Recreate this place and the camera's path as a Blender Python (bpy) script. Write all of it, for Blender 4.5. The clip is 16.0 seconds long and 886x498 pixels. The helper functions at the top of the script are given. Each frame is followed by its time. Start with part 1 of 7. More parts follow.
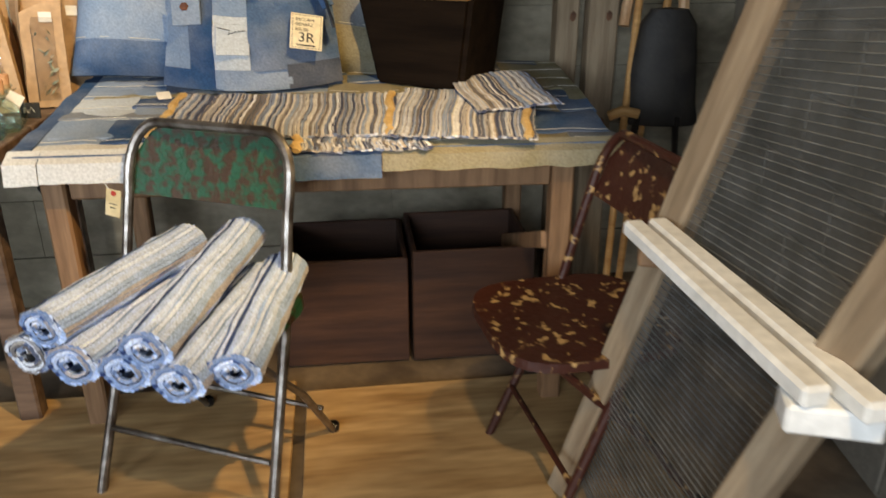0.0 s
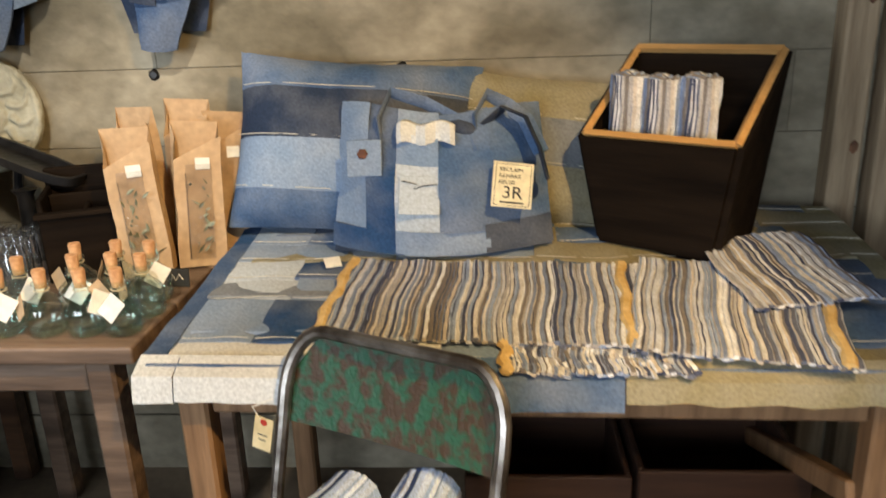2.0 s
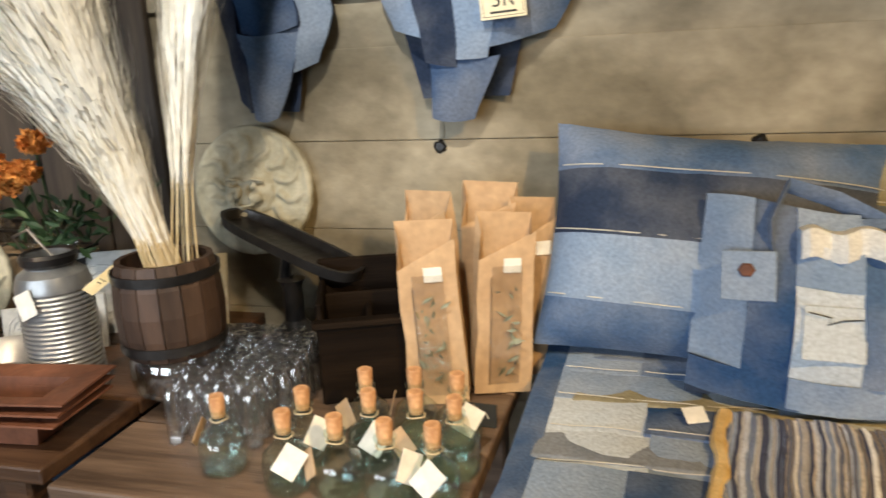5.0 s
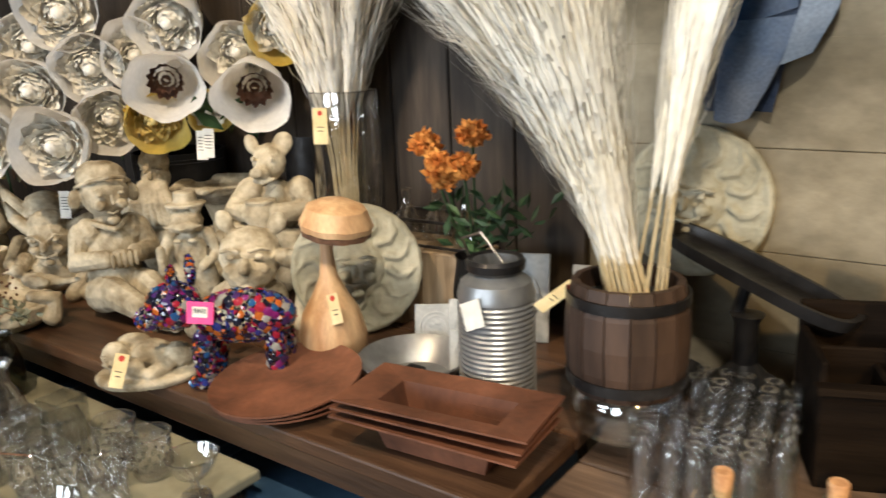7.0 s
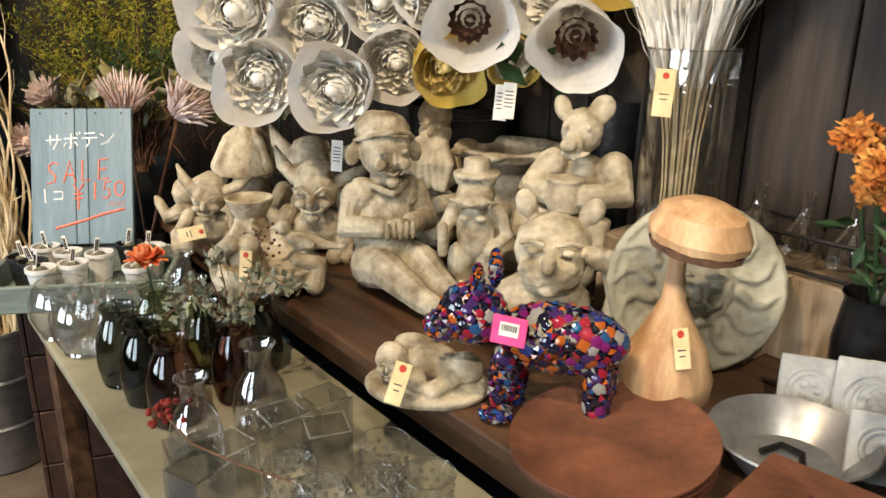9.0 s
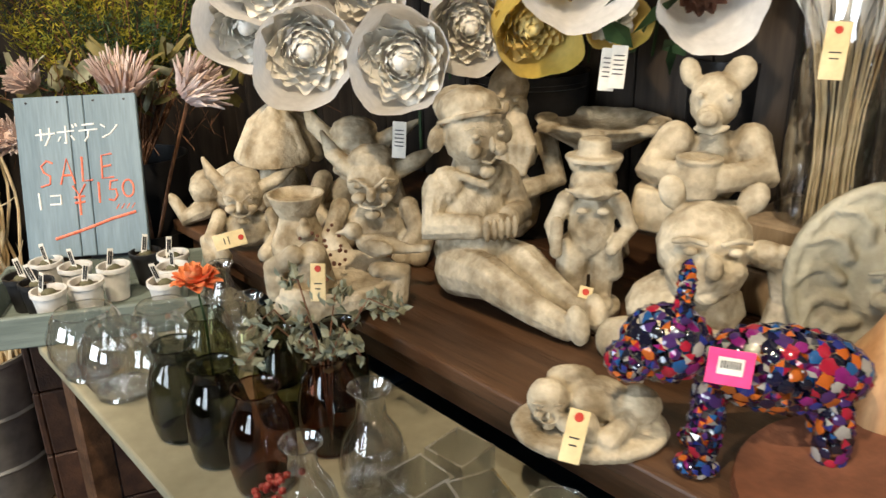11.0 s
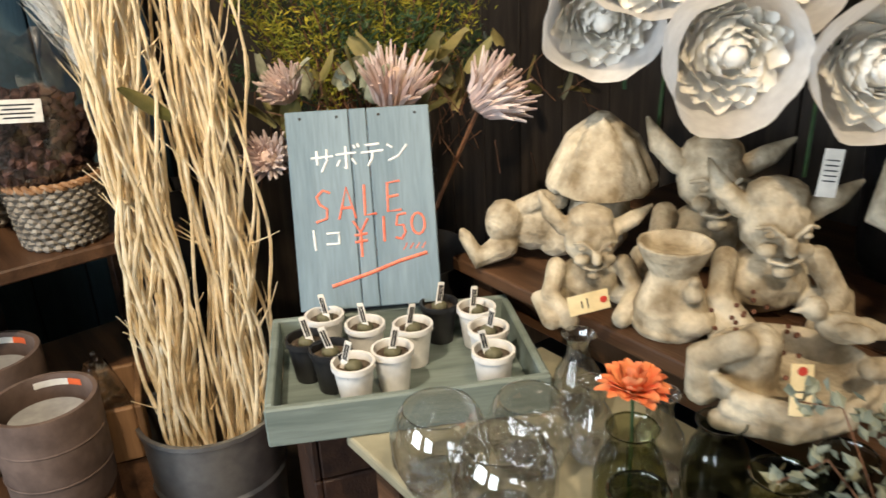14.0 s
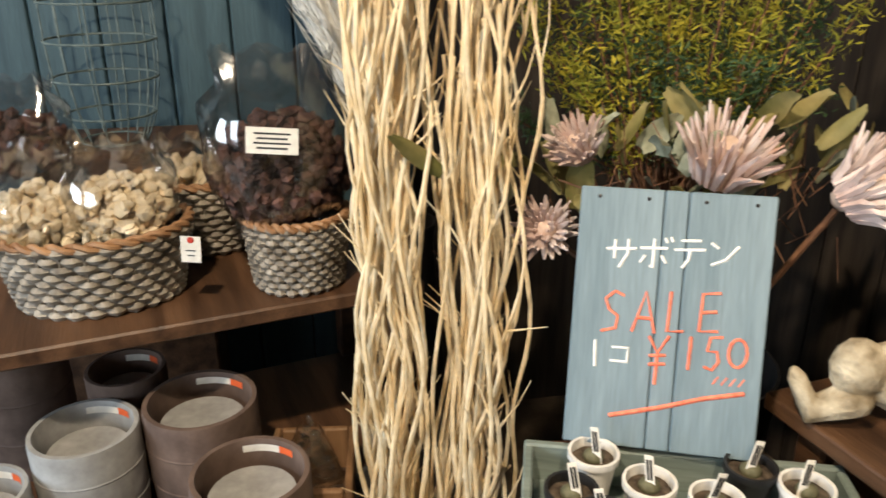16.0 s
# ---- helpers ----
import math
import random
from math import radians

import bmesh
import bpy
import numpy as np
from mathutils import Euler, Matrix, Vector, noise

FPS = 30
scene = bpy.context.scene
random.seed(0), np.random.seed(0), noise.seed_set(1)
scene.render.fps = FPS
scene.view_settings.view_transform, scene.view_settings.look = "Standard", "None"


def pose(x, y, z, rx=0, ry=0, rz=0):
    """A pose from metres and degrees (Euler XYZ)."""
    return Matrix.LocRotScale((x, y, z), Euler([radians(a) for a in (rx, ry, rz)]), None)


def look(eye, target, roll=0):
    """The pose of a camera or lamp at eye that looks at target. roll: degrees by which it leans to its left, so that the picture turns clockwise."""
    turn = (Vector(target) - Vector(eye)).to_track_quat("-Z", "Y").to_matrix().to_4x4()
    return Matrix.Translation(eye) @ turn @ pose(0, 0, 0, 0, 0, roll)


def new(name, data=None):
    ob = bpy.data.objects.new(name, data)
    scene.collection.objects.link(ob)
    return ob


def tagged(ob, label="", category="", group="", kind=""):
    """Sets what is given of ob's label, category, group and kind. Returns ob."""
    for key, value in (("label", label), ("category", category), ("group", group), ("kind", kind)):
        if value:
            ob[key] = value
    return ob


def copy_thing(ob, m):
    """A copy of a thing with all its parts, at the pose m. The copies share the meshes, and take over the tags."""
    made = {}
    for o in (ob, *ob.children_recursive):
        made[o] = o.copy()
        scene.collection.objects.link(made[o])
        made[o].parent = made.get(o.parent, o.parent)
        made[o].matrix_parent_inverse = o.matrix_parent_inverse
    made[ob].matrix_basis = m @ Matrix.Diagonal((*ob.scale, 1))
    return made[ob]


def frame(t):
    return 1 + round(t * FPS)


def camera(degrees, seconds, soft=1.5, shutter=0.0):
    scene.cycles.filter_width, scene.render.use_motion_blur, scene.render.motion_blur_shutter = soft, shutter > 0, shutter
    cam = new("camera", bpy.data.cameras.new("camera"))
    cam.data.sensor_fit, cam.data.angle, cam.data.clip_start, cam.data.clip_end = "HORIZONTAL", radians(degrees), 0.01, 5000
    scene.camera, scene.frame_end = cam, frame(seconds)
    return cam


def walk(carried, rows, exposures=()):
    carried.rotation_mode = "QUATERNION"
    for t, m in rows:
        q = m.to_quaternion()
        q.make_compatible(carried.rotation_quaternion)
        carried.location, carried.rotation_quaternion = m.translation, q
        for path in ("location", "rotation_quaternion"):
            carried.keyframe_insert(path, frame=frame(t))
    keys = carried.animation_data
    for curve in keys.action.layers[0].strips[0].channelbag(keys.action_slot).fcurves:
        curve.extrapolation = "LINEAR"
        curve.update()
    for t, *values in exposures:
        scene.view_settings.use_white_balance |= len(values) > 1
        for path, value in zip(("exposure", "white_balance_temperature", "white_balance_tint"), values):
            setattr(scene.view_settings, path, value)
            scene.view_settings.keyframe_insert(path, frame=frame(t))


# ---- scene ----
cam = camera(60.2, 16.0, soft=1.5, shutter=0.4)
METRES, EYE, TILT, LEAN, TURN = 3.6, 1.20, -22.5, 0.0, 0.0
ROWS = [
    (0.0, 0.0, 0.0, 0.0, -0.0, 0.0, -0.0),
    (0.5, -0.025, 0.0419, 0.0255, 1.99, 1.33, 0.7),
    (1.0, -0.0446, 0.0713, 0.0468, 5.04, 2.51, 1.17),
    (1.5, -0.0469, 0.105, 0.0691, 7.9, 1.99, 0.08),
    (2.0, -0.0561, 0.1323, 0.0912, 10.8, 4.12, -2.39),
    (2.5, -0.0807, 0.1552, 0.1061, 11.39, 5.81, -3.3),
    (3.0, -0.1119, 0.1681, 0.1165, 11.2, 5.84, -1.75),
    (5.5, -0.194, 0.2201, 0.1427, 30.27, 5.14, -9.79),
    (6.0, -0.2175, 0.2255, 0.1452, 38.36, 2.47, -13.26),
    (6.5, -0.2486, 0.2236, 0.1444, 41.08, 1.4, -14.02),
    (7.0, -0.2932, 0.2118, 0.1444, 42.84, 1.51, -13.35),
    (7.5, -0.3245, 0.2087, 0.1405, 47.86, -0.34, -14.75),
    (8.0, -0.3626, 0.2191, 0.1425, 54.05, -3.44, -16.93),
    (8.5, -0.3951, 0.2281, 0.1488, 56.69, -4.85, -18.33),
    (9.0, -0.4199, 0.2286, 0.1465, 58.74, -6.5, -20.17),
    (11.5, -0.557, 0.1999, 0.1303, 54.42, -8.56, -17.03),
    (12.0, -0.5925, 0.1981, 0.129, 55.91, -9.67, -17.09),
    (12.5, -0.6172, 0.1878, 0.1273, 58.03, -10.87, -18.42),
    (13.0, -0.6486, 0.159, 0.1192, 57.74, -10.32, -17.91),
    (13.5, -0.674, 0.1376, 0.1118, 58.11, -10.24, -16.79),
    (14.0, -0.697, 0.1371, 0.1075, 59.92, -11.13, -17.25),
    (14.5, -0.7351, 0.1446, 0.1173, 63.78, -13.1, -18.29),
    (15.0, -0.763, 0.1438, 0.1209, 68.93, -14.2, -19.83),
    (15.5, -0.788, 0.1425, 0.1196, 73.55, -15.29, -21.35),
    (16.0, -0.8046, 0.1308, 0.1161, 77.15, -17.16, -22.23),
]
PATH = [(t, pose(0, 0, EYE, TILT, LEAN, TURN) @ pose(METRES * x, METRES * y, METRES * z, 90 + pitch, roll, yaw)) for t, x, y, z, yaw, pitch, roll in ROWS]
walk(cam, PATH)

# ---- world and light ----
scene.view_settings.exposure = 0.0
scene.cycles.transparent_max_bounces = 32
world = bpy.data.worlds.new("sky")
scene.world = world
world.use_nodes = True
sky = world.node_tree.nodes.new("ShaderNodeTexSky")
sky.sky_type = "NISHITA"
sky.sun_disc = False
sky.sun_elevation, sky.sun_rotation = radians(40), radians(200)
world.node_tree.nodes["Background"].inputs[1].default_value = 0.12
world.node_tree.links.new(sky.outputs[0], world.node_tree.nodes["Background"].inputs[0])


def area_lamp(name, m, sx, sy, watts, colour):
    d = bpy.data.lights.new(name, "AREA")
    d.shape, d.size, d.size_y, d.energy, d.color = "RECTANGLE", sx, sy, watts, colour
    ob = new(name, d)
    ob.matrix_world = m
    return ob


def spot_lamp(name, eye, target, watts, colour, degrees=80, soft=0.05):
    d = bpy.data.lights.new(name, "SPOT")
    d.energy, d.color, d.spot_size, d.spot_blend, d.shadow_soft_size = watts, colour, radians(degrees), 0.6, soft
    ob = new(name, d)
    ob.matrix_world = look(eye, target)
    return ob


# daylight through the two shop windows behind the walker
area_lamp("daylight_window_a", look((-0.7, -2.52, 1.55), (-0.7, 2.0, 0.9)), 1.5, 1.5, 78, (0.78, 0.89, 1.0))
area_lamp("daylight_window_b", look((-3.0, -2.52, 1.55), (-3.0, 2.0, 0.9)), 1.5, 1.5, 92, (0.80, 0.90, 1.0))
# unseen warm spots near the ceiling, implied only by the warm light
spot_lamp("warm_spot_table", (0.60, 0.50, 2.45), (-0.62, 1.90, 0.80), 225, (1.0, 0.66, 0.27), 47, 0.04)
# added to brighten the floor and white ledge; no known source
spot_lamp("added_floor_fill", (0.10, -0.20, 2.45), (0.18, 1.0, 0.25), 105, (1.0, 0.74, 0.42), 52, 0.04)
spot_lamp("warm_spot_bench", (-0.85, 0.75, 2.5), (-1.75, 2.0, 1.15), 138, (1.0, 0.91, 0.76), 62, 0.04)
spot_lamp("warm_spot_flowers", (-2.1, 0.75, 2.5), (-2.95, 1.75, 1.1), 118, (1.0, 0.78, 0.52), 85, 0.04)
spot_lamp("warm_spot_shelf", (-3.0, 0.2, 2.5), (-4.05, 0.55, 0.9), 165, (1.0, 0.82, 0.60), 80, 0.04)


# ---- materials ----
def mat(name, c1, c2, scale=8.0, rough=0.6, bump=0.2, metal=0.0, stretch=(1, 1, 1), fine=60.0, spec=0.4, vary=0.0, dist=0.004, detail=6.0, sharp=0.0, bias=0.0, grit=(0.72, 1.25)):
    m = bpy.data.materials.new(name)
    m.use_nodes = True
    n, l = m.node_tree.nodes, m.node_tree.links
    p = n["Principled BSDF"]
    tc = n.new("ShaderNodeTexCoord")
    mp = n.new("ShaderNodeMapping")
    mp.inputs["Scale"].default_value = stretch
    l.new(tc.outputs["Object"], mp.inputs[0])
    a = n.new("ShaderNodeTexNoise")
    a.inputs["Scale"].default_value, a.inputs["Detail"].default_value = scale, detail
    b = n.new("ShaderNodeTexNoise")
    b.inputs["Scale"].default_value, b.inputs["Detail"].default_value = fine, 4
    l.new(mp.outputs[0], a.inputs["Vector"])
    l.new(mp.outputs[0], b.inputs["Vector"])
    r = n.new("ShaderNodeMapRange")
    r.inputs[1].default_value, r.inputs[2].default_value = 0.34 + sharp + bias, 0.66 - sharp + bias
    l.new(a.outputs[0], r.inputs[0])
    mix = n.new("ShaderNodeMixRGB")
    mix.inputs[1].default_value, mix.inputs[2].default_value = (*c1, 1), (*c2, 1)
    l.new(r.outputs[0], mix.inputs[0])
    g = n.new("ShaderNodeMapRange")
    g.inputs[3].default_value, g.inputs[4].default_value = grit
    l.new(b.outputs[0], g.inputs[0])
    mul = n.new("ShaderNodeMixRGB")
    mul.blend_type, mul.inputs[0].default_value = "MULTIPLY", 1.0
    l.new(mix.outputs[0], mul.inputs[1])
    l.new(g.outputs[0], mul.inputs[2])
    out = mul
    if vary:
        oi = n.new("ShaderNodeObjectInfo")
        hv = n.new("ShaderNodeHueSaturation")
        vr = n.new("ShaderNodeMapRange")
        vr.inputs[3].default_value, vr.inputs[4].default_value = 1 - vary, 1 + vary
        l.new(oi.outputs["Random"], vr.inputs[0])
        l.new(vr.outputs[0], hv.inputs["Value"])
        l.new(mul.outputs[0], hv.inputs["Color"])
        out = hv
    l.new(out.outputs[0], p.inputs["Base Color"])
    p.inputs["Roughness"].default_value, p.inputs["Metallic"].default_value = rough, metal
    p.inputs["Specular IOR Level"].default_value = spec
    if bump:
        bp = n.new("ShaderNodeBump")
        bp.inputs["Strength"].default_value, bp.inputs["Distance"].default_value = bump, dist
        add = n.new("ShaderNodeMath")
        add.operation = "ADD"
        l.new(a.outputs[0], add.inputs[0])
        l.new(b.outputs[0], add.inputs[1])
        l.new(add.outputs[0], bp.inputs["Height"])
        l.new(bp.outputs[0], p.inputs["Normal"])
    return m


def wood(name, c1, c2, along=0, rough=0.6, vary=0.15, bump=0.35):
    st = [9, 9, 9]
    st[along] = 0.8
    return mat(name, c1, c2, 3.0, rough, bump, stretch=tuple(st), fine=22, vary=vary, dist=0.003)


def islands(name, colours, rough=0.9, fine=180.0, bump=0.6, grit=(0.72, 1.25)):
    """Cloth or stuff whose loose pieces each take a colour of their own."""
    m = mat(name, (1, 1, 1), (0.8, 0.8, 0.8), 25, rough, bump, fine=fine, spec=0.15, dist=0.003, grit=grit)
    n, l = m.node_tree.nodes, m.node_tree.links
    p = n["Principled BSDF"]
    old = p.inputs["Base Color"].links[0].from_socket
    geo = n.new("ShaderNodeNewGeometry")
    ramp = n.new("ShaderNodeValToRGB")
    ramp.color_ramp.interpolation = "CONSTANT"
    e = ramp.color_ramp.elements
    while len(e) < len(colours):
        e.new(0.5)
    for i, c in enumerate(colours):
        e[i].position = i / len(colours)
        e[i].color = (*c, 1)
    l.new(geo.outputs["Random Per Island"], ramp.inputs[0])
    mul = n.new("ShaderNodeMixRGB")
    mul.blend_type, mul.inputs[0].default_value = "MULTIPLY", 1.0
    l.new(ramp.outputs[0], mul.inputs[1])
    l.new(old, mul.inputs[2])
    l.new(mul.outputs[0], p.inputs["Base Color"])
    return m


def thin_glass(name, tint, gloss=0.08, rough=0.02, power=3.0):
    m = bpy.data.materials.new(name)
    m.use_nodes = True
    n, l = m.node_tree.nodes, m.node_tree.links
    n.remove(n["Principled BSDF"])
    t = n.new("ShaderNodeBsdfTransparent")
    t.inputs[0].default_value = (*tint, 1)
    g = n.new("ShaderNodeBsdfGlossy")
    g.inputs["Roughness"].default_value = rough
    lw = n.new("ShaderNodeLayerWeight")
    pw = n.new("ShaderNodeMath")
    pw.operation = "POWER"
    pw.inputs[1].default_value = power
    l.new(lw.outputs["Facing"], pw.inputs[0])
    mr = n.new("ShaderNodeMapRange")
    mr.inputs[3].default_value, mr.inputs[4].default_value = gloss, 0.75
    l.new(pw.outputs[0], mr.inputs[0])
    ns = n.new("ShaderNodeTexNoise")
    ns.inputs["Scale"].default_value = 30
    bp = n.new("ShaderNodeBump")
    bp.inputs["Strength"].default_value, bp.inputs["Distance"].default_value = 0.25, 0.004
    tc = n.new("ShaderNodeTexCoord")
    l.new(tc.outputs["Object"], ns.inputs["Vector"])
    l.new(ns.outputs[0], bp.inputs["Height"])
    l.new(bp.outputs[0], g.inputs["Normal"])
    mx = n.new("ShaderNodeMixShader")
    l.new(mr.outputs[0], mx.inputs[0])
    l.new(t.outputs[0], mx.inputs[1])
    l.new(g.outputs[0], mx.inputs[2])
    l.new(mx.outputs[0], n["Material Output"].inputs[0])
    return m


CONCRETE = mat("board_marked_concrete", (0.15, 0.128, 0.088), (0.34, 0.30, 0.225), 3.2, 0.85, 0.6, fine=30, stretch=(0.8, 1, 1.2), vary=0.08, detail=10, sharp=0.05, grit=(0.62, 1.35))
place = CONCRETE.node_tree.nodes.new("ShaderNodeNewGeometry")
CONCRETE.node_tree.links.new(place.outputs["Position"], CONCRETE.node_tree.nodes["Mapping"].inputs[0])
BLOCK = mat("grey_block_wall", (0.15, 0.13, 0.10), (0.22, 0.195, 0.155), 4, 0.9, 0.5, fine=60, vary=0.08)
PLY = mat("worn_plywood", (0.30, 0.17, 0.065), (0.56, 0.37, 0.17), 3.5, 0.55, 0.2, stretch=(0.6, 4, 1), fine=14, vary=0.12)
FLOOR = mat("stained_floor", (0.07, 0.05, 0.035), (0.20, 0.15, 0.10), 4, 0.55, 0.3, fine=40)
CEIL = mat("ceiling_paint", (0.05, 0.04, 0.032), (0.08, 0.065, 0.05), 3, 0.8, 0.1)
DARKPLANK = wood("dark_wall_plank", (0.024, 0.018, 0.014), (0.066, 0.050, 0.037), 2, 0.7)
TEAL = wood("teal_painted_plank", (0.035, 0.068, 0.085), (0.055, 0.10, 0.12), 2, 0.55)
WOOD_DARK = wood("dark_stained_board", (0.040, 0.019, 0.010), (0.125, 0.064, 0.033), 0, 0.45)
WOOD_BENCH = wood("weathered_bench_board", (0.065, 0.040, 0.026), (0.19, 0.125, 0.085), 0, 0.5)
WOOD_MID = wood("old_brown_wood", (0.16, 0.085, 0.04), (0.30, 0.17, 0.085), 2, 0.6)
WOOD_POST = wood("grey_weathered_post", (0.20, 0.14, 0.085), (0.38, 0.29, 0.19), 2, 0.75, bump=0.5)
WOOD_BLACK = wood("black_stained_wood", (0.006, 0.0038, 0.0026), (0.015, 0.0095, 0.006), 0, 0.8)
WOOD_BLACK.node_tree.nodes["Principled BSDF"].inputs["Specular IOR Level"].default_value = 0.06
WOOD_BARREL = wood("brown_barrel_stave", (0.024, 0.013, 0.009), (0.070, 0.040, 0.026), 2, 0.55)
WOOD_LIGHT = wood("pale_turned_wood", (0.45, 0.24, 0.11), (0.68, 0.45, 0.25), 2, 0.5, 0.05, 0.1)
WOOD_EDGE = wood("raw_orange_wood", (0.40, 0.20, 0.06), (0.55, 0.31, 0.11), 0, 0.6)
BARK = mat("mushroom_bark", (0.10, 0.05, 0.03), (0.22, 0.11, 0.06), 30, 0.9, 0.8)
OLIVE = mat("olive_painted_top", (0.24, 0.225, 0.155), (0.33, 0.31, 0.22), 5, 0.5, 0.12, fine=30)
WHITE_WOOD = mat("white_painted_wood", (0.74, 0.72, 0.67), (0.88, 0.87, 0.84), 6, 0.5, 0.15, stretch=(1, 1, 1))
STONE = mat("weathered_cast_stone", (0.20, 0.15, 0.085), (0.61, 0.535, 0.395), 15, 0.85, 0.6, fine=85, dist=0.006, vary=0.10)
STONE_PLAQUE = mat("old_plaster_plaque", (0.26, 0.24, 0.17), (0.46, 0.43, 0.33), 12, 0.85, 0.7, fine=60, dist=0.008)
RUST = mat("rusted_sheet", (0.085, 0.032, 0.016), (0.20, 0.075, 0.038), 9, 0.65, 0.35, metal=0.0, fine=70)
ZINC = mat("dull_zinc", (0.20, 0.21, 0.22), (0.38, 0.39, 0.40), 6, 0.38, 0.12, metal=0.85, fine=40)
ALU = mat("ribbed_aluminium", (0.26, 0.265, 0.27), (0.42, 0.42, 0.42), 6, 0.38, 0.1, metal=0.7, fine=50)
IRON = mat("black_cast_iron", (0.010, 0.010, 0.011), (0.030, 0.028, 0.028), 14, 0.35, 0.3, metal=0.4)
STEEL = mat("worn_steel_tube", (0.10, 0.08, 0.065), (0.36, 0.33, 0.30), 18, 0.35, 0.2, metal=0.9, fine=90)
GREEN_PAINT = mat("chipped_green_paint", (0.018, 0.085, 0.045), (0.055, 0.030, 0.015), 45, 0.5, 0.5, metal=0.1, fine=120, stretch=(1, 1, 1), sharp=0.08)
BROWN_PAINT = mat("flaking_brown_paint", (0.050, 0.014, 0.008), (0.48, 0.30, 0.12), 38, 0.45, 0.4, fine=90, sharp=0.12, bias=0.12)
KRAFT = mat("kraft_paper", (0.42, 0.27, 0.15), (0.54, 0.37, 0.22), 7, 0.8, 0.3)
CARD = mat("pale_card", (0.72, 0.68, 0.60), (0.80, 0.77, 0.70), 9, 0.8, 0.05)
MANILA = mat("manila_tag", (0.66, 0.50, 0.24), (0.78, 0.64, 0.38), 9, 0.8, 0.05)
INK = mat("dark_ink", (0.02, 0.02, 0.02), (0.04, 0.04, 0.04), 9, 0.8, 0.0)
REDDOT = mat("red_eyelet", (0.45, 0.03, 0.02), (0.55, 0.06, 0.03), 9, 0.6, 0.0)
PINK = mat("pink_card", (0.85, 0.05, 0.22), (0.9, 0.08, 0.28), 9, 0.5, 0.0)
CORK = mat("cork", (0.45, 0.22, 0.10), (0.62, 0.36, 0.18), 60, 0.85, 0.4)
CLEAR = thin_glass("clear_glass", (0.985, 0.99, 0.99), 0.26, 0.04, 1.7)
AQUA = thin_glass("aqua_glass", (0.90, 0.975, 0.96), 0.09)
SMOKE = thin_glass("smoked_glass", (0.34, 0.36, 0.32), 0.07)
AMBER = thin_glass("amber_brown_glass", (0.55, 0.36, 0.29), 0.07)
OLIVEGLASS = thin_glass("olive_glass", (0.52, 0.53, 0.38), 0.07)
VIALGLASS = thin_glass("bright_vial_glass", (0.985, 0.99, 1.0), 0.24, 0.16, 1.6)
CELLO = thin_glass("clear_film", (0.97, 0.97, 0.97), 0.17, 0.10, 1.6)


# ---- mesh helpers ----
def box(bm, sx, sy, sz, m=None, bevel=0.004, segs=1):
    m = m or Matrix()
    g = bmesh.ops.create_cube(bm, size=1.0, matrix=m @ Matrix.Diagonal((sx, sy, sz, 1)))
    b = min(bevel, 0.45 * min(sx, sy, sz))
    if b > 0:
        es = list({e for v in g["verts"] for e in v.link_edges})
        bmesh.ops.bevel(bm, geom=es, offset=b, segments=segs, affect="EDGES", profile=0.5)
    return bm


def lathe(bm, profile, seg=24, m=None, wob=0.0):
    m = m or Matrix()
    rings = []
    for i, (r, z) in enumerate(profile):
        if r < 1e-5:
            rings.append([bm.verts.new(m @ Vector((0, 0, z)))])
        else:
            rings.append([bm.verts.new(m @ Vector((r * (1 + wob * math.sin(k * 2.1 + i)) * math.cos(2 * math.pi * k / seg), r * (1 + wob * math.sin(k * 2.1 + i)) * math.sin(2 * math.pi * k / seg), z))) for k in range(seg)])
    for a, b in zip(rings, rings[1:]):
        for k in range(seg):
            k2 = (k + 1) % seg
            if len(a) == 1 and len(b) == 1:
                continue
            if len(a) == 1:
                bm.faces.new((a[0], b[k2], b[k]))
            elif len(b) == 1:
                bm.faces.new((a[k], a[k2], b[0]))
            else:
                bm.faces.new((a[k], a[k2], b[k2], b[k]))
    return bm


def tube(bm, pts, r, seg=8, cap=True, flat=1.0):
    """A round bar along points; r is one radius or one for each point."""
    pts = [Vector(p) for p in pts]
    rs = [float(v) for v in (r if isinstance(r, (list, tuple)) else [r] * len(pts))]
    rings, ref = [], None
    for i, p in enumerate(pts):
        d = (pts[min(i + 1, len(pts) - 1)] - pts[max(i - 1, 0)]).normalized()
        if ref is None:
            ref = Vector((0, 0, 1)) if abs(d.z) < 0.9 else Vector((1, 0, 0))
        s = d.cross(ref).normalized()
        u = s.cross(d).normalized()
        ref = u
        rings.append([bm.verts.new(p + rs[i] * (math.cos(2 * math.pi * k / seg) * s + flat * math.sin(2 * math.pi * k / seg) * u)) for k in range(seg)])
    for a, b in zip(rings, rings[1:]):
        for k in range(seg):
            bm.faces.new((a[k], a[(k + 1) % seg], b[(k + 1) % seg], b[k]))
    if cap and seg > 2:
        bm.faces.new(list(reversed(rings[0])))
        bm.faces.new(rings[-1])
    return bm


def ell(bm, c, r, rot=(0, 0, 0), sub=2):
    r = r if isinstance(r, (tuple, list)) else (r, r, r)
    bmesh.ops.create_icosphere(bm, subdivisions=sub, radius=1.0, matrix=pose(*c, *rot) @ Matrix.Diagonal((*r, 1)))
    return bm


def mesh_of(name, bm, material, smooth=True):
    me = bpy.data.meshes.new(name)
    bm.normal_update()
    bm.to_mesh(me)
    bm.free()
    if material:
        me.materials.append(material)
    if smooth:
        me.polygons.foreach_set("use_smooth", [True] * len(me.polygons))
        me.set_sharp_from_angle(angle=radians(35))
    return me


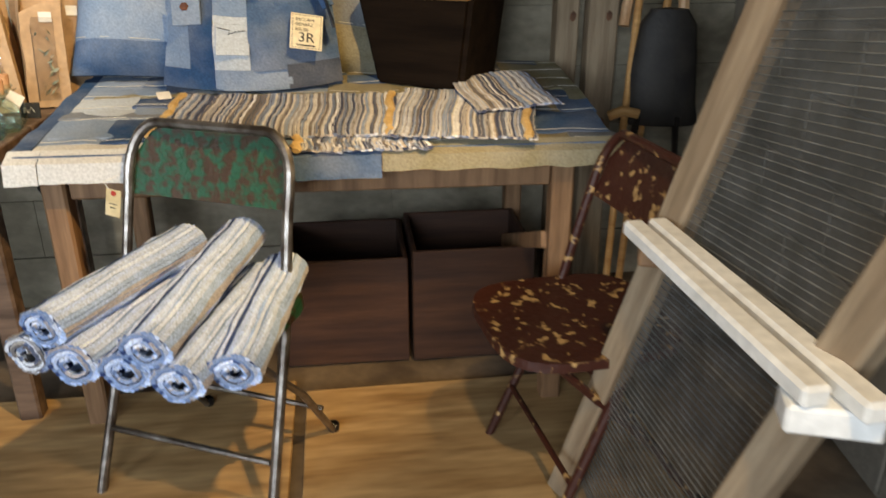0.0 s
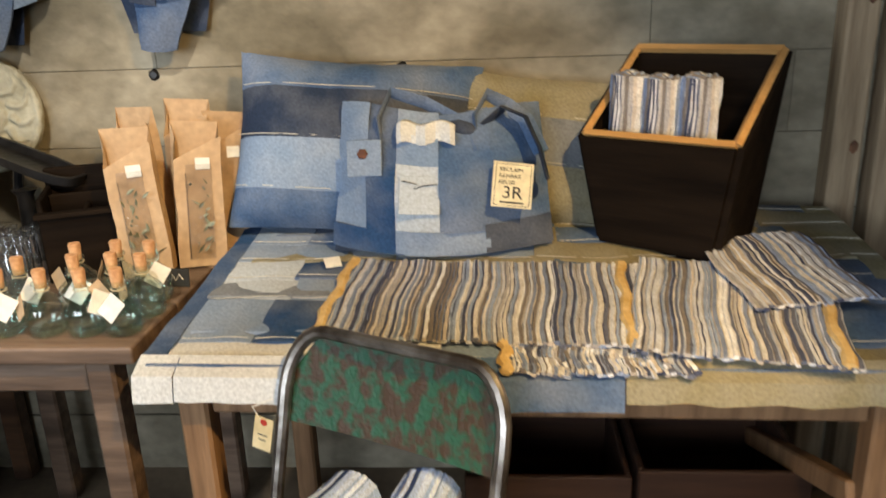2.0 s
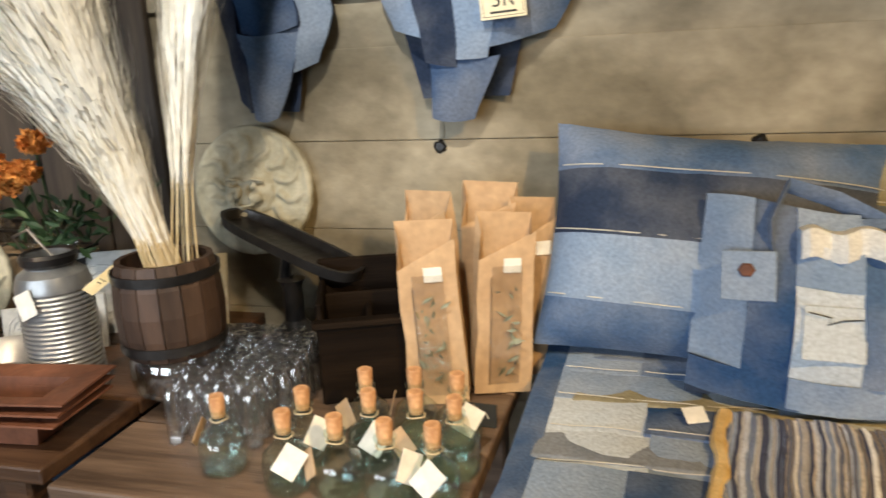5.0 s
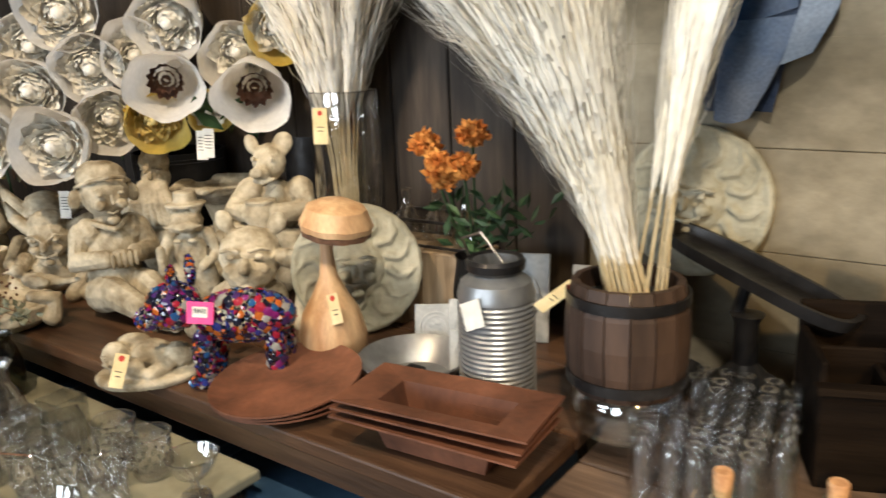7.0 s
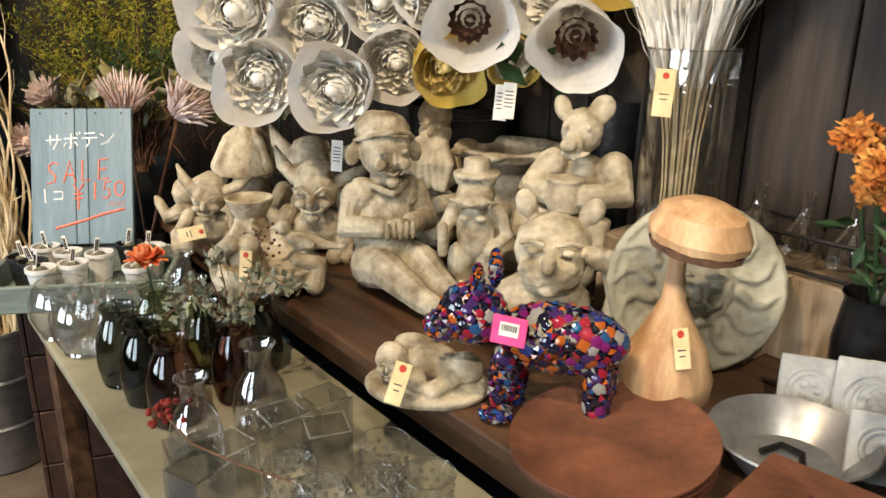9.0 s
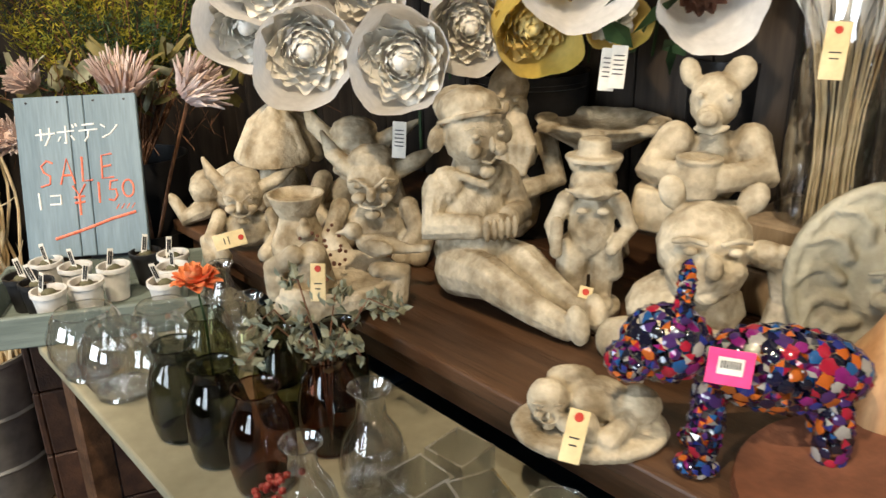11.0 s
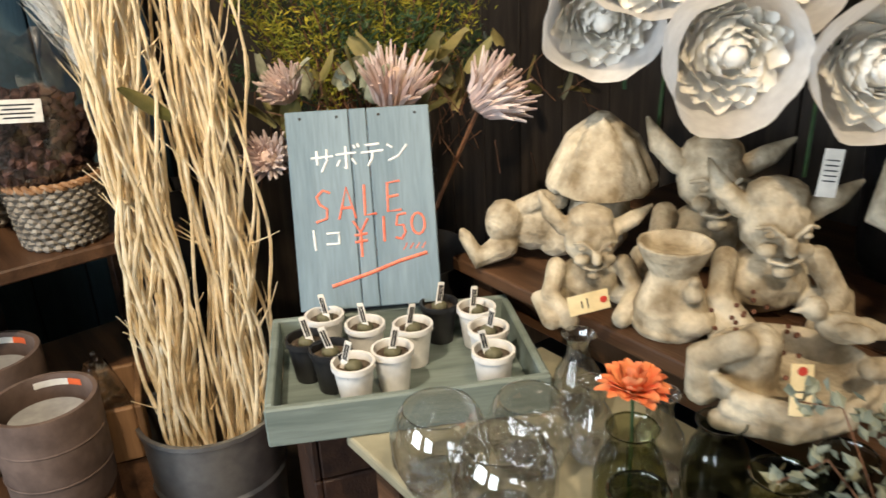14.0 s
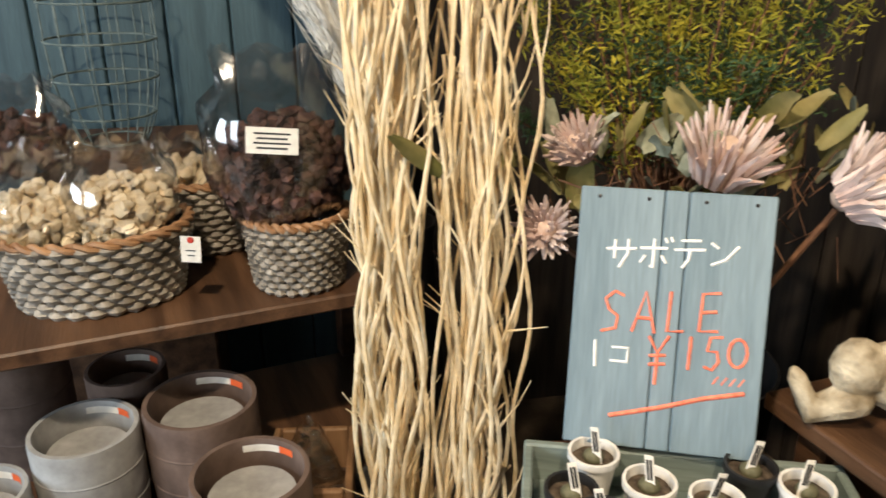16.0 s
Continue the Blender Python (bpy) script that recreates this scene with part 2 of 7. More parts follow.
def part(name, bm, material, parent=None, label="", smooth=True, m=None):
    ob = new(name, mesh_of(name, bm, material, smooth))
    if parent:
        ob.parent = parent
    if m:
        ob.matrix_basis = m
    if label:
        tagged(ob, label)
    return ob


def thing(name, m, label, category, group="", kind=""):
    ob = new(name)
    ob.empty_display_size = 0.05
    ob.matrix_basis = m
    return tagged(ob, label, category, group, kind)


def text_part(name, words, size, material, parent, m, align="LEFT"):
    cu = bpy.data.curves.new(name, "FONT")
    cu.body, cu.size, cu.extrude, cu.align_x = words, size, 0.0006, align
    tmp = bpy.data.objects.new(name, cu)
    me = bpy.data.meshes.new_from_object(tmp)
    bpy.data.objects.remove(tmp)
    me.materials.append(material)
    ob = new(name, me)
    ob.parent, ob.matrix_basis = parent, m
    return ob


def B():
    return bmesh.new()


# ---- the room ----
WALL = pose(0, 2.59, 0, 0, 0, 8)          # the back wall's frame: s along it, d out of it


def on_wall(s, d, z, rz=0):
    return WALL @ pose(s, -d, z, 0, 0, rz)


bm = B()
box(bm, 7.2, 6.8, 0.1, pose(-1.9, 0.3, -0.054), 0)
floor = tagged(part("floor", bm, FLOOR, smooth=False), "stained dark concrete shop floor", "floor", kind="structure")
# unseen ceiling, added to shut out sky light; its dark colour cuts bounce
bm = B()
box(bm, 7.4, 6.8, 0.1, pose(-1.9, 0.3, 2.65), 0)
for i in range(9):
    box(bm, 0.09, 6.4, 0.14, pose(-5.1 + i * 0.8, 0.3, 2.53), 0.01)
tagged(part("ceiling", bm, CEIL, smooth=False), "unseen dark ceiling with beams, added to close the room", "ceiling", kind="structure")
bm = B()
box(bm, 6.6, 0.2, 2.7, WALL @ pose(-1.9, 0.105, 1.3), 0)
wall_north = tagged(part("wall_north", bm, CONCRETE, smooth=False), "board-marked grey concrete wall with form holes", "wall", kind="structure")
bm = B()
box(bm, 0.2, 5.8, 2.7, pose(1.10, 0.0, 1.3), 0)
wall_east = tagged(part("wall_east", bm, BLOCK, smooth=False), "rough grey block wall", "wall", kind="structure")
bm = B()
box(bm, 0.2, 5.8, 2.7, pose(-5.05, 0.0, 1.3), 0)
wall_west = tagged(part("wall_west", bm, DARKPLANK, smooth=False), "dark timber wall", "wall", kind="structure")
# unseen wall, added to let daylight in only through its two openings
bm = B()
for cx, cz, sx, sz in ((-4.4, 1.3, 1.3, 2.7), (-1.85, 1.3, 0.8, 2.7), (0.6, 1.3, 1.1, 2.7), (-3.0, 0.38, 1.5, 0.86), (-0.7, 0.38, 1.5, 0.86), (-3.0, 2.5, 1.5, 0.3), (-0.7, 2.5, 1.5, 0.3)):
    box(bm, sx, 0.2, sz, pose(cx, -2.65, cz), 0)
tagged(part("wall_south", bm, BLOCK, smooth=False), "unseen wall added behind the walker, with two window openings", "wall", kind="structure")

# concrete form boards, each with its own edge
random.seed(11)
bm_proto = {}
for row in range(9):
    s = -2.35
    z0 = -0.02 + row * 0.2 + (0.0 if row < 7 else 0.1)
    while s < 1.05:
        w = 0.9 + 0.45 * random.random()
        w = min(w, 1.08 - s)
        bm = B()
        box(bm, w - 0.0015, 0.012, 0.1985 if row else 0.19, None, 0.001)
        b = part("board_imprint", bm, CONCRETE, wall_north, smooth=False, m=on_wall(s + w / 2, 0.002 + 0.003 * random.random(), z0 + 0.1))
        s += w
    if row == 8:
        break
for s in np.arange(-2.0, 0.8, 0.64):
    for z in (0.42, 1.165):
        bm = B()
        lathe(bm, [(0.0, 0.004), (0.009, 0.003), (0.013, -0.001), (0.016, -0.004)], 12, None, 0.1)
        part("form_hole", bm, IRON, wall_north, "dark rusty tie hole", m=on_wall(float(s) + 0.03, 0.014, z) @ pose(0, 0, 0, 90, 0, 0))
# dark planks behind the flower corner
for i in range(-2, 15):
    bm = B()
    box(bm, 0.175, 0.022, 2.6, None, 0.003)
    part("wall_plank", bm, DARKPLANK, wall_north, smooth=False, m=on_wall(-2.46 - i * 0.18, 0.020, 1.3))
for i in range(4):
    for k in range(14):
        bm = B()
        box(bm, 0.012, 0.43, 0.192, None, 0.004)
        part("block", bm, BLOCK, wall_east, smooth=False, m=pose(0.998, 2.5 - i * 0.44 - 0.22 * (k % 2), 0.1 + k * 0.2))
# teal plank door on the end wall
for i in range(9):
    bm = B()
    box(bm, 0.03, 0.148, 2.2, None, 0.004)
    part("teal_plank", bm, TEAL, wall_west, smooth=False, m=pose(-4.93, -0.35 + i * 0.152, 1.1))
# plywood sheets on the floor
for x, y, sx, sy, rz in ((-0.80, 1.35, 0.9, 0.95, 8), (0.12, 1.42, 0.88, 0.95, 8), (-0.3, 0.3, 1.8, 0.9, 8)):
    bm = B()
    box(bm, sx, sy, 0.012, None, 0.003)
    part("floor_panel", bm, PLY, floor, "worn pale plywood sheet", smooth=False, m=pose(x, y, 0.006, 0, 0, rz))


# ---- tables ----
def trestle_table(name, m, length, depth, top, boards, material, leg_mat, label, thick=0.03, leg=0.055, legs=None):
    t = thing(name, m, label, "table")
    w = depth / boards
    for i in range(boards):
        bm = B()
        box(bm, length, w - 0.004, thick, None, 0.005, 2)
        part("board", bm, material, t, smooth=False, m=pose(0, -depth / 2 + w * (i + 0.5), top - thick / 2))
    for sx in legs or (-1, 1):
        for sy in (-1, 1):
            bm = B()
            h = top - thick
            box(bm, leg, leg, h, None, 0.006)
            part("leg", bm, leg_mat, t, smooth=False, m=pose(sx * (length / 2 - 0.08), sy * (depth / 2 - 0.05), h / 2))
    for sy in (-1, 1):
        bm = B()
        box(bm, length - 0.22, 0.025, 0.07, None, 0.004)
        part("apron", bm, leg_mat, t, smooth=False, m=pose(0, sy * (depth / 2 - 0.05), top - thick - 0.037))
    return t


# the denim table: centre, length along the wall, front edge
trestle_table("display_table", pose(-0.335, 2.065, 0, 0, 0, 6), 1.36, 0.71, 0.725, 4, WOOD_MID, WOOD_MID, "old brown wooden table under a patchwork denim cover")
trestle_table("bench_table", pose(-1.372, 1.96, 0, 0, 0, 8), 0.65, 0.66, 0.75, 3, WOOD_BENCH, WOOD_BENCH, "low weathered plank bench table holding small bottles", thick=0.035)
trestle_table("long_table", pose(-2.78, 1.81, 0, 0, 0, 8.5), 2.13, 0.74, 0.765, 3, WOOD_DARK, WOOD_DARK, "long dark plank table crowded with garden statues", thick=0.03)
trestle_table("glass_table", pose(-2.84, 1.235, 0, 0, 0, 8.5), 1.36, 0.43, 0.65, 1, OLIVE, WOOD_DARK, "narrow olive-painted table set with glass vases", thick=0.022, leg=0.06)


# added boxes that stand in for an unclear blue surface under the long table
BLUEBOX = mat("mottled_blue", (0.035, 0.075, 0.13), (0.07, 0.13, 0.20), 6, 0.45, 0.15, fine=40)


def storage_box(m, sx, sy, sz):
    t = thing("storage_box", m, "blue box added for an unclear blue surface under the long table", "box", "blue storage boxes")
    bm = B()
    box(bm, sx, sy, sz - 0.04, pose(0, 0, (sz - 0.04) / 2), 0.02, 3)
    part("body", bm, BLUEBOX, t)
    for k in range(5):
        bm = B()
        box(bm, 0.018, 0.010, sz - 0.14, None, 0.004)
        part("rib", bm, BLUEBOX, t, m=pose(-sx / 2 + sx * (k + 0.5) / 5, -sy / 2 - 0.004, sz / 2 - 0.02))
    bm = B()
    box(bm, sx + 0.03, sy + 0.03, 0.038, pose(0, 0, sz - 0.02), 0.012, 3)
    part("lid", bm, BLUEBOX, t)


for x, y in ((-2.13, 1.81), (-2.77, 1.72), (-3.40, 1.62)):
    storage_box(pose(x, y, 0, 0, 0, 8.5), 0.56, 0.46, 0.58)


# ---- small shared parts ----
def price_tag(parent, m, w=0.028, h=0.06, material=None, eyelet=True):
    bm = B()
    box(bm, w, 0.0012, h, None, 0.0004)
    t = part("price_tag", bm, material or MANILA, parent, "small card price tag", m=m)
    if eyelet:
        bm = B()
        lathe(bm, [(0, 0.0012), (0.005, 0.0012), (0.006, 0)], 10)
        part("eyelet", bm, REDDOT, t, m=pose(0, -0.0008, h * 0.36, 90, 0, 0))
        for i in range(2):
            bm = B()
            box(bm, w * (0.5 - 0.12 * i), 0.0006, 0.002, None, 0)
            part("writing", bm, INK, t, m=pose(0, -0.001, -0.002 - i * 0.009))
    return t


def denim(name, c, fade=0.24):
    c = tuple(0.82 * v for v in c)
    hi = tuple(min(1, v + (0.55 - v) * fade) for v in c)
    return mat(name, c, hi, 6, 0.9, 0.55, grit=(0.58, 1.36), sharp=0.04, fine=170, spec=0.1, dist=0.003)


DENIM = [denim("denim_mid", (0.085, 0.15, 0.285)), denim("denim_dark", (0.030, 0.045, 0.085), 0.15), denim("denim_light", (0.25, 0.34, 0.49)), denim("denim_pale", (0.60, 0.66, 0.72), 0.3), denim("denim_indigo", (0.035, 0.085, 0.20), 0.2), denim("denim_grey", (0.15, 0.17, 0.20)), denim("denim_olive", (0.30, 0.26, 0.15), 0.2), denim("denim_white", (0.82, 0.82, 0.80), 0.0)]
THREAD = mat("pale_thread", (0.5, 0.47, 0.4), (0.62, 0.6, 0.52), 20, 0.9, 0.0)
RAG = islands("woven_rag_stripes", [(0.06, 0.07, 0.12), (0.50, 0.52, 0.58), (0.18, 0.22, 0.33), (0.36, 0.35, 0.36), (0.66, 0.67, 0.71), (0.12, 0.13, 0.18), (0.48, 0.43, 0.38), (0.26, 0.32, 0.46), (0.56, 0.54, 0.52), (0.18, 0.16, 0.15)], fine=300, bump=0.9, grit=(0.35, 2.3))
# blue and white rag; the whites carry a cool daylight tint in their colour
RAG_BLUE = islands("blue_rag_cool_tinted", [(0.34, 0.46, 0.72), (0.09, 0.14, 0.32), (0.44, 0.56, 0.84), (0.20, 0.28, 0.48), (0.36, 0.35, 0.38), (0.62, 0.72, 0.94), (0.03, 0.05, 0.14), (0.50, 0.60, 0.82)], fine=260, bump=1.0, grit=(0.25, 2.0))
RAG_ORANGE = mat("ochre_rag_strip", (0.60, 0.38, 0.13), (0.76, 0.56, 0.27), 30, 0.9, 0.6, fine=200)


# ---- folding chairs ----
def folding_chair(m, paint, tube_mat, label, seat_label):
    c = thing("folding_chair", m, label, "chair", "folding chairs")
    bm = B()
    R = 0.011
    pts = [(-0.20, -0.14, 0.0), (-0.185, 0.02, 0.40), (-0.18, 0.075, 0.62)]
    arc = [(-0.18 + 0.06 * (1 - math.cos(a)), 0.075 + 0.055 * (0.4 + 0.6 * math.sin(a)), 0.70 + 0.095 * math.sin(a)) for a in np.linspace(0, math.pi / 2, 7)]
    pts += arc
    pts += [(-x, y, z) for x, y, z in reversed(arc)]
    pts += [(0.18, 0.075, 0.62), (0.185, 0.02, 0.40), (0.20, -0.14, 0.0)]
    tube(bm, pts, R, 10)
    part("frame", bm, tube_mat, c, "bent steel tube frame")
    for s in (-1, 1):
        bm = B()
        tube(bm, [(s * 0.175, -0.12, 0.42), (s * 0.172, 0.10, 0.20), (s * 0.17, 0.24, 0.012)], 0.009, 8)
        part("rear_leg", bm, tube_mat, c)
        bm = B()
        lathe(bm, [(0, 0), (0.013, 0), (0.014, 0.03), (0.010, 0.034)], 10)
        part("rubber_foot", bm, IRON, c, m=pose(s * 0.17, 0.242, 0.0))
    for y, z in ((0.16, 0.13), (-0.085, 0.15)):
        bm = B()
        tube(bm, [(-0.185, y, z), (0.185, y, z)], 0.007, 8)
        part("stretcher", bm, tube_mat, c)
    bm = B()
    n = 26
    top, bot = [], []
    for k in range(n):
        a = 2 * math.pi * k / n
        x = 0.195 * math.copysign(abs(math.cos(a)) ** 0.55, math.cos(a))
        y = 0.20 * math.copysign(abs(math.sin(a)) ** 0.55, math.sin(a))
        top.append(bm.verts.new((x, y - 0.02, 0.440)))
        bot.append(bm.verts.new((x * 1.01, (y - 0.02) * 1.01, 0.420)))
    mid = bm.verts.new((0, -0.02, 0.434))
    for k in range(n):
        k2 = (k + 1) % n
        bm.faces.new((top[k], top[k2], mid))
        bm.faces.new((bot[k], bot[k2], top[k2], top[k]))
    part("seat", bm, paint, c, seat_label)
    bm = B()
    cols = []
    for i in range(13):
        x = -0.172 + 0.344 * i / 12
        edge = 1 - max(0.0, (abs(x) - 0.11) / 0.062) ** 2 * 0.42
        col = []
        for j in range(5):
            z = 0.645 + 0.145 * edge * j / 4 if j else 0.645 - 0.006 * math.cos(x * 9)
            y = 0.085 + 0.05 * (z - 0.645) / 0.145 + 0.022 * math.cos(x * 8)
            col.append((bm.verts.new((x, y, z)), bm.verts.new((x, y + 0.006, z))))
        cols.append(col)
    for a, b in zip(cols, cols[1:]):
        for j in range(4):
            bm.faces.new((a[j][0], b[j][0], b[j + 1][0], a[j + 1][0]))
            bm.faces.new((a[j][1], a[j + 1][1], b[j + 1][1], b[j][1]))
        bm.faces.new((a[0][0], a[0][1], b[0][1], b[0][0]))
        bm.faces.new((a[4][0], b[4][0], b[4][1], a[4][1]))
    part("backrest", bm, paint, c, seat_label)
    return c


chair = folding_chair(pose(-0.535, 1.475, 0.0, 0, 0, -18) @ Matrix.Diagonal((1.10, 1.0, 1.03, 1)), GREEN_PAINT, STEEL, "vintage folding chair with a chipped green metal back", "chipped green painted metal")
price_tag(chair, pose(-0.200, 0.055, 0.63, 0, 12, 10), 0.032, 0.062)
bm = B()
tube(bm, [(-0.185, 0.07, 0.69), (-0.215, 0.055, 0.675), (-0.2, 0.055, 0.655)], 0.0012, 5)
part("string", bm, CARD, chair)
chair2 = folding_chair(pose(0.30, 1.475, 0.0, 0, 0, -76), BROWN_PAINT, BROWN_PAINT, "folding chair with flaking brown paint and rusty legs", "flaking brown paint over metal")


def rag_roll(m, length, r, material, label, group="rolled rugs"):
    t = thing("rolled_rug", m, label, "rug", group)
    bm = B()
    n = 26
    for i in range(n):
        a = 2 * math.pi * i / n
        pts = []
        for j in range(11):
            rr = (r - 0.004) * (1 + 0.05 * math.sin(j * 1.3 + i) + 0.04 * random.uniform(-1, 1))
            pts.append((-length / 2 + length * j / 10, rr * math.cos(a + 0.05 * math.sin(j)), rr * math.sin(a + 0.05 * math.sin(j))))
        tube(bm, pts, [0.0072 * (1 + 0.15 * math.sin(j * 2.9 + i)) for j in range(11)], 5)
    tagged(part("woven_body", bm, material, t), kind="stuff")
    for sgn in (-1, 1):
        bm = B()
        pts = [(sgn * (length / 2 + 0.003 * math.sin(a * 3)), (r - 0.003 - 0.0042 * a / 2.2) * math.cos(a), (r - 0.003 - 0.0042 * a / 2.2) * math.sin(a)) for a in np.linspace(0, 15, 60)]
        tube(bm, pts, [0.0055 * (1 + 0.25 * math.sin(k * 2.7)) for k in range(60)], 5)
        part("rolled_edge", bm, material, t)
    return t


random.seed(3)
for a, b, r, cloth in (((-0.755, 1.21, 0.490), (-0.635, 1.55, 0.492), 0.044, RAG), ((-0.655, 1.17, 0.492), (-0.575, 1.56, 0.494), 0.046, RAG_BLUE), ((-0.700, 1.18, 0.560), (-0.560, 1.57, 0.572), 0.042, RAG_BLUE), ((-0.555, 1.15, 0.490), (-0.490, 1.56, 0.492), 0.044, RAG_BLUE), ((-0.505, 1.13, 0.545), (-0.440, 1.58, 0.585), 0.042, RAG_BLUE), ((-0.455, 1.12, 0.485), (-0.400, 1.55, 0.490), 0.042, RAG_BLUE), ((-0.365, 1.15, 0.490), (-0.345, 1.54, 0.520), 0.042, RAG_BLUE)):
    a, b = Vector(a), Vector(b)
    axis = (b - a).to_track_quat("X", "Z").to_matrix().to_4x4()
    rag_roll(Matrix.Translation((a + b) / 2) @ axis @ Matrix.Diagonal((1, 1.1, 0.85, 1)), (b - a).length, r, cloth, "rolled blue and white rag rug on the chair" if cloth is RAG_BLUE else "rolled brown and grey rag rug on the chair")


# ---- denim table ----
def sheet_patch(cells, material_of, m, name, label, category, thick=0.004, wave=0.008, stitched=True):
    """A patchwork of cloth pieces, each one a cushioned slab with stitching."""
    t = thing(name, m, label, category)
    for (x0, y0, x1, y1, k) in cells:
        bm = B()
        nx, ny = max(2, int((x1 - x0) / 0.03)), max(2, int((y1 - y0) / 0.03))
        grid = [[None] * (ny + 1) for _ in range(nx + 1)]
        for i in range(nx + 1):
            for j in range(ny + 1):
                u, v = i / nx, j / ny
                x, y = x0 + (x1 - x0) * u, y0 + (y1 - y0) * v
                e = min(u, 1 - u, v, 1 - v)
                z = thick * min(1, e * 6) + wave * noise.noise((x * 9, y * 9, k * 3.1)) + 0.5 * wave * noise.noise((x * 30, y * 30, 1))
                grid[i][j] = bm.verts.new((x + 0.002 * noise.noise((x * 20, y * 20, 4)), y, z + thick))
        for i in range(nx):
            for j in range(ny):
                bm.faces.new((grid[i][j], grid[i + 1][j], grid[i + 1][j + 1], grid[i][j + 1]))
        edge = [e for e in bm.edges if len(e.link_faces) == 1]
        ex = bmesh.ops.extrude_edge_only(bm, edges=edge)
        for v in [g for g in ex["geom"] if isinstance(g, bmesh.types.BMVert)]:
            v.co.z -= thick * 1.6
        p = part("patch", bm, material_of(k), t)
        if stitched and x1 - x0 > 0.06:
            bm = B()
            yy = y0 + 0.008
            tube(bm, [(x, yy, thick * 2.2 + wave * noise.noise((x * 9, yy * 9, k * 3.1))) for x in np.linspace(x0 + 0.006, x1 - 0.006, 10)], 0.0009, 4)
            part("stitching", bm, THREAD, p)
    return t


random.seed(8)
cells, y = [], -0.29
kinds = [0, 2, 3, 5, 4, 0, 2, 1]
while y < 0.40:
    h = 0.06 if y < -0.28 else random.choice((0.09, 0.12, 0.16))
    x = -0.63
    while x < 0.70:
        w = random.uniform(0.08, 0.22)
        k = random.choice((0, 2, 3, 2, 3, 4, 2)) if x < -0.05 else random.choice((6, 6, 5, 6, 0))
        if y < -0.28:
            k = 7 if x < -0.2 and random.random() < 0.6 else k
        cells.append((x, y, min(x + w, 0.74), min(y + h, 0.42), k))
        x += w
    y += h
cells.append((-0.672, -0.29, -0.63, 0.42, 4))
sheet_patch(cells, lambda k: DENIM[k], pose(-0.335, 2.015, 0.768, 6.5, 0, 6), "patchwork_cloth", "patchwork denim quilt spread over the table", "cloth")
t = thing("folded_denim", pose(-0.335, 2.015, 0.7255, 0, 0, 6), "pile of folded blue denim cloth under the quilt", "cloth")
for k, (x0, x1, y0, z0, z1) in enumerate(((-0.66, 0.70, -0.31, 0.0, 0.014), (-0.62, 0.66, -0.20, 0.015, 0.028), (-0.64, 0.62, -0.06, 0.029, 0.044), (-0.60, 0.64, 0.10, 0.045, 0.062), (-0.60, 0.60, 0.24, 0.063, 0.078))):
    bm = B()
    box(bm, x1 - x0, 0.40 - y0, z1 - z0, pose((x0 + x1) / 2, (0.40 + y0) / 2, (z0 + z1) / 2), 0.006, 3)
    part("fold", bm, DENIM[(0, 2, 5, 6, 0)[k]], t)
# the quilt's front hem hangs a little over the table's edge
t = thing("hanging_hem", pose(-0.335, 2.015, 0.7255, 0, 0, 6), "blue and white denim hem hanging over the table edge", "cloth")
for k, (x0, x1, low) in enumerate(((-0.672, -0.60, 0.045), (-0.598, -0.30, 0.042), (-0.298, 0.16, 0.050), (0.162, 0.74, 0.034))):
    bm = B()
    cols = []
    for i in range(13):
        x = x0 + (x1 - x0) * i / 12
        w = 0.006 * noise.noise((x * 14, k, 2))
        cols.append([bm.verts.new(q) for q in ((x, -0.285, 0.022), (x, -0.330 + w, 0.002), (x, -0.340 + w, -low + w), (x, -0.334 + w, -low + w), (x, -0.325 + w, -0.004))])
    for c, d in zip(cols, cols[1:]):
        for j in range(4):
            bm.faces.new((c[j], d[j], d[j + 1], c[j + 1]))
    part("hem", bm, DENIM[(7, 7, 0, 6)[k]], t)


def rag_rug(m, length, width, label, ochre=(), fray=True):
    t = thing("rag_rug", m, label, "rug", "flat rag rugs")
    bm, x, strips = B(), 0.0, []
    while x < length:
        w = random.uniform(0.006, 0.012)
        n = 14
        amp = [0.004 * math.sin((x * 7) + j * 0.6) + random.uniform(-0.0012, 0.0012) for j in range(n + 1)]
        y0, y1 = -width / 2 + random.uniform(-0.006, 0.006), width / 2 + random.uniform(-0.006, 0.006)
        pts = [(x + w / 2 + amp[j], y0 + (y1 - y0) * j / n, 0.005 + 0.0018 * math.sin(j * 2.3 + x * 50)) for j in range(n + 1)]
        tube(bm, pts, [w * 0.62 * (1 + 0.15 * math.sin(j * 3.1 + x * 90)) for j in range(n + 1)], 6, flat=0.6)
        x += w
    tagged(part("woven_body", bm, RAG, t), kind="stuff")
    for x in ochre:
        bm = B()
        tube(bm, [(x + 0.004 * math.sin(j), -width / 2 + width * j / 14, 0.008) for j in range(15)], [0.011 * (1 + 0.2 * math.sin(j * 2)) for j in range(15)], 6, flat=0.6)
        part("ochre_stripe", bm, RAG_ORANGE, t, "ochre woven stripe")
    return t


random.seed(5)
rag_rug(pose(-0.70, 1.905, 0.770, 6.5, 0, 3), 0.60, 0.32, "striped grey and blue rag rug laid flat", (0.005, 0.565))
rag_rug(pose(-0.12, 1.93, 0.776, 6.5, 0, -4), 0.34, 0.36, "striped brown rag rug folded at an angle", (0.33,))
rag_rug(pose(0.05, 2.03, 0.800, 6.5, -3, 14), 0.22, 0.30, "striped brown rag rug lying crooked over another")
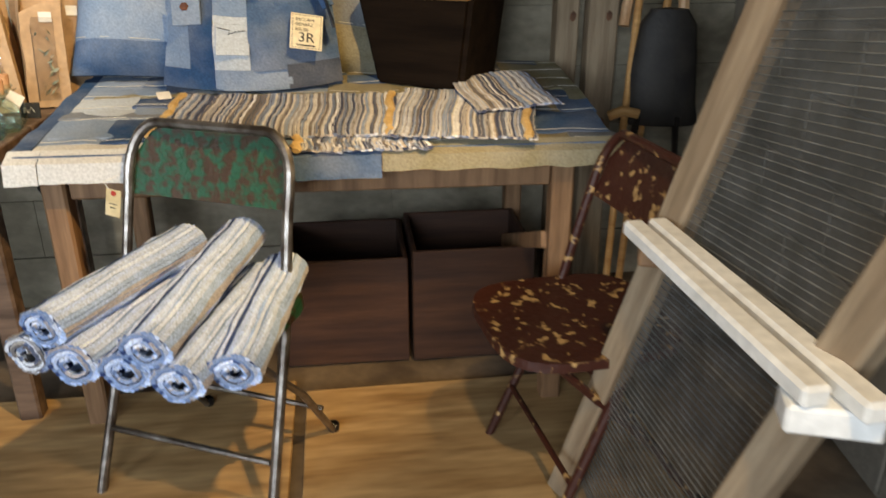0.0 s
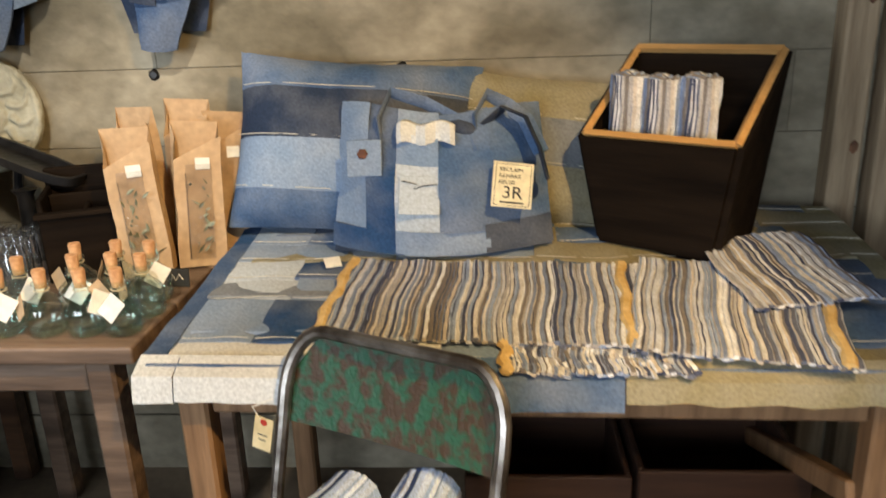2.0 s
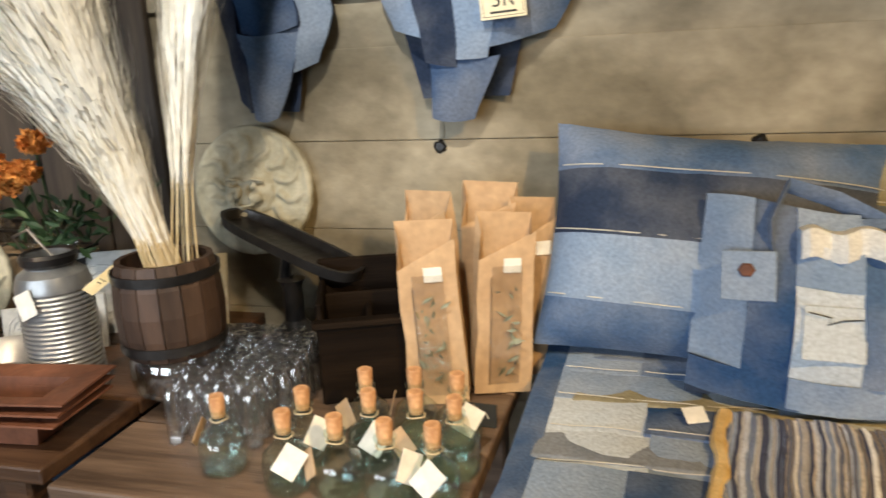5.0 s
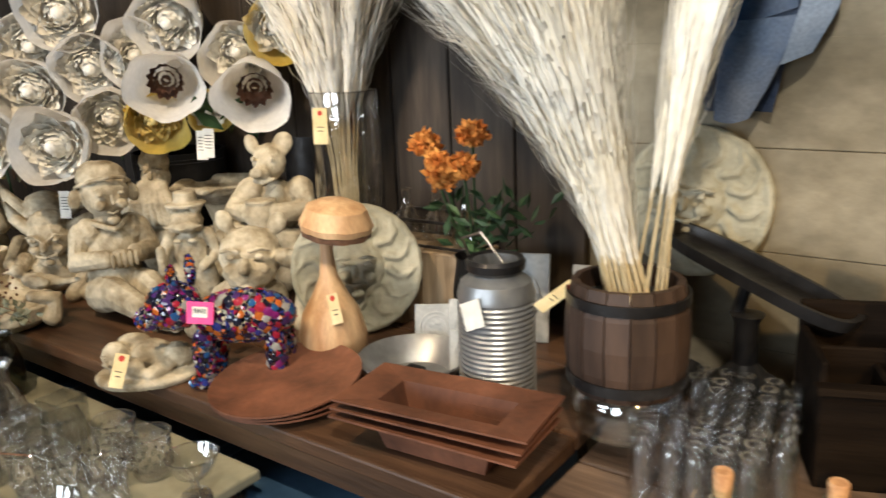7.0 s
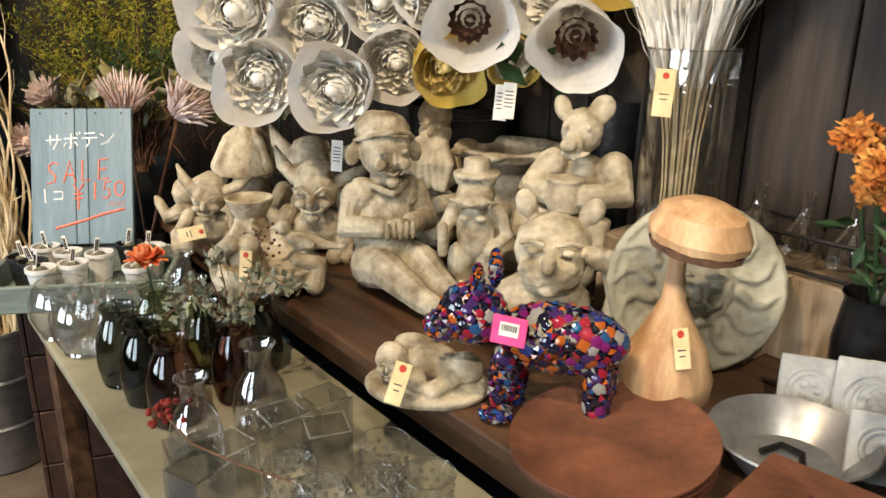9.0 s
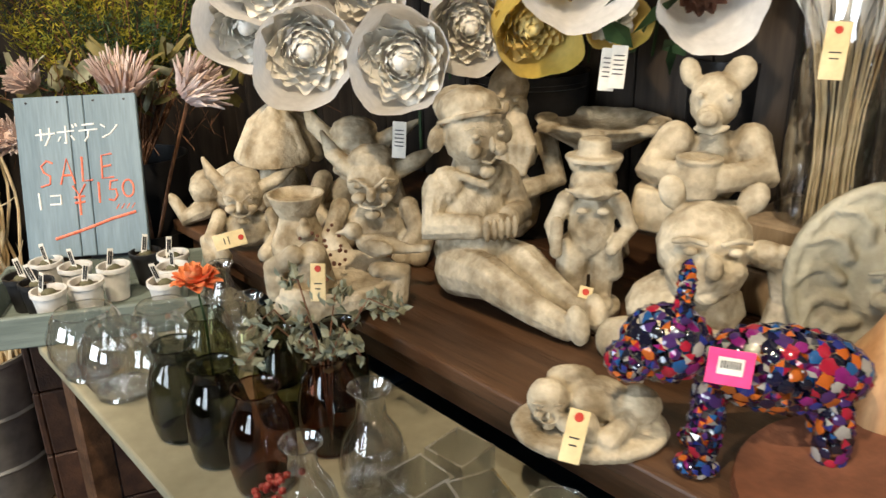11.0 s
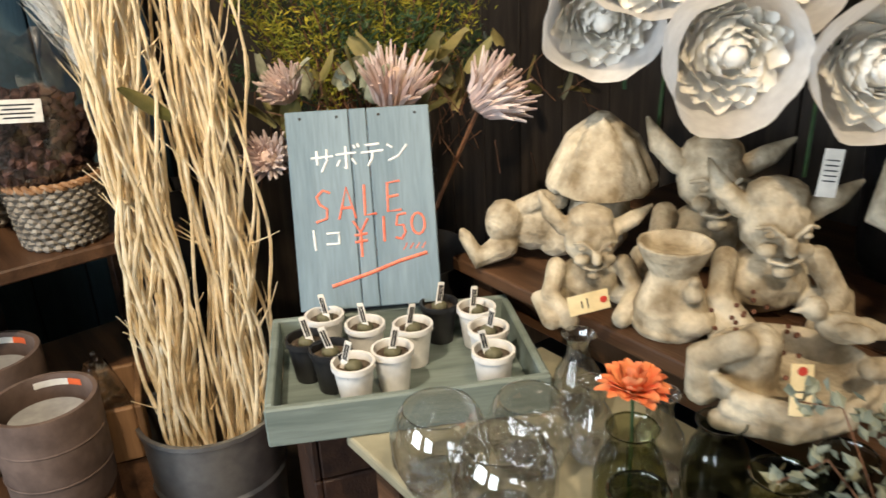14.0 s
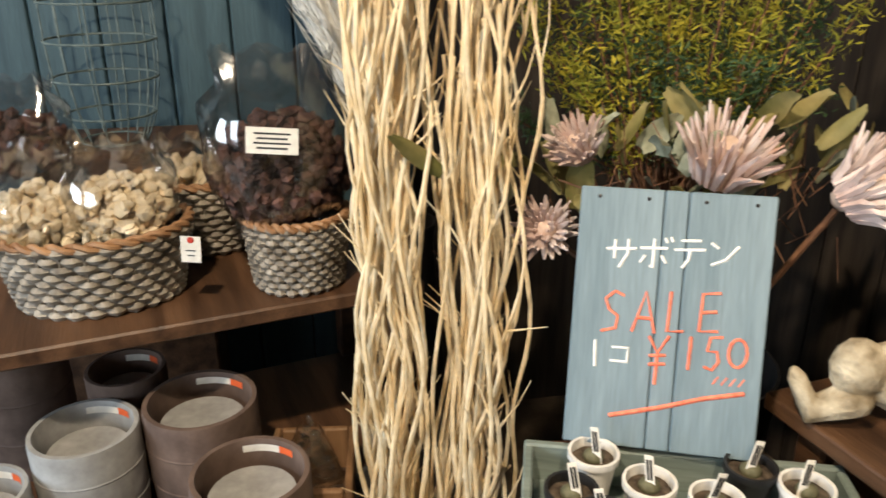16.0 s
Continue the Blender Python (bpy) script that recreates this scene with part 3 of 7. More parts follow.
rag_rug(pose(-0.34, 1.742, 0.742, 6.5, 0, 6), 0.30, 0.12, "small blue rag mat under the rug", (0.0,))
t = thing("price_tag", pose(-0.735, 2.02, 0.795, -62, 0, 30), "white folded paper price tag on the rug", "tag")
price_tag(t, pose(0, 0, 0.012), 0.035, 0.03, CARD, False)


# cushion, tote bag and box
def cushion(m, w, h, d, rows, label):
    t = thing("cushion", m, label, "cushion", "denim cushions")
    z = -h / 2
    for hh, k in rows:
        bm = B()
        nx, nz = 22, max(3, int(hh * h / 0.02))
        for side in (-1, 1):
            g = []
            for i in range(nx + 1):
                col = []
                for j in range(nz + 1):
                    x, zz = -w / 2 + w * i / nx, z + hh * h * j / nz
                    u, v = abs(2 * x / w), abs(2 * zz / h)
                    th = d / 2 * max(0.02, (1 - u ** 3)) ** 0.6 * max(0.02, (1 - v ** 3)) ** 0.6
                    pinch = 1 - 0.06 * (1 - u ** 2) * v ** 4
                    pz = 1 - 0.06 * (1 - v ** 2) * u ** 4
                    col.append(bm.verts.new((x * pz, side * (th + 0.018 * noise.noise((x * 7, zz * 7, side)) + 0.009 * noise.noise((x * 25, zz * 18, side))), zz * pinch)))
                g.append(col)
            for a, b in zip(g, g[1:]):
                for j in range(nz):
                    f = (a[j], b[j], b[j + 1], a[j + 1])
                    bm.faces.new(f if side < 0 else tuple(reversed(f)))
        p = part("panel", bm, DENIM[k], t)
        z += hh * h
        if z < h / 2 - 0.02:
            bm = B()
            tube(bm, [(x, -d / 2 * max(0.02, 1 - abs(2 * x / w) ** 3) ** 0.6 * max(0.02, 1 - abs(2 * z / h) ** 3) ** 0.6 - 0.001 - 0.010 * noise.noise((x * 7, z * 7, -1)), z + 0.006) for x in np.linspace(-w * 0.46, w * 0.46, 24)], 0.0011, 4)
            part("stitching", bm, THREAD, p)
    return t


cushion(pose(-0.755, 2.29, 0.998, -20, 5, 8), 0.58, 0.42, 0.21, ((0.22, 0), (0.28, 2), (0.28, 1), (0.22, 0)), "big patchwork denim cushion leaning on the wall")
cushion(pose(-0.35, 2.38, 0.975, -16, 8, 10), 0.42, 0.36, 0.13, ((0.4, 6), (0.3, 5), (0.3, 6)), "olive patchwork cushion leaning behind the tote bag")


def tote(m, w, h, d, panels, label, name="tote_bag", hang=False):
    t = thing(name, m, label, "bag", "denim tote bags")
    for (u0, u1, v0, v1, k) in panels:
        bm = B()
        nx, nz = max(3, int((u1 - u0) * w / 0.025)), max(3, int((v1 - v0) * h / 0.025))
        g = []
        for i in range(nx + 1):
            col = []
            for j in range(nz + 1):
                u, v = u0 + (u1 - u0) * i / nx, v0 + (v1 - v0) * j / nz
                a = (u - 0.5) * 2
                belly = d * (0.75 * (1 - abs(a) ** 2.5)) * (0.45 + 0.55 * math.sin(math.pi * min(1, 0.12 + v * 0.8)))
                x = a * w / 2 * (1.0 - 0.12 * v if not hang else 0.45 + 0.55 * min(1, max(0, v + 0.1) * 1.8)) + (0.03 * math.sin(v * 4) if hang else 0)
                z = v * h - 0.03 * a * a * (1 - v) * -1 - 0.02 * math.cos(a * 3) * v
                col.append(bm.verts.new((x, -belly - 0.022 * noise.noise((x * 9, z * 9, k * 0.3)) - 0.010 * noise.noise((x * 24, z * 24, k)), z)))
            g.append(col)
        for a, b in zip(g, g[1:]):
            for j in range(nz):
                bm.faces.new((a[j], b[j], b[j + 1], a[j + 1]))
        ex = bmesh.ops.extrude_edge_only(bm, edges=[e for e in bm.edges if len(e.link_faces) == 1])
        for v in [q for q in ex["geom"] if isinstance(q, bmesh.types.BMVert)]:
            v.co.y += 0.006
        part("panel", bm, DENIM[k], t)
    bm = B()
    g = []
    for i in range(15):
        a = -1 + 2 * i / 14
        g.append([bm.verts.new((a * w / 2 * (1 - 0.12 * v if not hang else 0.45 + 0.5 * v), 0.01 + 0.03 * (1 - abs(a)), v * h - (0.02 if v > 0.9 else 0))) for v in (0, 0.5, 1)])
    for a, b in zip(g, g[1:]):
        for j in range(2):
            bm.faces.new((a[j], a[j + 1], b[j + 1], b[j]))
    part("back_panel", bm, DENIM[1], t)
    return t


bag = tote(pose(-0.525, 2.15, 0.785, -14, 0, 8) @ Matrix.Diagonal((1.02, 1, 0.90, 1)), 0.48, 0.36, 0.14, ((0, 0.16, 0.16, 1, 2), (0.16, 0.30, 0.12, 1.0, 4), (0.30, 0.50, 0.16, 0.62, 3), (0.30, 0.50, 0.62, 1, 2), (0.50, 0.74, 0.16, 0.98, 0), (0.74, 1, 0.2, 0.97, 0), (0, 0.34, 0, 0.16, 4), (0.30, 0.72, 0, 0.17, 2), (0.70, 1, 0, 0.2, 1)), "patchwork denim tote bag with knotted straps leaning on a cushion")
for x0, x1, hh in ((-0.12, 0.06, 0.06), (0.08, 0.20, 0.05)):
    bm = B()
    tube(bm, [(x0, -0.06, 0.27), (x0 - 0.005, -0.075, 0.33), (x0 + 0.02, -0.06, 0.33 + hh), ((x0 + x1) / 2, -0.03, 0.32 + hh * 0.8), (x1 - 0.02, -0.06, 0.32), (x1 + 0.01, -0.085, 0.24)], 0.017, 6, flat=0.25)
    part("strap", bm, DENIM[0], bag)
bm = B()
tube(bm, [(0.095, -0.065, 0.31), (0.135, -0.085, 0.345), (0.178, -0.105, 0.32), (0.205, -0.105, 0.25), (0.222, -0.090, 0.18)], 0.021, 8, flat=0.22)
part("strap", bm, DENIM[1], bag, "dark strap hanging down the front")
bm = B()
cols = []
for i in range(13):
    x = -0.085 + 0.12 * i / 12
    cols.append([bm.verts.new((x, -0.100 - 0.008 * math.sin(i * 1.3) + dy, z + 0.006 * math.sin(i * 0.9))) for dy, z in ((0.0, 0.265), (-0.006, 0.285), (0.004, 0.312), (0.03, 0.318))])
for c, d in zip(cols, cols[1:]):
    for j in range(3):
        bm.faces.new((c[j], d[j], d[j + 1], c[j + 1]))
part("folded_lining", bm, DENIM[7], bag, "white cotton lining folded over the mouth")
bm = B()
ell(bm, (0.05, -0.07, 0.30), (0.035, 0.022, 0.02), (0, 20, 0))
part("knot", bm, DENIM[1], bag)
bm = B()
box(bm, 0.08, 0.004, 0.085, pose(-0.155, -0.085, 0.235, 0, 0, -18), 0.0015)
part("pocket", bm, DENIM[2], bag)
bm = B()
lathe(bm, [(0, 0.003), (0.010, 0.003), (0.013, 0)], 6)
part("badge", bm, RUST, bag, "brown leather pocket badge", m=pose(-0.158, -0.089, 0.245, 90, 0, -18))
bm = B()
box(bm, 0.085, 0.004, 0.09, pose(-0.04, -0.108, 0.145, -6, 2, 0), 0.0015)
p = part("pocket", bm, DENIM[3], bag)
bm = B()
tube(bm, [(-0.075, -0.113, 0.180), (-0.045, -0.113, 0.172), (-0.05, -0.113, 0.160), (-0.03, -0.113, 0.168), (-0.004, -0.113, 0.170)], 0.0012, 4)
part("stitching", bm, INK, p)


def card_3r(parent, m, k=1.0):
    bm = B()
    box(bm, 0.085 * k, 0.0015, 0.105 * k, None, 0.0005)
    c = part("paper_label", bm, mat("cream_label", (0.70, 0.62, 0.42), (0.76, 0.69, 0.50), 9, 0.8, 0.05), parent, "cream paper label with black print", m=m)
    f = pose(0, -0.0012, 0, 90, 0, 0)
    for words, z, size in (("RECLAIM", 0.031, 0.0125), ("REMAKE", 0.016, 0.0125), ("REUSE", 0.001, 0.0125), ("3R", -0.031, 0.040)):
        text_part("print", words, size * k, INK, c, f @ pose(-0.03 * k if words != "3R" else -0.022 * k, z * k, 0))
    for sx, sz, cx, cz in ((0.074, 0.001, 0, 0.048), (0.074, 0.001, 0, -0.048), (0.001, 0.096, -0.037, 0), (0.001, 0.096, 0.037, 0), (0.05, 0.004, 0, -0.041)):
        bm = B()
        box(bm, sx * k, 0.0006, sz * k, None, 0)
        part("rule", bm, INK, c, m=pose(cx * k, -0.001, cz * k))
    return c


card_3r(bag, pose(0.150, -0.108, 0.165, -8, 7, 14))
# tote bags hanging on the wall
h1 = tote(on_wall(-1.26, 0.05, 1.27, 3), 0.40, 0.40, 0.09, ((0, 0.2, 0.28, 1, 2), (0.2, 0.42, 0.16, 1, 1), (0.42, 0.62, 0.2, 0.7, 2), (0.42, 0.62, 0.7, 1, 3), (0.62, 1, 0.25, 1, 0), (0.22, 0.7, -0.12, 0.2, 4)), "patchwork denim tote bag hanging on the concrete wall", hang=True)
card_3r(h1, pose(0.095, -0.095, 0.20, -4, -4, 6))
bm = B()
tube(bm, [(-0.12, -0.02, 0.38), (-0.06, -0.02, 0.55), (0.0, 0.0, 0.62), (0.06, -0.02, 0.55), (0.12, -0.02, 0.38)], 0.015, 6, flat=0.3)
part("strap", bm, DENIM[0], h1)
h2 = tote(on_wall(-1.70, 0.05, 1.25, -4), 0.28, 0.38, 0.08, ((0, 0.3, 0.0, 1, 1), (0.3, 0.8, -0.05, 0.45, 0), (0.3, 0.8, 0.45, 1, 4), (0.8, 1, 0.2, 1, 2)), "dark denim tote bag hanging on the concrete wall", hang=True)
bm = B()
tube(bm, [(-0.09, -0.02, 0.36), (0.0, 0.0, 0.58), (0.09, -0.02, 0.36)], 0.013, 6, flat=0.3)
part("strap", bm, DENIM[1], h2)

# open dark box holding rolled rugs
bx = thing("slanted_box", pose(-0.02, 2.275, 0.800, 0, 0, -28), "black wooden bin with raw slanted rim holding rolled rugs", "box")
W0, W1, D0, D1 = 0.125, 0.165, 0.10, 0.125
for nm, quad in (("front_panel", [(-W0, -D0, 0), (W0, -D0, 0), (W1, -D1, 0.235), (-W1, -D1, 0.235)]), ("back_panel", [(W0, D0, 0), (-W0, D0, 0), (-W1, D1, 0.40), (W1, D1, 0.40)]), ("side_panel", [(W0, -D0, 0), (W0, D0, 0), (W1, D1, 0.40), (W1, -D1, 0.235)]), ("side_panel", [(-W0, D0, 0), (-W0, -D0, 0), (-W1, -D1, 0.235), (-W1, D1, 0.40)]), ("bottom", [(-W0, -D0, 0.002), (-W0, D0, 0.002), (W0, D0, 0.002), (W0, -D0, 0.002)])):
    bm = B()
    f = bm.faces.new([bm.verts.new(q) for q in quad])
    bm.normal_update()
    r = bmesh.ops.extrude_face_region(bm, geom=[f])
    nrm = f.normal.copy()
    for v in [q for q in r["geom"] if isinstance(q, bmesh.types.BMVert)]:
        v.co -= nrm * 0.014
    bmesh.ops.recalc_face_normals(bm, faces=bm.faces)
    part(nm, bm, WOOD_BLACK, bx, smooth=False)
for a, b in (((-W1, -D1, 0.235), (W1, -D1, 0.235)), ((W1, -D1, 0.235), (W1, D1, 0.40)), ((W1, D1, 0.40), (-W1, D1, 0.40)), ((-W1, D1, 0.40), (-W1, -D1, 0.235))):
    bm = B()
    tube(bm, [Vector(a) * 0.985 + Vector((0, 0, 0.008)), Vector(b) * 0.985 + Vector((0, 0, 0.008))], 0.010, 4)
    part("rim", bm, WOOD_EDGE, bx, "raw orange wood rim", smooth=False)
for i, (dx, dy, dz) in enumerate(((-0.105, -0.062, 0.10), (-0.030, -0.058, 0.095), (0.050, -0.060, 0.10))):
    rag_roll(pose(-0.02, 2.275, 0.800, 0, 0, -28) @ pose(dx, dy + 0.018, dz + 0.088, 0, -88, 8 * i), 0.34, 0.037, RAG, "rolled grey rag rug standing in the black bin")

# crates under the table
def crate(m, sx, sy, sz, material, label, slats=3, th=0.014, name="wooden_crate", grp="wooden crates"):
    t = thing(name, m, label, "crate", grp)
    h = sz / slats
    for i in range(slats):
        for s in (-1, 1):
            bm = B()
            box(bm, sx, th, h - 0.005, None, 0.003)
            part("slat", bm, material, t, smooth=False, m=pose(0, s * (sy / 2 - th / 2), h * (i + 0.5)))
            bm = B()
            box(bm, th, sy - 2 * th - 0.002, h - 0.005, None, 0.003)
            part("slat", bm, material, t, smooth=False, m=pose(s * (sx / 2 - th / 2), 0, h * (i + 0.5)))
    bm = B()
    box(bm, sx - 2 * th - 0.002, sy - 2 * th - 0.002, 0.012, None, 0.002)
    part("bottom", bm, material, t, smooth=False, m=pose(0, 0, 0.007))
    return t


CRATE = wood("dark_red_crate_wood", (0.026, 0.011, 0.007), (0.062, 0.028, 0.015), 0, 0.6)
crate(pose(-0.30, 2.16, 0.0, 0, 0, 7), 0.36, 0.34, 0.34, CRATE, "dark brown wooden crate on the floor under the table", 1)
crate(pose(0.07, 2.20, 0.0, 0, 0, 7), 0.36, 0.34, 0.36, CRATE, "dark brown wooden crate beside its twin under the table", 1)
t = thing("table_brace", pose(0.24, 2.1, 0, 0, 0, 6), "slanting brown wooden brace under the table", "brace")
bm = B()
box(bm, 0.035, 0.6, 0.045, pose(0, 0, 0.36, -22, 0, 0), 0.004)
part("bar", bm, WOOD_MID, t, smooth=False)

# posts in the corner and the leaning tool
for x, y, sx, material, lab in ((0.40, 2.60, 0.075, WOOD_POST, "weathered square wooden post against the wall"), (0.52, 2.615, 0.10, WOOD_POST, "broad weathered plank post against the wall")):
    t = thing("wooden_post", pose(x, y, 0, 0, 0, 8), lab, "post", "corner posts")
    bm = B()
    box(bm, sx, 0.07, 2.55, pose(0, 0, 1.275), 0.007, 2)
    part("timber", bm, material, t, smooth=False)
    for z in (0.6, 0.95, 1.3):
        bm = B()
        ell(bm, (0.015, -0.036, z), (0.012, 0.003, 0.018), (0, 0, 0), 1)
        part("knot", bm, BARK, t)
cr = thing("leaning_tool", pose(0.62, 2.42, 0, 0, 0, -6), "old wooden-handled tool with a dark leather sack leaning in the corner", "tool")
for s in (-1, 1):
    bm = B()
    tube(bm, [(-0.05 + s * 0.02, -0.12, 0.0), (-0.02 + s * 0.025, -0.02, 0.55), (0.03 + s * 0.045, 0.07, 1.05)], 0.012, 8)
    part("shaft", bm, WOOD_EDGE, cr)
bm = B()
tube(bm, [(-0.06, 0.05, 0.93)] + [(0.035 + 0.085 * math.cos(a), 0.07, 1.0 + 0.075 * math.sin(a)) for a in np.linspace(math.pi, 0, 9)] + [(0.12, 0.06, 0.94)], 0.017, 8)
part("grip", bm, WOOD_LIGHT, cr)
bm = B()
lathe(bm, [(0, 0.99), (0.055, 0.985), (0.085, 0.94), (0.098, 0.84), (0.112, 0.70), (0.122, 0.64), (0.112, 0.63), (0.098, 0.70), (0, 0.72)], 26, pose(0.07, 0.02, 0) @ Matrix.Diagonal((1, 0.38, 1, 1)), 0.02)
tube(bm, [(0.0, 0.0, 0.66), (-0.01, -0.01, 0.5), (0.01, -0.02, 0.36)], [0.030, 0.024, 0.016], 8, flat=0.4)
tube(bm, [(0.12, 0.0, 0.66), (0.13, -0.01, 0.52), (0.12, -0.02, 0.42)], [0.028, 0.022, 0.014], 8, flat=0.4)
part("sack", bm, mat("black_leather", (0.012, 0.010, 0.009), (0.03, 0.025, 0.02), 12, 0.6, 0.4), cr)
bm = B()
tube(bm, [(-0.09, -0.02, 0.66), (-0.05, -0.03, 0.68), (0.0, -0.03, 0.67)], 0.016, 8)
part("peg", bm, WOOD_EDGE, cr)

# mesh screen with its shelf
sc = thing("mesh_screen", pose(0, 0, 0), "weathered wooden frame with wire mesh and a white slatted ledge", "screen")


def bar_between(parent, name, a, b, w, d, material, up=(0, 0, 1)):
    a, b = Vector(a), Vector(b)
    bm = B()
    box(bm, w, d, (b - a).length, None, 0.005)
    q = (b - a).to_track_quat("Z", "Y").to_matrix().to_4x4()
    return part(name, bm, material, parent, smooth=False, m=Matrix.Translation((a + b) / 2) @ q)


LF, LT = Vector((0.275, 1.43, 0.0)), Vector((0.475, 1.02, 1.30))
NF, NT = Vector((0.335, 0.985, 0.0)), Vector((0.545, 0.560, 1.36))
bar_between(sc, "post", LF, LT, 0.05, 0.055, WOOD_POST)
bar_between(sc, "post", NF, NT, 0.05, 0.055, WOOD_POST)
for f in (0.06, 0.97):
    bar_between(sc, "rail", LF.lerp(LT, f), NF.lerp(NT, f), 0.04, 0.03, WOOD_POST)
MESHW = mat("grey_wire", (0.13, 0.13, 0.12), (0.24, 0.24, 0.23), 20, 0.5, 0.0, metal=0.5)
bm = B()
for i in range(95):
    f = 0.07 + 0.9 * i / 95
    tube(bm, [LF.lerp(LT, f), NF.lerp(NT, f)], 0.0013, 3, False)
for i in range(50):
    g = i / 50
    tube(bm, [LF.lerp(NF, g).lerp(LT.lerp(NT, g), 0.06), LF.lerp(NF, g).lerp(LT.lerp(NT, g), 0.97)], 0.0011, 3, False)
p = part("wire_mesh", bm, MESHW, sc, "fine grey woven wire mesh")
tagged(p, kind="stuff")
for k in (0, 1):
    a, b = Vector((0.310 + 0.042 * k, 1.17 + 0.01 * k, 0.755)), Vector((0.388 + 0.050 * k, 0.67 - 0.03 * k, 0.755))
    bar_between(sc, "ledge_slat", a, b, 0.034, 0.026, WHITE_WOOD)
bm = B()
box(bm, 0.10, 0.05, 0.035, pose(0.415, 0.69, 0.724, 0, 0, -12), 0.004)
part("bracket", bm, WHITE_WOOD, sc, smooth=False)
bm = B()
box(bm, 0.07, 0.05, 0.05, pose(0.36, 1.17, 0.715, 0, 0, -12), 0.004)
part("bracket", bm, WOOD_MID, sc, smooth=False)


# ---- bench: bottles, tubes, caddy, scale, plaque, paper bags ----
STRING = mat("jute_string", (0.50, 0.40, 0.24), (0.6, 0.5, 0.33), 40, 0.9, 0.0)


def cork_bottle(m, label):
    t = thing("cork_bottle", m, label, "bottle", "small corked bottles")
    bm = B()
    lathe(bm, [(0, 0.002), (0.030, 0.002), (0.036, 0.010), (0.037, 0.045), (0.033, 0.062), (0.018, 0.076), (0.012, 0.082), (0.012, 0.094), (0.0165, 0.098), (0.0165, 0.102), (0.011, 0.103)], 20)
    part("glass_body", bm, AQUA, t, "pale aqua glass")
    bm = B()
    lathe(bm, [(0, 0.005), (0.029, 0.005), (0.033, 0.014), (0.030, 0.017), (0, 0.012)], 18)
    part("thick_base", bm, AQUA, t)
    bm = B()
    lathe(bm, [(0, 0.092), (0.0105, 0.092), (0.0125, 0.124), (0.011, 0.127), (0, 0.127)], 12)
    part("cork", bm, CORK, t, "cork stopper")
    bm = B()
    tube(bm, [(0.0135 * math.cos(a), 0.0135 * math.sin(a), 0.088 + 0.001 * math.sin(3 * a)) for a in np.linspace(0, 6.28, 14)], 0.0012, 4)
    part("string", bm, STRING, t)
    return t


bottle = cork_bottle(pose(-1.280, 1.711, 0.75), "small aqua glass bottle with a cork and paper tag")
price_tag(bottle, pose(0.028, -0.030, 0.065, -20, 35, 20), 0.036, 0.045, CARD, False)
bottle2 = cork_bottle(pose(-1.199, 1.722, 0.75), "small aqua glass bottle with a cork and kraft tag")
price_tag(bottle2, pose(-0.03, -0.028, 0.06, -20, -40, -20), 0.032, 0.042, KRAFT, False)
random.seed(21)
for i, (x, y) in enumerate(((-1.408, 1.722), (-1.296, 1.785), (-1.237, 1.879), (-1.193, 1.810), (-1.160, 1.903), (-1.124, 1.732), (-1.122, 1.828), (-1.087, 1.907), (-1.059, 1.829), (-1.055, 1.743))):
    c = copy_thing(bottle if i % 2 else bottle2, pose(x, y, 0.75, 0, 0, random.uniform(-60, 60)))
    tagged(c, label="small aqua glass bottle with a cork on the bench")
t = thing("price_sign", pose(-1.075, 1.975, 0.752, -8, 0, 5), "small black chalk price sign", "sign")
bm = B()
box(bm, 0.05, 0.004, 0.04, pose(0, 0, 0.02), 0.001)
part("board", bm, INK, t)
bm = B()
tube(bm, [(-0.015, -0.003, 0.014), (-0.012, -0.003, 0.028), (-0.004, -0.003, 0.014), (0.004, -0.003, 0.028), (0.012, -0.003, 0.016)], 0.0009, 4)
part("chalk_mark", bm, CARD, t)

vial = thing("glass_vial", pose(-1.545, 1.765, 0.75), "slim clear glass vial standing among many", "vial", "glass vials")
bm = B()
lathe(bm, [(0, 0.002), (0.013, 0.002), (0.014, 0.006), (0.014, 0.085), (0.010, 0.094), (0.009, 0.104), (0.0135, 0.108), (0.0135, 0.113), (0.009, 0.113)], 14)
part("glass_body", bm, VIALGLASS, vial)
bm = B()
lathe(bm, [(0, 0.003), (0.013, 0.003), (0.012, 0.010), (0, 0.008)], 12)
part("thick_base", bm, CLEAR, vial)
random.seed(4)
for i in range(6):
    for j in range(8):
        if (i, j) == (0, 0) or (i > 4 and j < 2):
            continue
        x, y = -1.545 + 0.035 * i - 0.010 * j, 1.765 + 0.035 * j + 0.008 * i
        if math.hypot(x + 1.655, y - 1.905) < 0.108:
            continue
        copy_thing(vial, pose(x + random.uniform(-0.004, 0.004), y + random.uniform(-0.004, 0.004), 0.75 + (0.0 if j < 4 else 0.0), 0, 0, 0))
fl = thing("glass_bowl", pose(-1.655, 1.905, 0.766), "thick clear glass bowl carrying the wooden barrel", "bowl")
bm = B()
lathe(bm, [(0, 0.001), (0.055, 0.001), (0.080, 0.018), (0.088, 0.045), (0.086, 0.080), (0.080, 0.089), (0.076, 0.080), (0.078, 0.045), (0.066, 0.018), (0, 0.012)], 30)
part("glass_body", bm, CLEAR, fl)

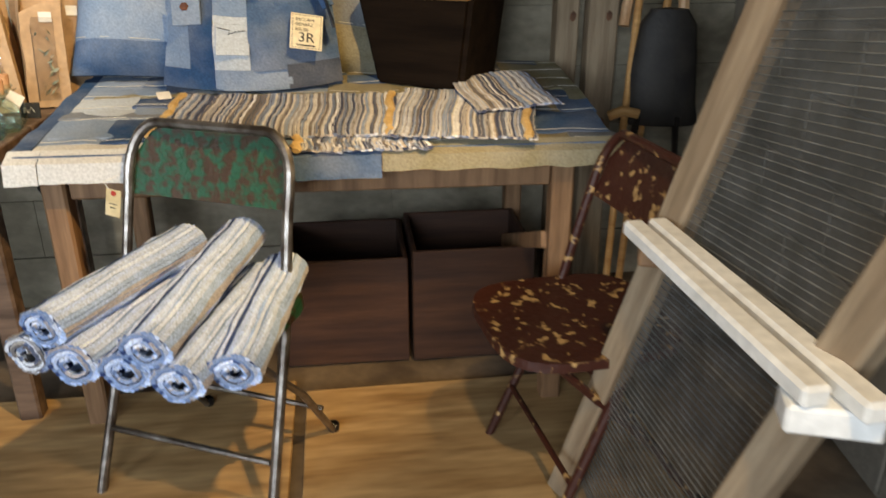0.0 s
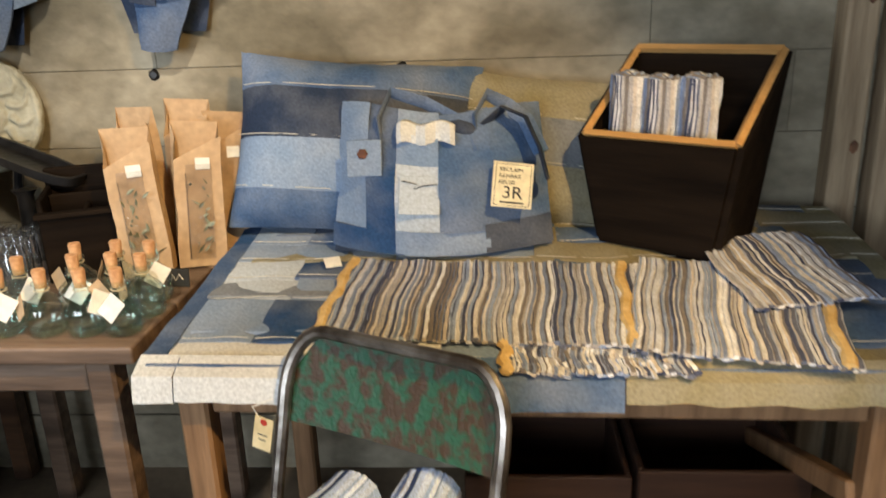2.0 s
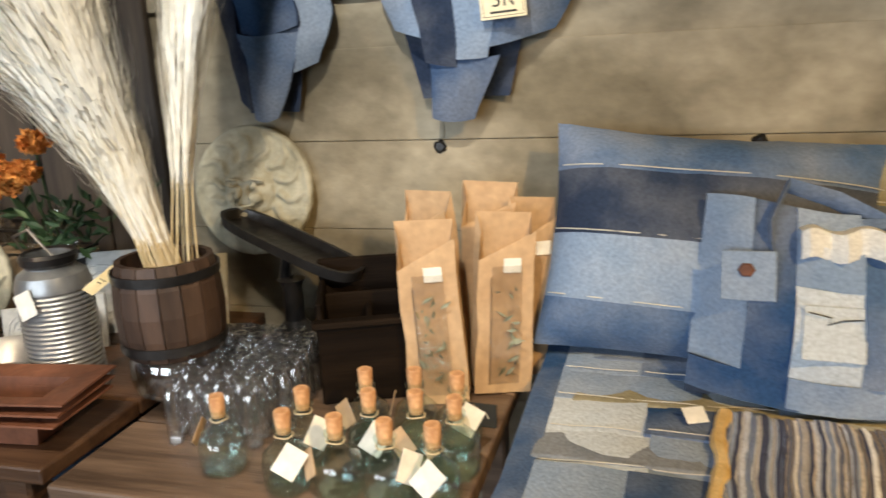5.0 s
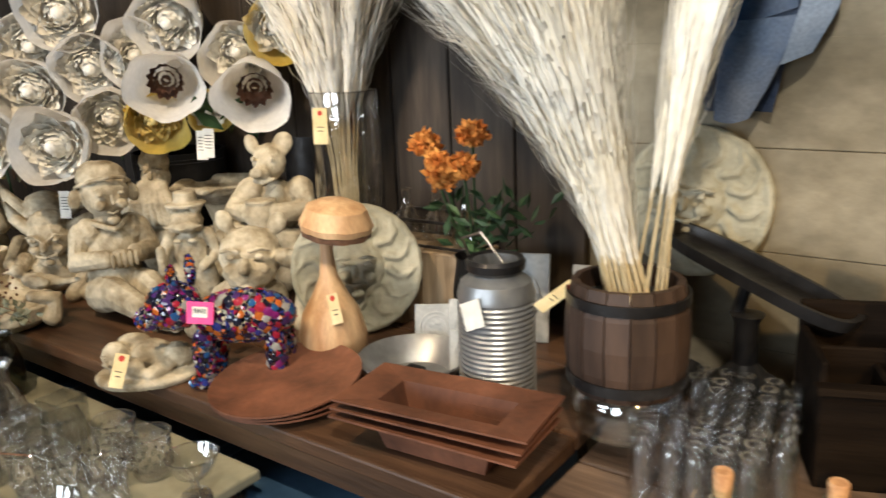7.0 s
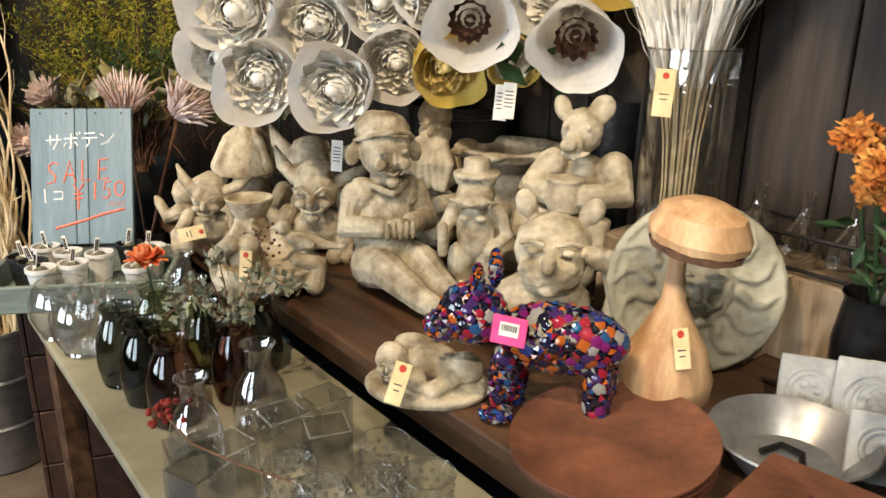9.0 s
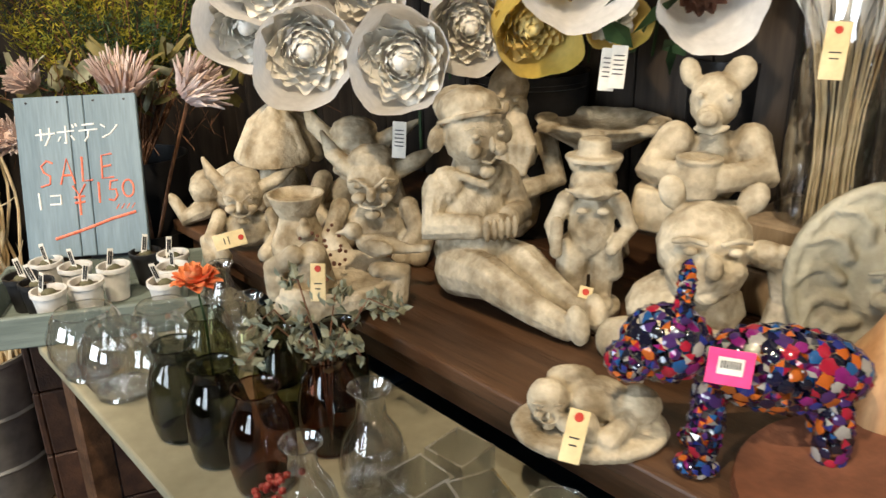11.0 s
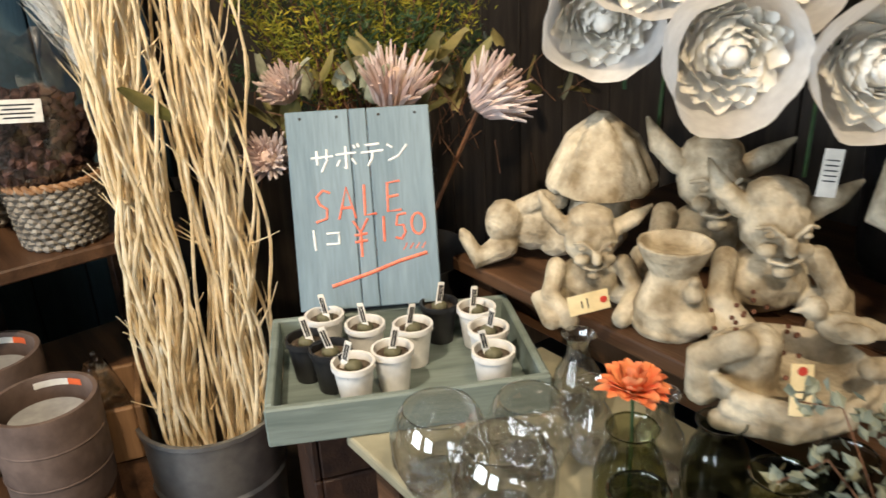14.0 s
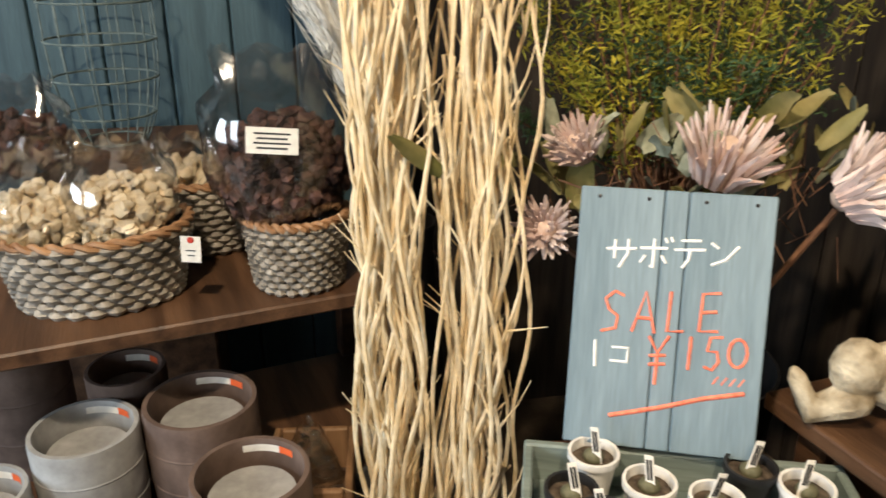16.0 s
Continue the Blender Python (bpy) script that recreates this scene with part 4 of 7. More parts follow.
cd = thing("black_caddy", on_wall(-1.40, 0.31, 0.75, 22), "black wooden divided caddy on the bench", "caddy")
for nm, sx, sy, sz, x, y, z in (("back_panel", 0.19, 0.012, 0.23, 0, 0.085, 0.115), ("front_panel", 0.19, 0.012, 0.15, 0, -0.085, 0.075), ("side_panel", 0.012, 0.156, 0.19, 0.089, 0, 0.095), ("side_panel", 0.012, 0.156, 0.19, -0.089, 0, 0.095), ("divider", 0.165, 0.010, 0.18, 0, 0.015, 0.09), ("divider", 0.010, 0.084, 0.16, 0, -0.034, 0.08), ("bottom", 0.165, 0.156, 0.012, 0, 0, 0.008), ("ledge", 0.205, 0.03, 0.012, 0, -0.09, 0.155)):
    bm = B()
    box(bm, sx, sy, sz, None, 0.003)
    part(nm, bm, WOOD_BLACK, cd, smooth=False, m=pose(x, y, z))

sclt = thing("iron_scale", pose(-1.575, 2.17, 0.75, 0, 0, -12), "black cast-iron balance scale with a tilted pan", "scale")
bm = B()
lathe(bm, [(0, 0), (0.085, 0), (0.09, 0.015), (0.075, 0.03), (0.045, 0.05), (0.022, 0.075), (0.02, 0.15), (0.03, 0.165), (0, 0.17)], 22)
part("pedestal", bm, IRON, sclt)
bm = B()
n = 32
ring = lambda sx, sy, z: [bm.verts.new((sx * math.copysign(abs(math.cos(2 * math.pi * k / n)) ** 0.5, math.cos(2 * math.pi * k / n)), sy * math.copysign(abs(math.sin(2 * math.pi * k / n)) ** 0.7, math.sin(2 * math.pi * k / n)), z)) for k in range(n)]
rs = [ring(0.16, 0.035, 0), ring(0.19, 0.05, 0.008), ring(0.195, 0.052, 0.03), ring(0.185, 0.045, 0.03), ring(0.178, 0.04, 0.012)]
for a, b in zip(rs, rs[1:]):
    for k in range(n):
        bm.faces.new((a[k], a[(k + 1) % n], b[(k + 1) % n], b[k]))
bm.faces.new(list(reversed(rs[0])))
bm.faces.new(rs[-1])
part("pan", bm, IRON, sclt, m=pose(0, 0, 0.225, 0, 14, 0))
bm = B()
tube(bm, [(-0.02, 0, 0.165), (-0.01, 0, 0.2), (0, 0, 0.235)], 0.012, 8)
part("stem", bm, IRON, sclt)
sk = thing("iron_dish", pose(-1.69, 2.10, 0.75, 0, 0, 20), "small black iron dish beside the scale", "dish")
bm = B()
lathe(bm, [(0, 0.03), (0.05, 0.03), (0.065, 0.055), (0.068, 0.055), (0.053, 0.02), (0.03, 0.0), (0, 0)], 20)
part("bowl", bm, IRON, sk)


# statues and plaques: one plain mesh each
def sculpt(name, m, label, category, prims, material=None, voxel=0.0034, group="garden statues", smooth=1, rough=0.003, thin=0.85):
    bm = B()
    for p in prims:
        if p[0] == "e":
            rad = p[2] if isinstance(p[2], (tuple, list)) else (p[2],) * 3
            ell(bm, p[1], [v * thin for v in rad], p[3] if len(p) > 3 else (0, 0, 0), 2)
        elif p[0] == "t":
            tube(bm, p[1], [v * thin for v in p[2]] if isinstance(p[2], (tuple, list)) else p[2] * thin, 10)
            for q, r in zip((p[1][0], p[1][-1]), (p[2][0], p[2][-1]) if isinstance(p[2], (list, tuple)) else (p[2], p[2])):
                ell(bm, q, r * thin, (0, 0, 0), 2)
        elif p[0] == "l":
            lathe(bm, p[1], 28, p[2] if len(p) > 2 else None)
        elif p[0] == "b":
            box(bm, *p[1], p[2], 0.006)
    ob = new(name, mesh_of(name, bm, material or STONE))
    ob.matrix_basis = m @ Matrix.Scale(0.88 if category == "statue" else 1.0, 4)
    r = ob.modifiers.new("fuse", "REMESH")
    r.mode, r.voxel_size, r.use_smooth_shade = "VOXEL", voxel, True
    s = ob.modifiers.new("soften", "SMOOTH")
    s.factor, s.iterations = 0.5, smooth
    tx = bpy.data.textures.get("chips") or bpy.data.textures.new("chips", "CLOUDS")
    tx.noise_scale = 0.03
    d = ob.modifiers.new("chips", "DISPLACE")
    d.texture, d.strength, d.mid_level, d.texture_coords = tx, rough, 0.5, "LOCAL"
    return tagged(ob, label, category, group)


def face(c, s, nose=1.0, frown=0.0, lips=1.0):
    """Eyes, nose, cheeks, brow and mouth on the front (-y) of a head at c of half width s."""
    x, y, z = c
    o = []
    for k in (-1, 1):
        o += [("e", (x + k * 0.40 * s, y - 0.86 * s, z + 0.16 * s), (0.17 * s, 0.10 * s, 0.11 * s)), ("e", (x + k * 0.42 * s, y - 0.76 * s, z - 0.22 * s), (0.28 * s, 0.22 * s, 0.22 * s)), ("t", [(x + k * 0.15 * s, y - 0.95 * s, z + (0.34 - frown) * s), (x + k * 0.42 * s, y - 0.90 * s, z + 0.40 * s), (x + k * 0.66 * s, y - 0.70 * s, z + 0.30 * s)], 0.075 * s * lips)]
    o += [("e", (x, y - 1.05 * s, z - 0.02 * s), (0.15 * s * nose, 0.20 * s * nose, 0.24 * s)), ("e", (x, y - 1.12 * s, z - 0.13 * s), 0.15 * s * nose), ("t", [(x - 0.38 * s * lips, y - 0.84 * s - 0.06 * (1 - lips) * s, z - 0.46 * s), (x, y - 0.98 * s, z - 0.50 * s), (x + 0.38 * s * lips, y - 0.84 * s - 0.06 * (1 - lips) * s, z - 0.44 * s)], 0.065 * s), ("e", (x, y - 0.78 * s, z - 0.74 * s), (0.30 * s, 0.22 * s, 0.20 * s))]
    return o


def ring_of(f, n):
    return [f(2 * math.pi * k / n) for k in range(n)]


def sun_plaque(m, r, label, rays=14):
    prims = [("l", [(0, -0.015), (r * 0.97, -0.015), (r, -0.006), (r, 0.010), (r * 0.94, 0.016), (r * 0.90, 0.010), (0, 0.012)], pose(0, 0, 0, 90, 0, 0))]
    prims += [("e", (0, -0.012, 0), (r * 0.50, 0.034, r * 0.58))]
    for k in range(rays):
        a = 2 * math.pi * k / rays
        prims.append(("t", [(q * r * math.cos(a + 0.25 * math.sin(q * 7)), -0.014, q * r * math.sin(a + 0.25 * math.sin(q * 7))) for q in (0.50, 0.64, 0.78, 0.90)], [0.20 * r, 0.15 * r, 0.10 * r, 0.05 * r]))
        prims[-1] = ("t", prims[-1][1], [v * 0.34 for v in prims[-1][2]])
    s = r * 0.5
    prims += [(p[0], *p[1:]) for p in face((0, s * 0.10, 0.0), s * 0.95)]
    return sculpt("sun_plaque", m, label, "plaque", prims, STONE_PLAQUE, 0.004, "sun face plaques", 2, 0.003)


sun_plaque(on_wall(-1.765, 0.055, 1.078) @ pose(0, 0, 0, -8, 0, 0), 0.148, "round plaster sun face plaque leaning on the wall")
sun_plaque(pose(-2.365, 1.935, 0.915, -12, 0, 48), 0.148, "round plaster moon face plaque leaning behind a mushroom")


def paper_bag(m, h, label, window=False):
    t = thing("paper_bag", m, label, "bag", "kraft paper bags")
    w, d = 0.105, 0.055
    bm = B()
    rows = []
    for z in (0, 0.06, 0.12, 0.18, 0.24, 0.30):
        f = z / 0.30
        k = h / 0.30
        zz = z * k
        rows.append([bm.verts.new(v) for v in ((-w / 2, -d / 2 * (1 - 0.5 * f), zz - 0.05 * f * (1 if z > 0.29 else 0)), (w / 2, -d / 2 * (1 - 0.5 * f), zz), (w / 2 - 0.008, 0, zz - 0.01 * f), (w / 2, d / 2 * (1 - 0.5 * f), zz + 0.03 * f), (-w / 2, d / 2 * (1 - 0.5 * f), zz + 0.035 * f), (-w / 2 + 0.008, 0, zz))])
    for a, b in zip(rows, rows[1:]):
        for k in range(6):
            bm.faces.new((a[k], a[(k + 1) % 6], b[(k + 1) % 6], b[k]))
    bm.faces.new(list(reversed(rows[0])))
    for v in bm.verts:
        v.co += 0.004 * noise.noise_vector(v.co * 22)
    part("paper", bm, KRAFT, t, smooth=False)
    if window:
        bm = B()
        tube(bm, [(-0.028, -0.032, 0.02), (-0.028, -0.027, 0.12), (-0.028, -0.020, 0.22)], 0.002, 4)
        g = [[bm.verts.new((x, -d / 2 - 0.004 + 0.012 * z / 0.3, z)) for z in (0.02, 0.1, 0.18, 0.24)] for x in (-0.028, 0.0, 0.028)]
        for a, b in zip(g, g[1:]):
            for j in range(3):
                bm.faces.new((a[j], b[j], b[j + 1], a[j + 1]))
        part("window_film", bm, CELLO, t, "clear film window")
        bm = B()
        for i in range(26):
            x, z = random.uniform(-0.022, 0.022), random.uniform(0.03, 0.2)
            leaf(bm, (x, -d / 2 - 0.001, z), 0.03, 0.008, random.uniform(-60, 60))
        part("dried_sprig", bm, LEAF_GREY, t, "dried grey-green sprig")
    bm = B()
    box(bm, 0.032, 0.001, 0.026, None, 0)
    part("sticker", bm, CARD, t, m=pose(0.01, -d / 2 * 0.6 - 0.002, h * 0.80, -4, 0, 0))
    return t


def leaf(bm, c, length, width, turn, tilt=None, yaw=None):
    """One folded leaf blade of four faces."""
    m = Matrix.Translation(c) @ pose(0, 0, 0, tilt if tilt is not None else random.uniform(-70, 70), turn, yaw if yaw is not None else random.uniform(0, 360))
    p = [m @ Vector(v) for v in ((0, 0, 0), (-width / 2, 0.12 * width, length * 0.45), (0, -0.1 * width, length * 0.5), (width / 2, 0.12 * width, length * 0.45), (0, 0.1 * width, length))]
    v = [bm.verts.new(q) for q in p]
    bm.faces.new((v[0], v[2], v[1]))
    bm.faces.new((v[0], v[3], v[2]))
    bm.faces.new((v[1], v[2], v[4]))
    bm.faces.new((v[2], v[3], v[4]))


LEAF_GREY = mat("dried_grey_leaf", (0.16, 0.17, 0.11), (0.32, 0.33, 0.24), 30, 0.8, 0.1)
LEAF_GREEN = mat("deep_green_leaf", (0.018, 0.045, 0.018), (0.05, 0.10, 0.035), 20, 0.55, 0.1)
LEAF_OLIVE = mat("dried_olive_leaf", (0.12, 0.12, 0.035), (0.28, 0.23, 0.09), 12, 0.7, 0.2)
LEAF_YELLOW = mat("yellow_green_sprig", (0.16, 0.20, 0.02), (0.42, 0.36, 0.03), 25, 0.7, 0.1)
random.seed(9)
for x, y, rz, tilt, h, wd in ((-1.185, 2.055, 20, -3, 0.30, True), (-1.10, 2.13, 35, 4, 0.30, True), (-1.225, 2.16, -8, -4, 0.33, False), (-1.15, 2.21, 15, 2, 0.34, False), (-1.075, 2.22, 50, 5, 0.31, False)):
    paper_bag(pose(x, y, 0.752, 0, tilt, rz), h, "upright brown kraft paper bag of dried herbs" if not wd else "kraft paper bag with a clear window of herbs", wd)

# ---- barrel with pampas grass ----
br = thing("wooden_barrel", pose(-1.655, 1.905, 0.856) @ Matrix.Diagonal((0.92, 0.92, 0.70, 1)), "dark wooden stave barrel holding pale pampas grass", "barrel")
for k in range(16):
    a = 2 * math.pi * k / 16
    bm = B()
    prof = [(0.094, 0), (0.104, 0.06), (0.107, 0.12), (0.104, 0.19), (0.094, 0.25)]
    da = math.pi / 16 - 0.012
    v = [[bm.verts.new(((r - dr) * math.cos(a + s * da), (r - dr) * math.sin(a + s * da), z)) for s, dr in ((-1, 0), (1, 0), (1, 0.012), (-1, 0.012))] for r, z in prof]
    for p, q in zip(v, v[1:]):
        for j in range(4):
            bm.faces.new((p[j], p[(j + 1) % 4], q[(j + 1) % 4], q[j]))
    bm.faces.new(v[-1])
    part("stave", bm, WOOD_BARREL, br, smooth=False)
for z, r in ((0.03, 0.1015), (0.215, 0.1015)):
    bm = B()
    lathe(bm, [(r, z - 0.012), (r + 0.003, z - 0.012), (r + 0.003, z + 0.012), (r, z + 0.012)], 28)
    part("hoop", bm, IRON, br)
bm = B()
lathe(bm, [(0, 0.20), (0.09, 0.20)], 16)
part("inner_floor", bm, INK, br)
price_tag(br, pose(-0.105, -0.06, 0.20, -10, 50, 40), 0.027, 0.085)

PAMPAS = mat("cream_pampas", (0.88, 0.81, 0.67), (0.95, 0.92, 0.85), 6, 0.9, 0.0)
STRAW = mat("pale_straw_stem", (0.50, 0.38, 0.20), (0.68, 0.56, 0.36), 20, 0.8, 0.1)


def pampas(m, stems, height, lean, spread, label, hairs=150, plume=0.55, fluff=0.05, tall=0.0):
    t = thing("pampas_grass", m, label, "dried grass", "pampas bunches")
    for i in range(stems):
        a = 2 * math.pi * (i * 0.381966 % 1)
        q = math.sqrt((i + 0.5) / stems)
        top = Vector((lean[0] + spread * q * math.cos(a), lean[1] + 0.5 * spread * q * math.sin(a), height * (1 - 0.10 * q * random.random())))
        base = Vector((0.035 * q * math.cos(a), 0.035 * q * math.sin(a), 0.0))
        bend = Vector((lean[0] * 0.25, lean[1] * 0.25, height * 0.5))
        f = lambda u: base * float((1 - u) ** 2) + bend * float(2 * u * (1 - u)) + top * float(u * u)
        bm = B()
        tube(bm, [f(u) for u in np.linspace(0, 1, 9)], [0.0026 * (1 - 0.6 * u) for u in np.linspace(0, 1, 9)], 4)
        s = part("stem", bm, STRAW, t)
        bm = B()
        for k in range(hairs):
            u = 1 - plume + plume * random.random()
            p = f(u)
            d = (f(min(1, u + 0.05)) - f(u - 0.05)).normalized()
            w = Vector((random.uniform(-1, 1), random.uniform(-1, 1), random.uniform(-1, 1)))
            env = fluff * math.sin(math.pi * min(1, (1 - u) / plume * 0.8 + 0.15)) + 0.008
            l = 0.12 + 0.13 * random.random()
            e = p + d * l + w * env
            c = p + d * l * 0.5 + w * env * 0.75
            n = d.cross(w).normalized() * 0.0019
            v = [bm.verts.new(z) for z in (p - n, p + n, c + n, c - n, e)]
            bm.faces.new((v[0], v[1], v[2], v[3]))
            bm.faces.new((v[3], v[2], v[4]))
        pl = part("plume", bm, PAMPAS, s, smooth=False)
    return t


random.seed(14)
pampas(pose(-1.655, 1.905, 0.998), 54, 0.80, (-0.30, -0.19), 0.30, "bunch of cream pampas grass fanning out of a barrel", 740, 0.94, 0.065)
pampas(pose(-1.625, 1.92, 0.998), 7, 0.74, (0.10, 0.07), 0.06, "few cream pampas plumes leaning towards the wall", 520, 0.80, 0.035)

# ---- long table: metal ware ----
t = thing("rusted_plate", pose(-2.205, 1.625, 0.765) @ Matrix.Diagonal((0.90, 0.90, 1.3, 1)), "stack of round rusty metal plates on the table", "plate")
for i in range(3):
    bm = B()
    lathe(bm, [(0, 0.004), (0.13, 0.004), (0.158, 0.012), (0.158, 0.015), (0.13, 0.008), (0, 0.008)], 40)
    part("plate", bm, RUST, t, m=pose(0.004 * i, -0.003 * i, 0.010 * i, 2 * i, 0, 0))
t = thing("rusted_tray", pose(-1.838, 1.668, 0.766, 0, 0, 13) @ Matrix.Diagonal((0.95, 0.90, 1.2, 1)), "stack of rectangular rusty metal planter trays", "tray")
for i in range(3):
    bm = B()
    z = 0.022 + 0.013 * i

    def rr(sx, sy, z):
        return [bm.verts.new((a * sx, b * sy, z)) for a, b in ((-1, -1), (1, -1), (1, 1), (-1, 1))]
    q = [rr(0.095, 0.035, z - 0.022 if i else 0.0), rr(0.112, 0.046, z + 0.020), rr(0.175, 0.088, z + 0.026), rr(0.175, 0.088, z + 0.029), rr(0.110, 0.044, z + 0.0235), rr(0.092, 0.032, z - 0.018 if i else 0.004)]
    for a, b in zip(q, q[1:]):
        for k in range(4):
            bm.faces.new((a[k], a[(k + 1) % 4], b[(k + 1) % 4], b[k]))
    bm.faces.new(list(reversed(q[0])))
    bm.faces.new(q[-1])
    part("tray", bm, RUST, t, smooth=False, m=pose(0.003 * i, 0.004 * i, 0, 0, 0, 1.5 * i))
t = thing("metal_bowl", pose(-2.075, 1.83, 0.765), "shallow worn metal bowl with a small loop handle", "bowl")
bm = B()
lathe(bm, [(0, 0.003), (0.07, 0.003), (0.105, 0.045), (0.111, 0.05), (0.109, 0.053), (0.10, 0.046), (0.068, 0.008), (0, 0.008)], 32)
part("bowl", bm, ALU, t)
bm = B()
tube(bm, [(-0.03, -0.02, 0.012), (-0.02, 0.01, 0.02), (0.01, 0.015, 0.02), (0.03, -0.01, 0.012)], 0.005, 6)
part("handle", bm, IRON, t)
t = thing("ribbed_can", pose(-1.868, 1.838, 0.765) @ Matrix.Diagonal((0.86, 0.86, 1.07, 1)), "ribbed aluminium milk can with a hanging tag", "can")
bm = B()
pr = [(0, 0.002), (0.076, 0.002), (0.078, 0.01)]
for i in range(22):
    z = 0.012 + i * 0.0085
    pr += [(0.078, z), (0.0755, z + 0.0028), (0.0755, z + 0.0045), (0.078, z + 0.0075)]
pr += [(0.078, 0.205), (0.070, 0.225), (0.050, 0.236), (0.050, 0.246), (0.056, 0.25), (0.056, 0.258), (0.044, 0.258), (0.044, 0.22), (0, 0.218)]
lathe(bm, pr, 36)
part("body", bm, ALU, t)
bm = B()
lathe(bm, [(0.050, 0.238), (0.058, 0.244), (0.060, 0.256), (0.054, 0.262), (0.046, 0.259)], 28)
part("neck_ring", bm, IRON, t)
bm = B()
tube(bm, [(-0.055, -0.01, 0.25), (-0.06, -0.03, 0.29), (-0.01, -0.03, 0.305), (0.05, -0.02, 0.25)], 0.0025, 6)
part("wire_handle", bm, STEEL, t)
price_tag(t, pose(0.01, -0.082, 0.185, -4, -20, 10), 0.045, 0.045, CARD, False)


def coaster(m, k, label):
    t = thing("relief_tile", m, label, "tile", "grey relief tiles")
    bm = B()
    box(bm, 0.105 * k, 0.010, 0.12 * k, pose(0, 0, 0.06 * k), 0.002)
    part("slab", bm, TILE, t)
    for r in (0.040, 0.030):
        bm = B()
        tube(bm, [(r * k * math.cos(a), -0.006, 0.06 * k + r * k * math.sin(a)) for a in np.linspace(0, 6.283, 24)], 0.0022, 5)
        part("relief_ring", bm, TILE, t)
    bm = B()
    for a in range(5):
        ell(bm, (0.014 * k * math.cos(a * 1.26), -0.006, 0.06 * k + 0.014 * k * math.sin(a * 1.26)), (0.009 * k, 0.003, 0.007 * k), (0, 0, 0), 1)
    part("relief_motif", bm, TILE, t)
    return t


TILE = mat("grey_cast_tile", (0.34, 0.34, 0.33), (0.50, 0.50, 0.48), 14, 0.8, 0.4, fine=80)
for x, y, z, rz, k in ((-2.06, 1.985, 0.765, 35, 1.0), (-2.045, 1.997, 0.765, 36, 1.0), (-2.03, 2.01, 0.765, 34, 1.0), (-2.14, 1.955, 0.765, 40, 0.85), (-1.99, 1.90, 0.765, 38, 0.8), (-2.06, 2.10, 0.765, 30, 1.6), (-1.83, 2.13, 0.765, 20, 1.6)):
    coaster(pose(x, y, z, -14, 0, rz), k, "pale grey square relief tile propped upright")

# wooden mushroom, turned from one log
t = thing("wooden_mushroom", pose(-2.275, 1.79, 0.765, 0, 0, 45) @ Matrix.Diagonal((0.84, 0.84, 1.03, 1)), "carved pale wood mushroom with a bark-edged cap", "mushroom")
bm = B()
lathe(bm, [(0, 0.0), (0.06, 0.0), (0.082, 0.03), (0.085, 0.06), (0.07, 0.105), (0.042, 0.145), (0.022, 0.18), (0.016, 0.22), (0.015, 0.275)], 28, None, 0.015)
part("stalk", bm, WOOD_LIGHT, t)
bm = B()
lathe(bm, [(0.0, 0.265), (0.06, 0.262), (0.080, 0.268), (0.084, 0.280)], 26, pose(0, 0, 0, 4, 6, 0), 0.03)
part("bark_edge", bm, BARK, t, "rough bark rim")
bm = B()
lathe(bm, [(0.084, 0.280), (0.087, 0.292), (0.070, 0.322), (0.04, 0.334), (0, 0.338)], 26, pose(0, 0, 0, 4, 6, 0), 0.03)
part("cap", bm, WOOD_LIGHT, t)
price_tag(t, pose(0.02, -0.075, 0.13, -10, -12, 0), 0.026, 0.06)

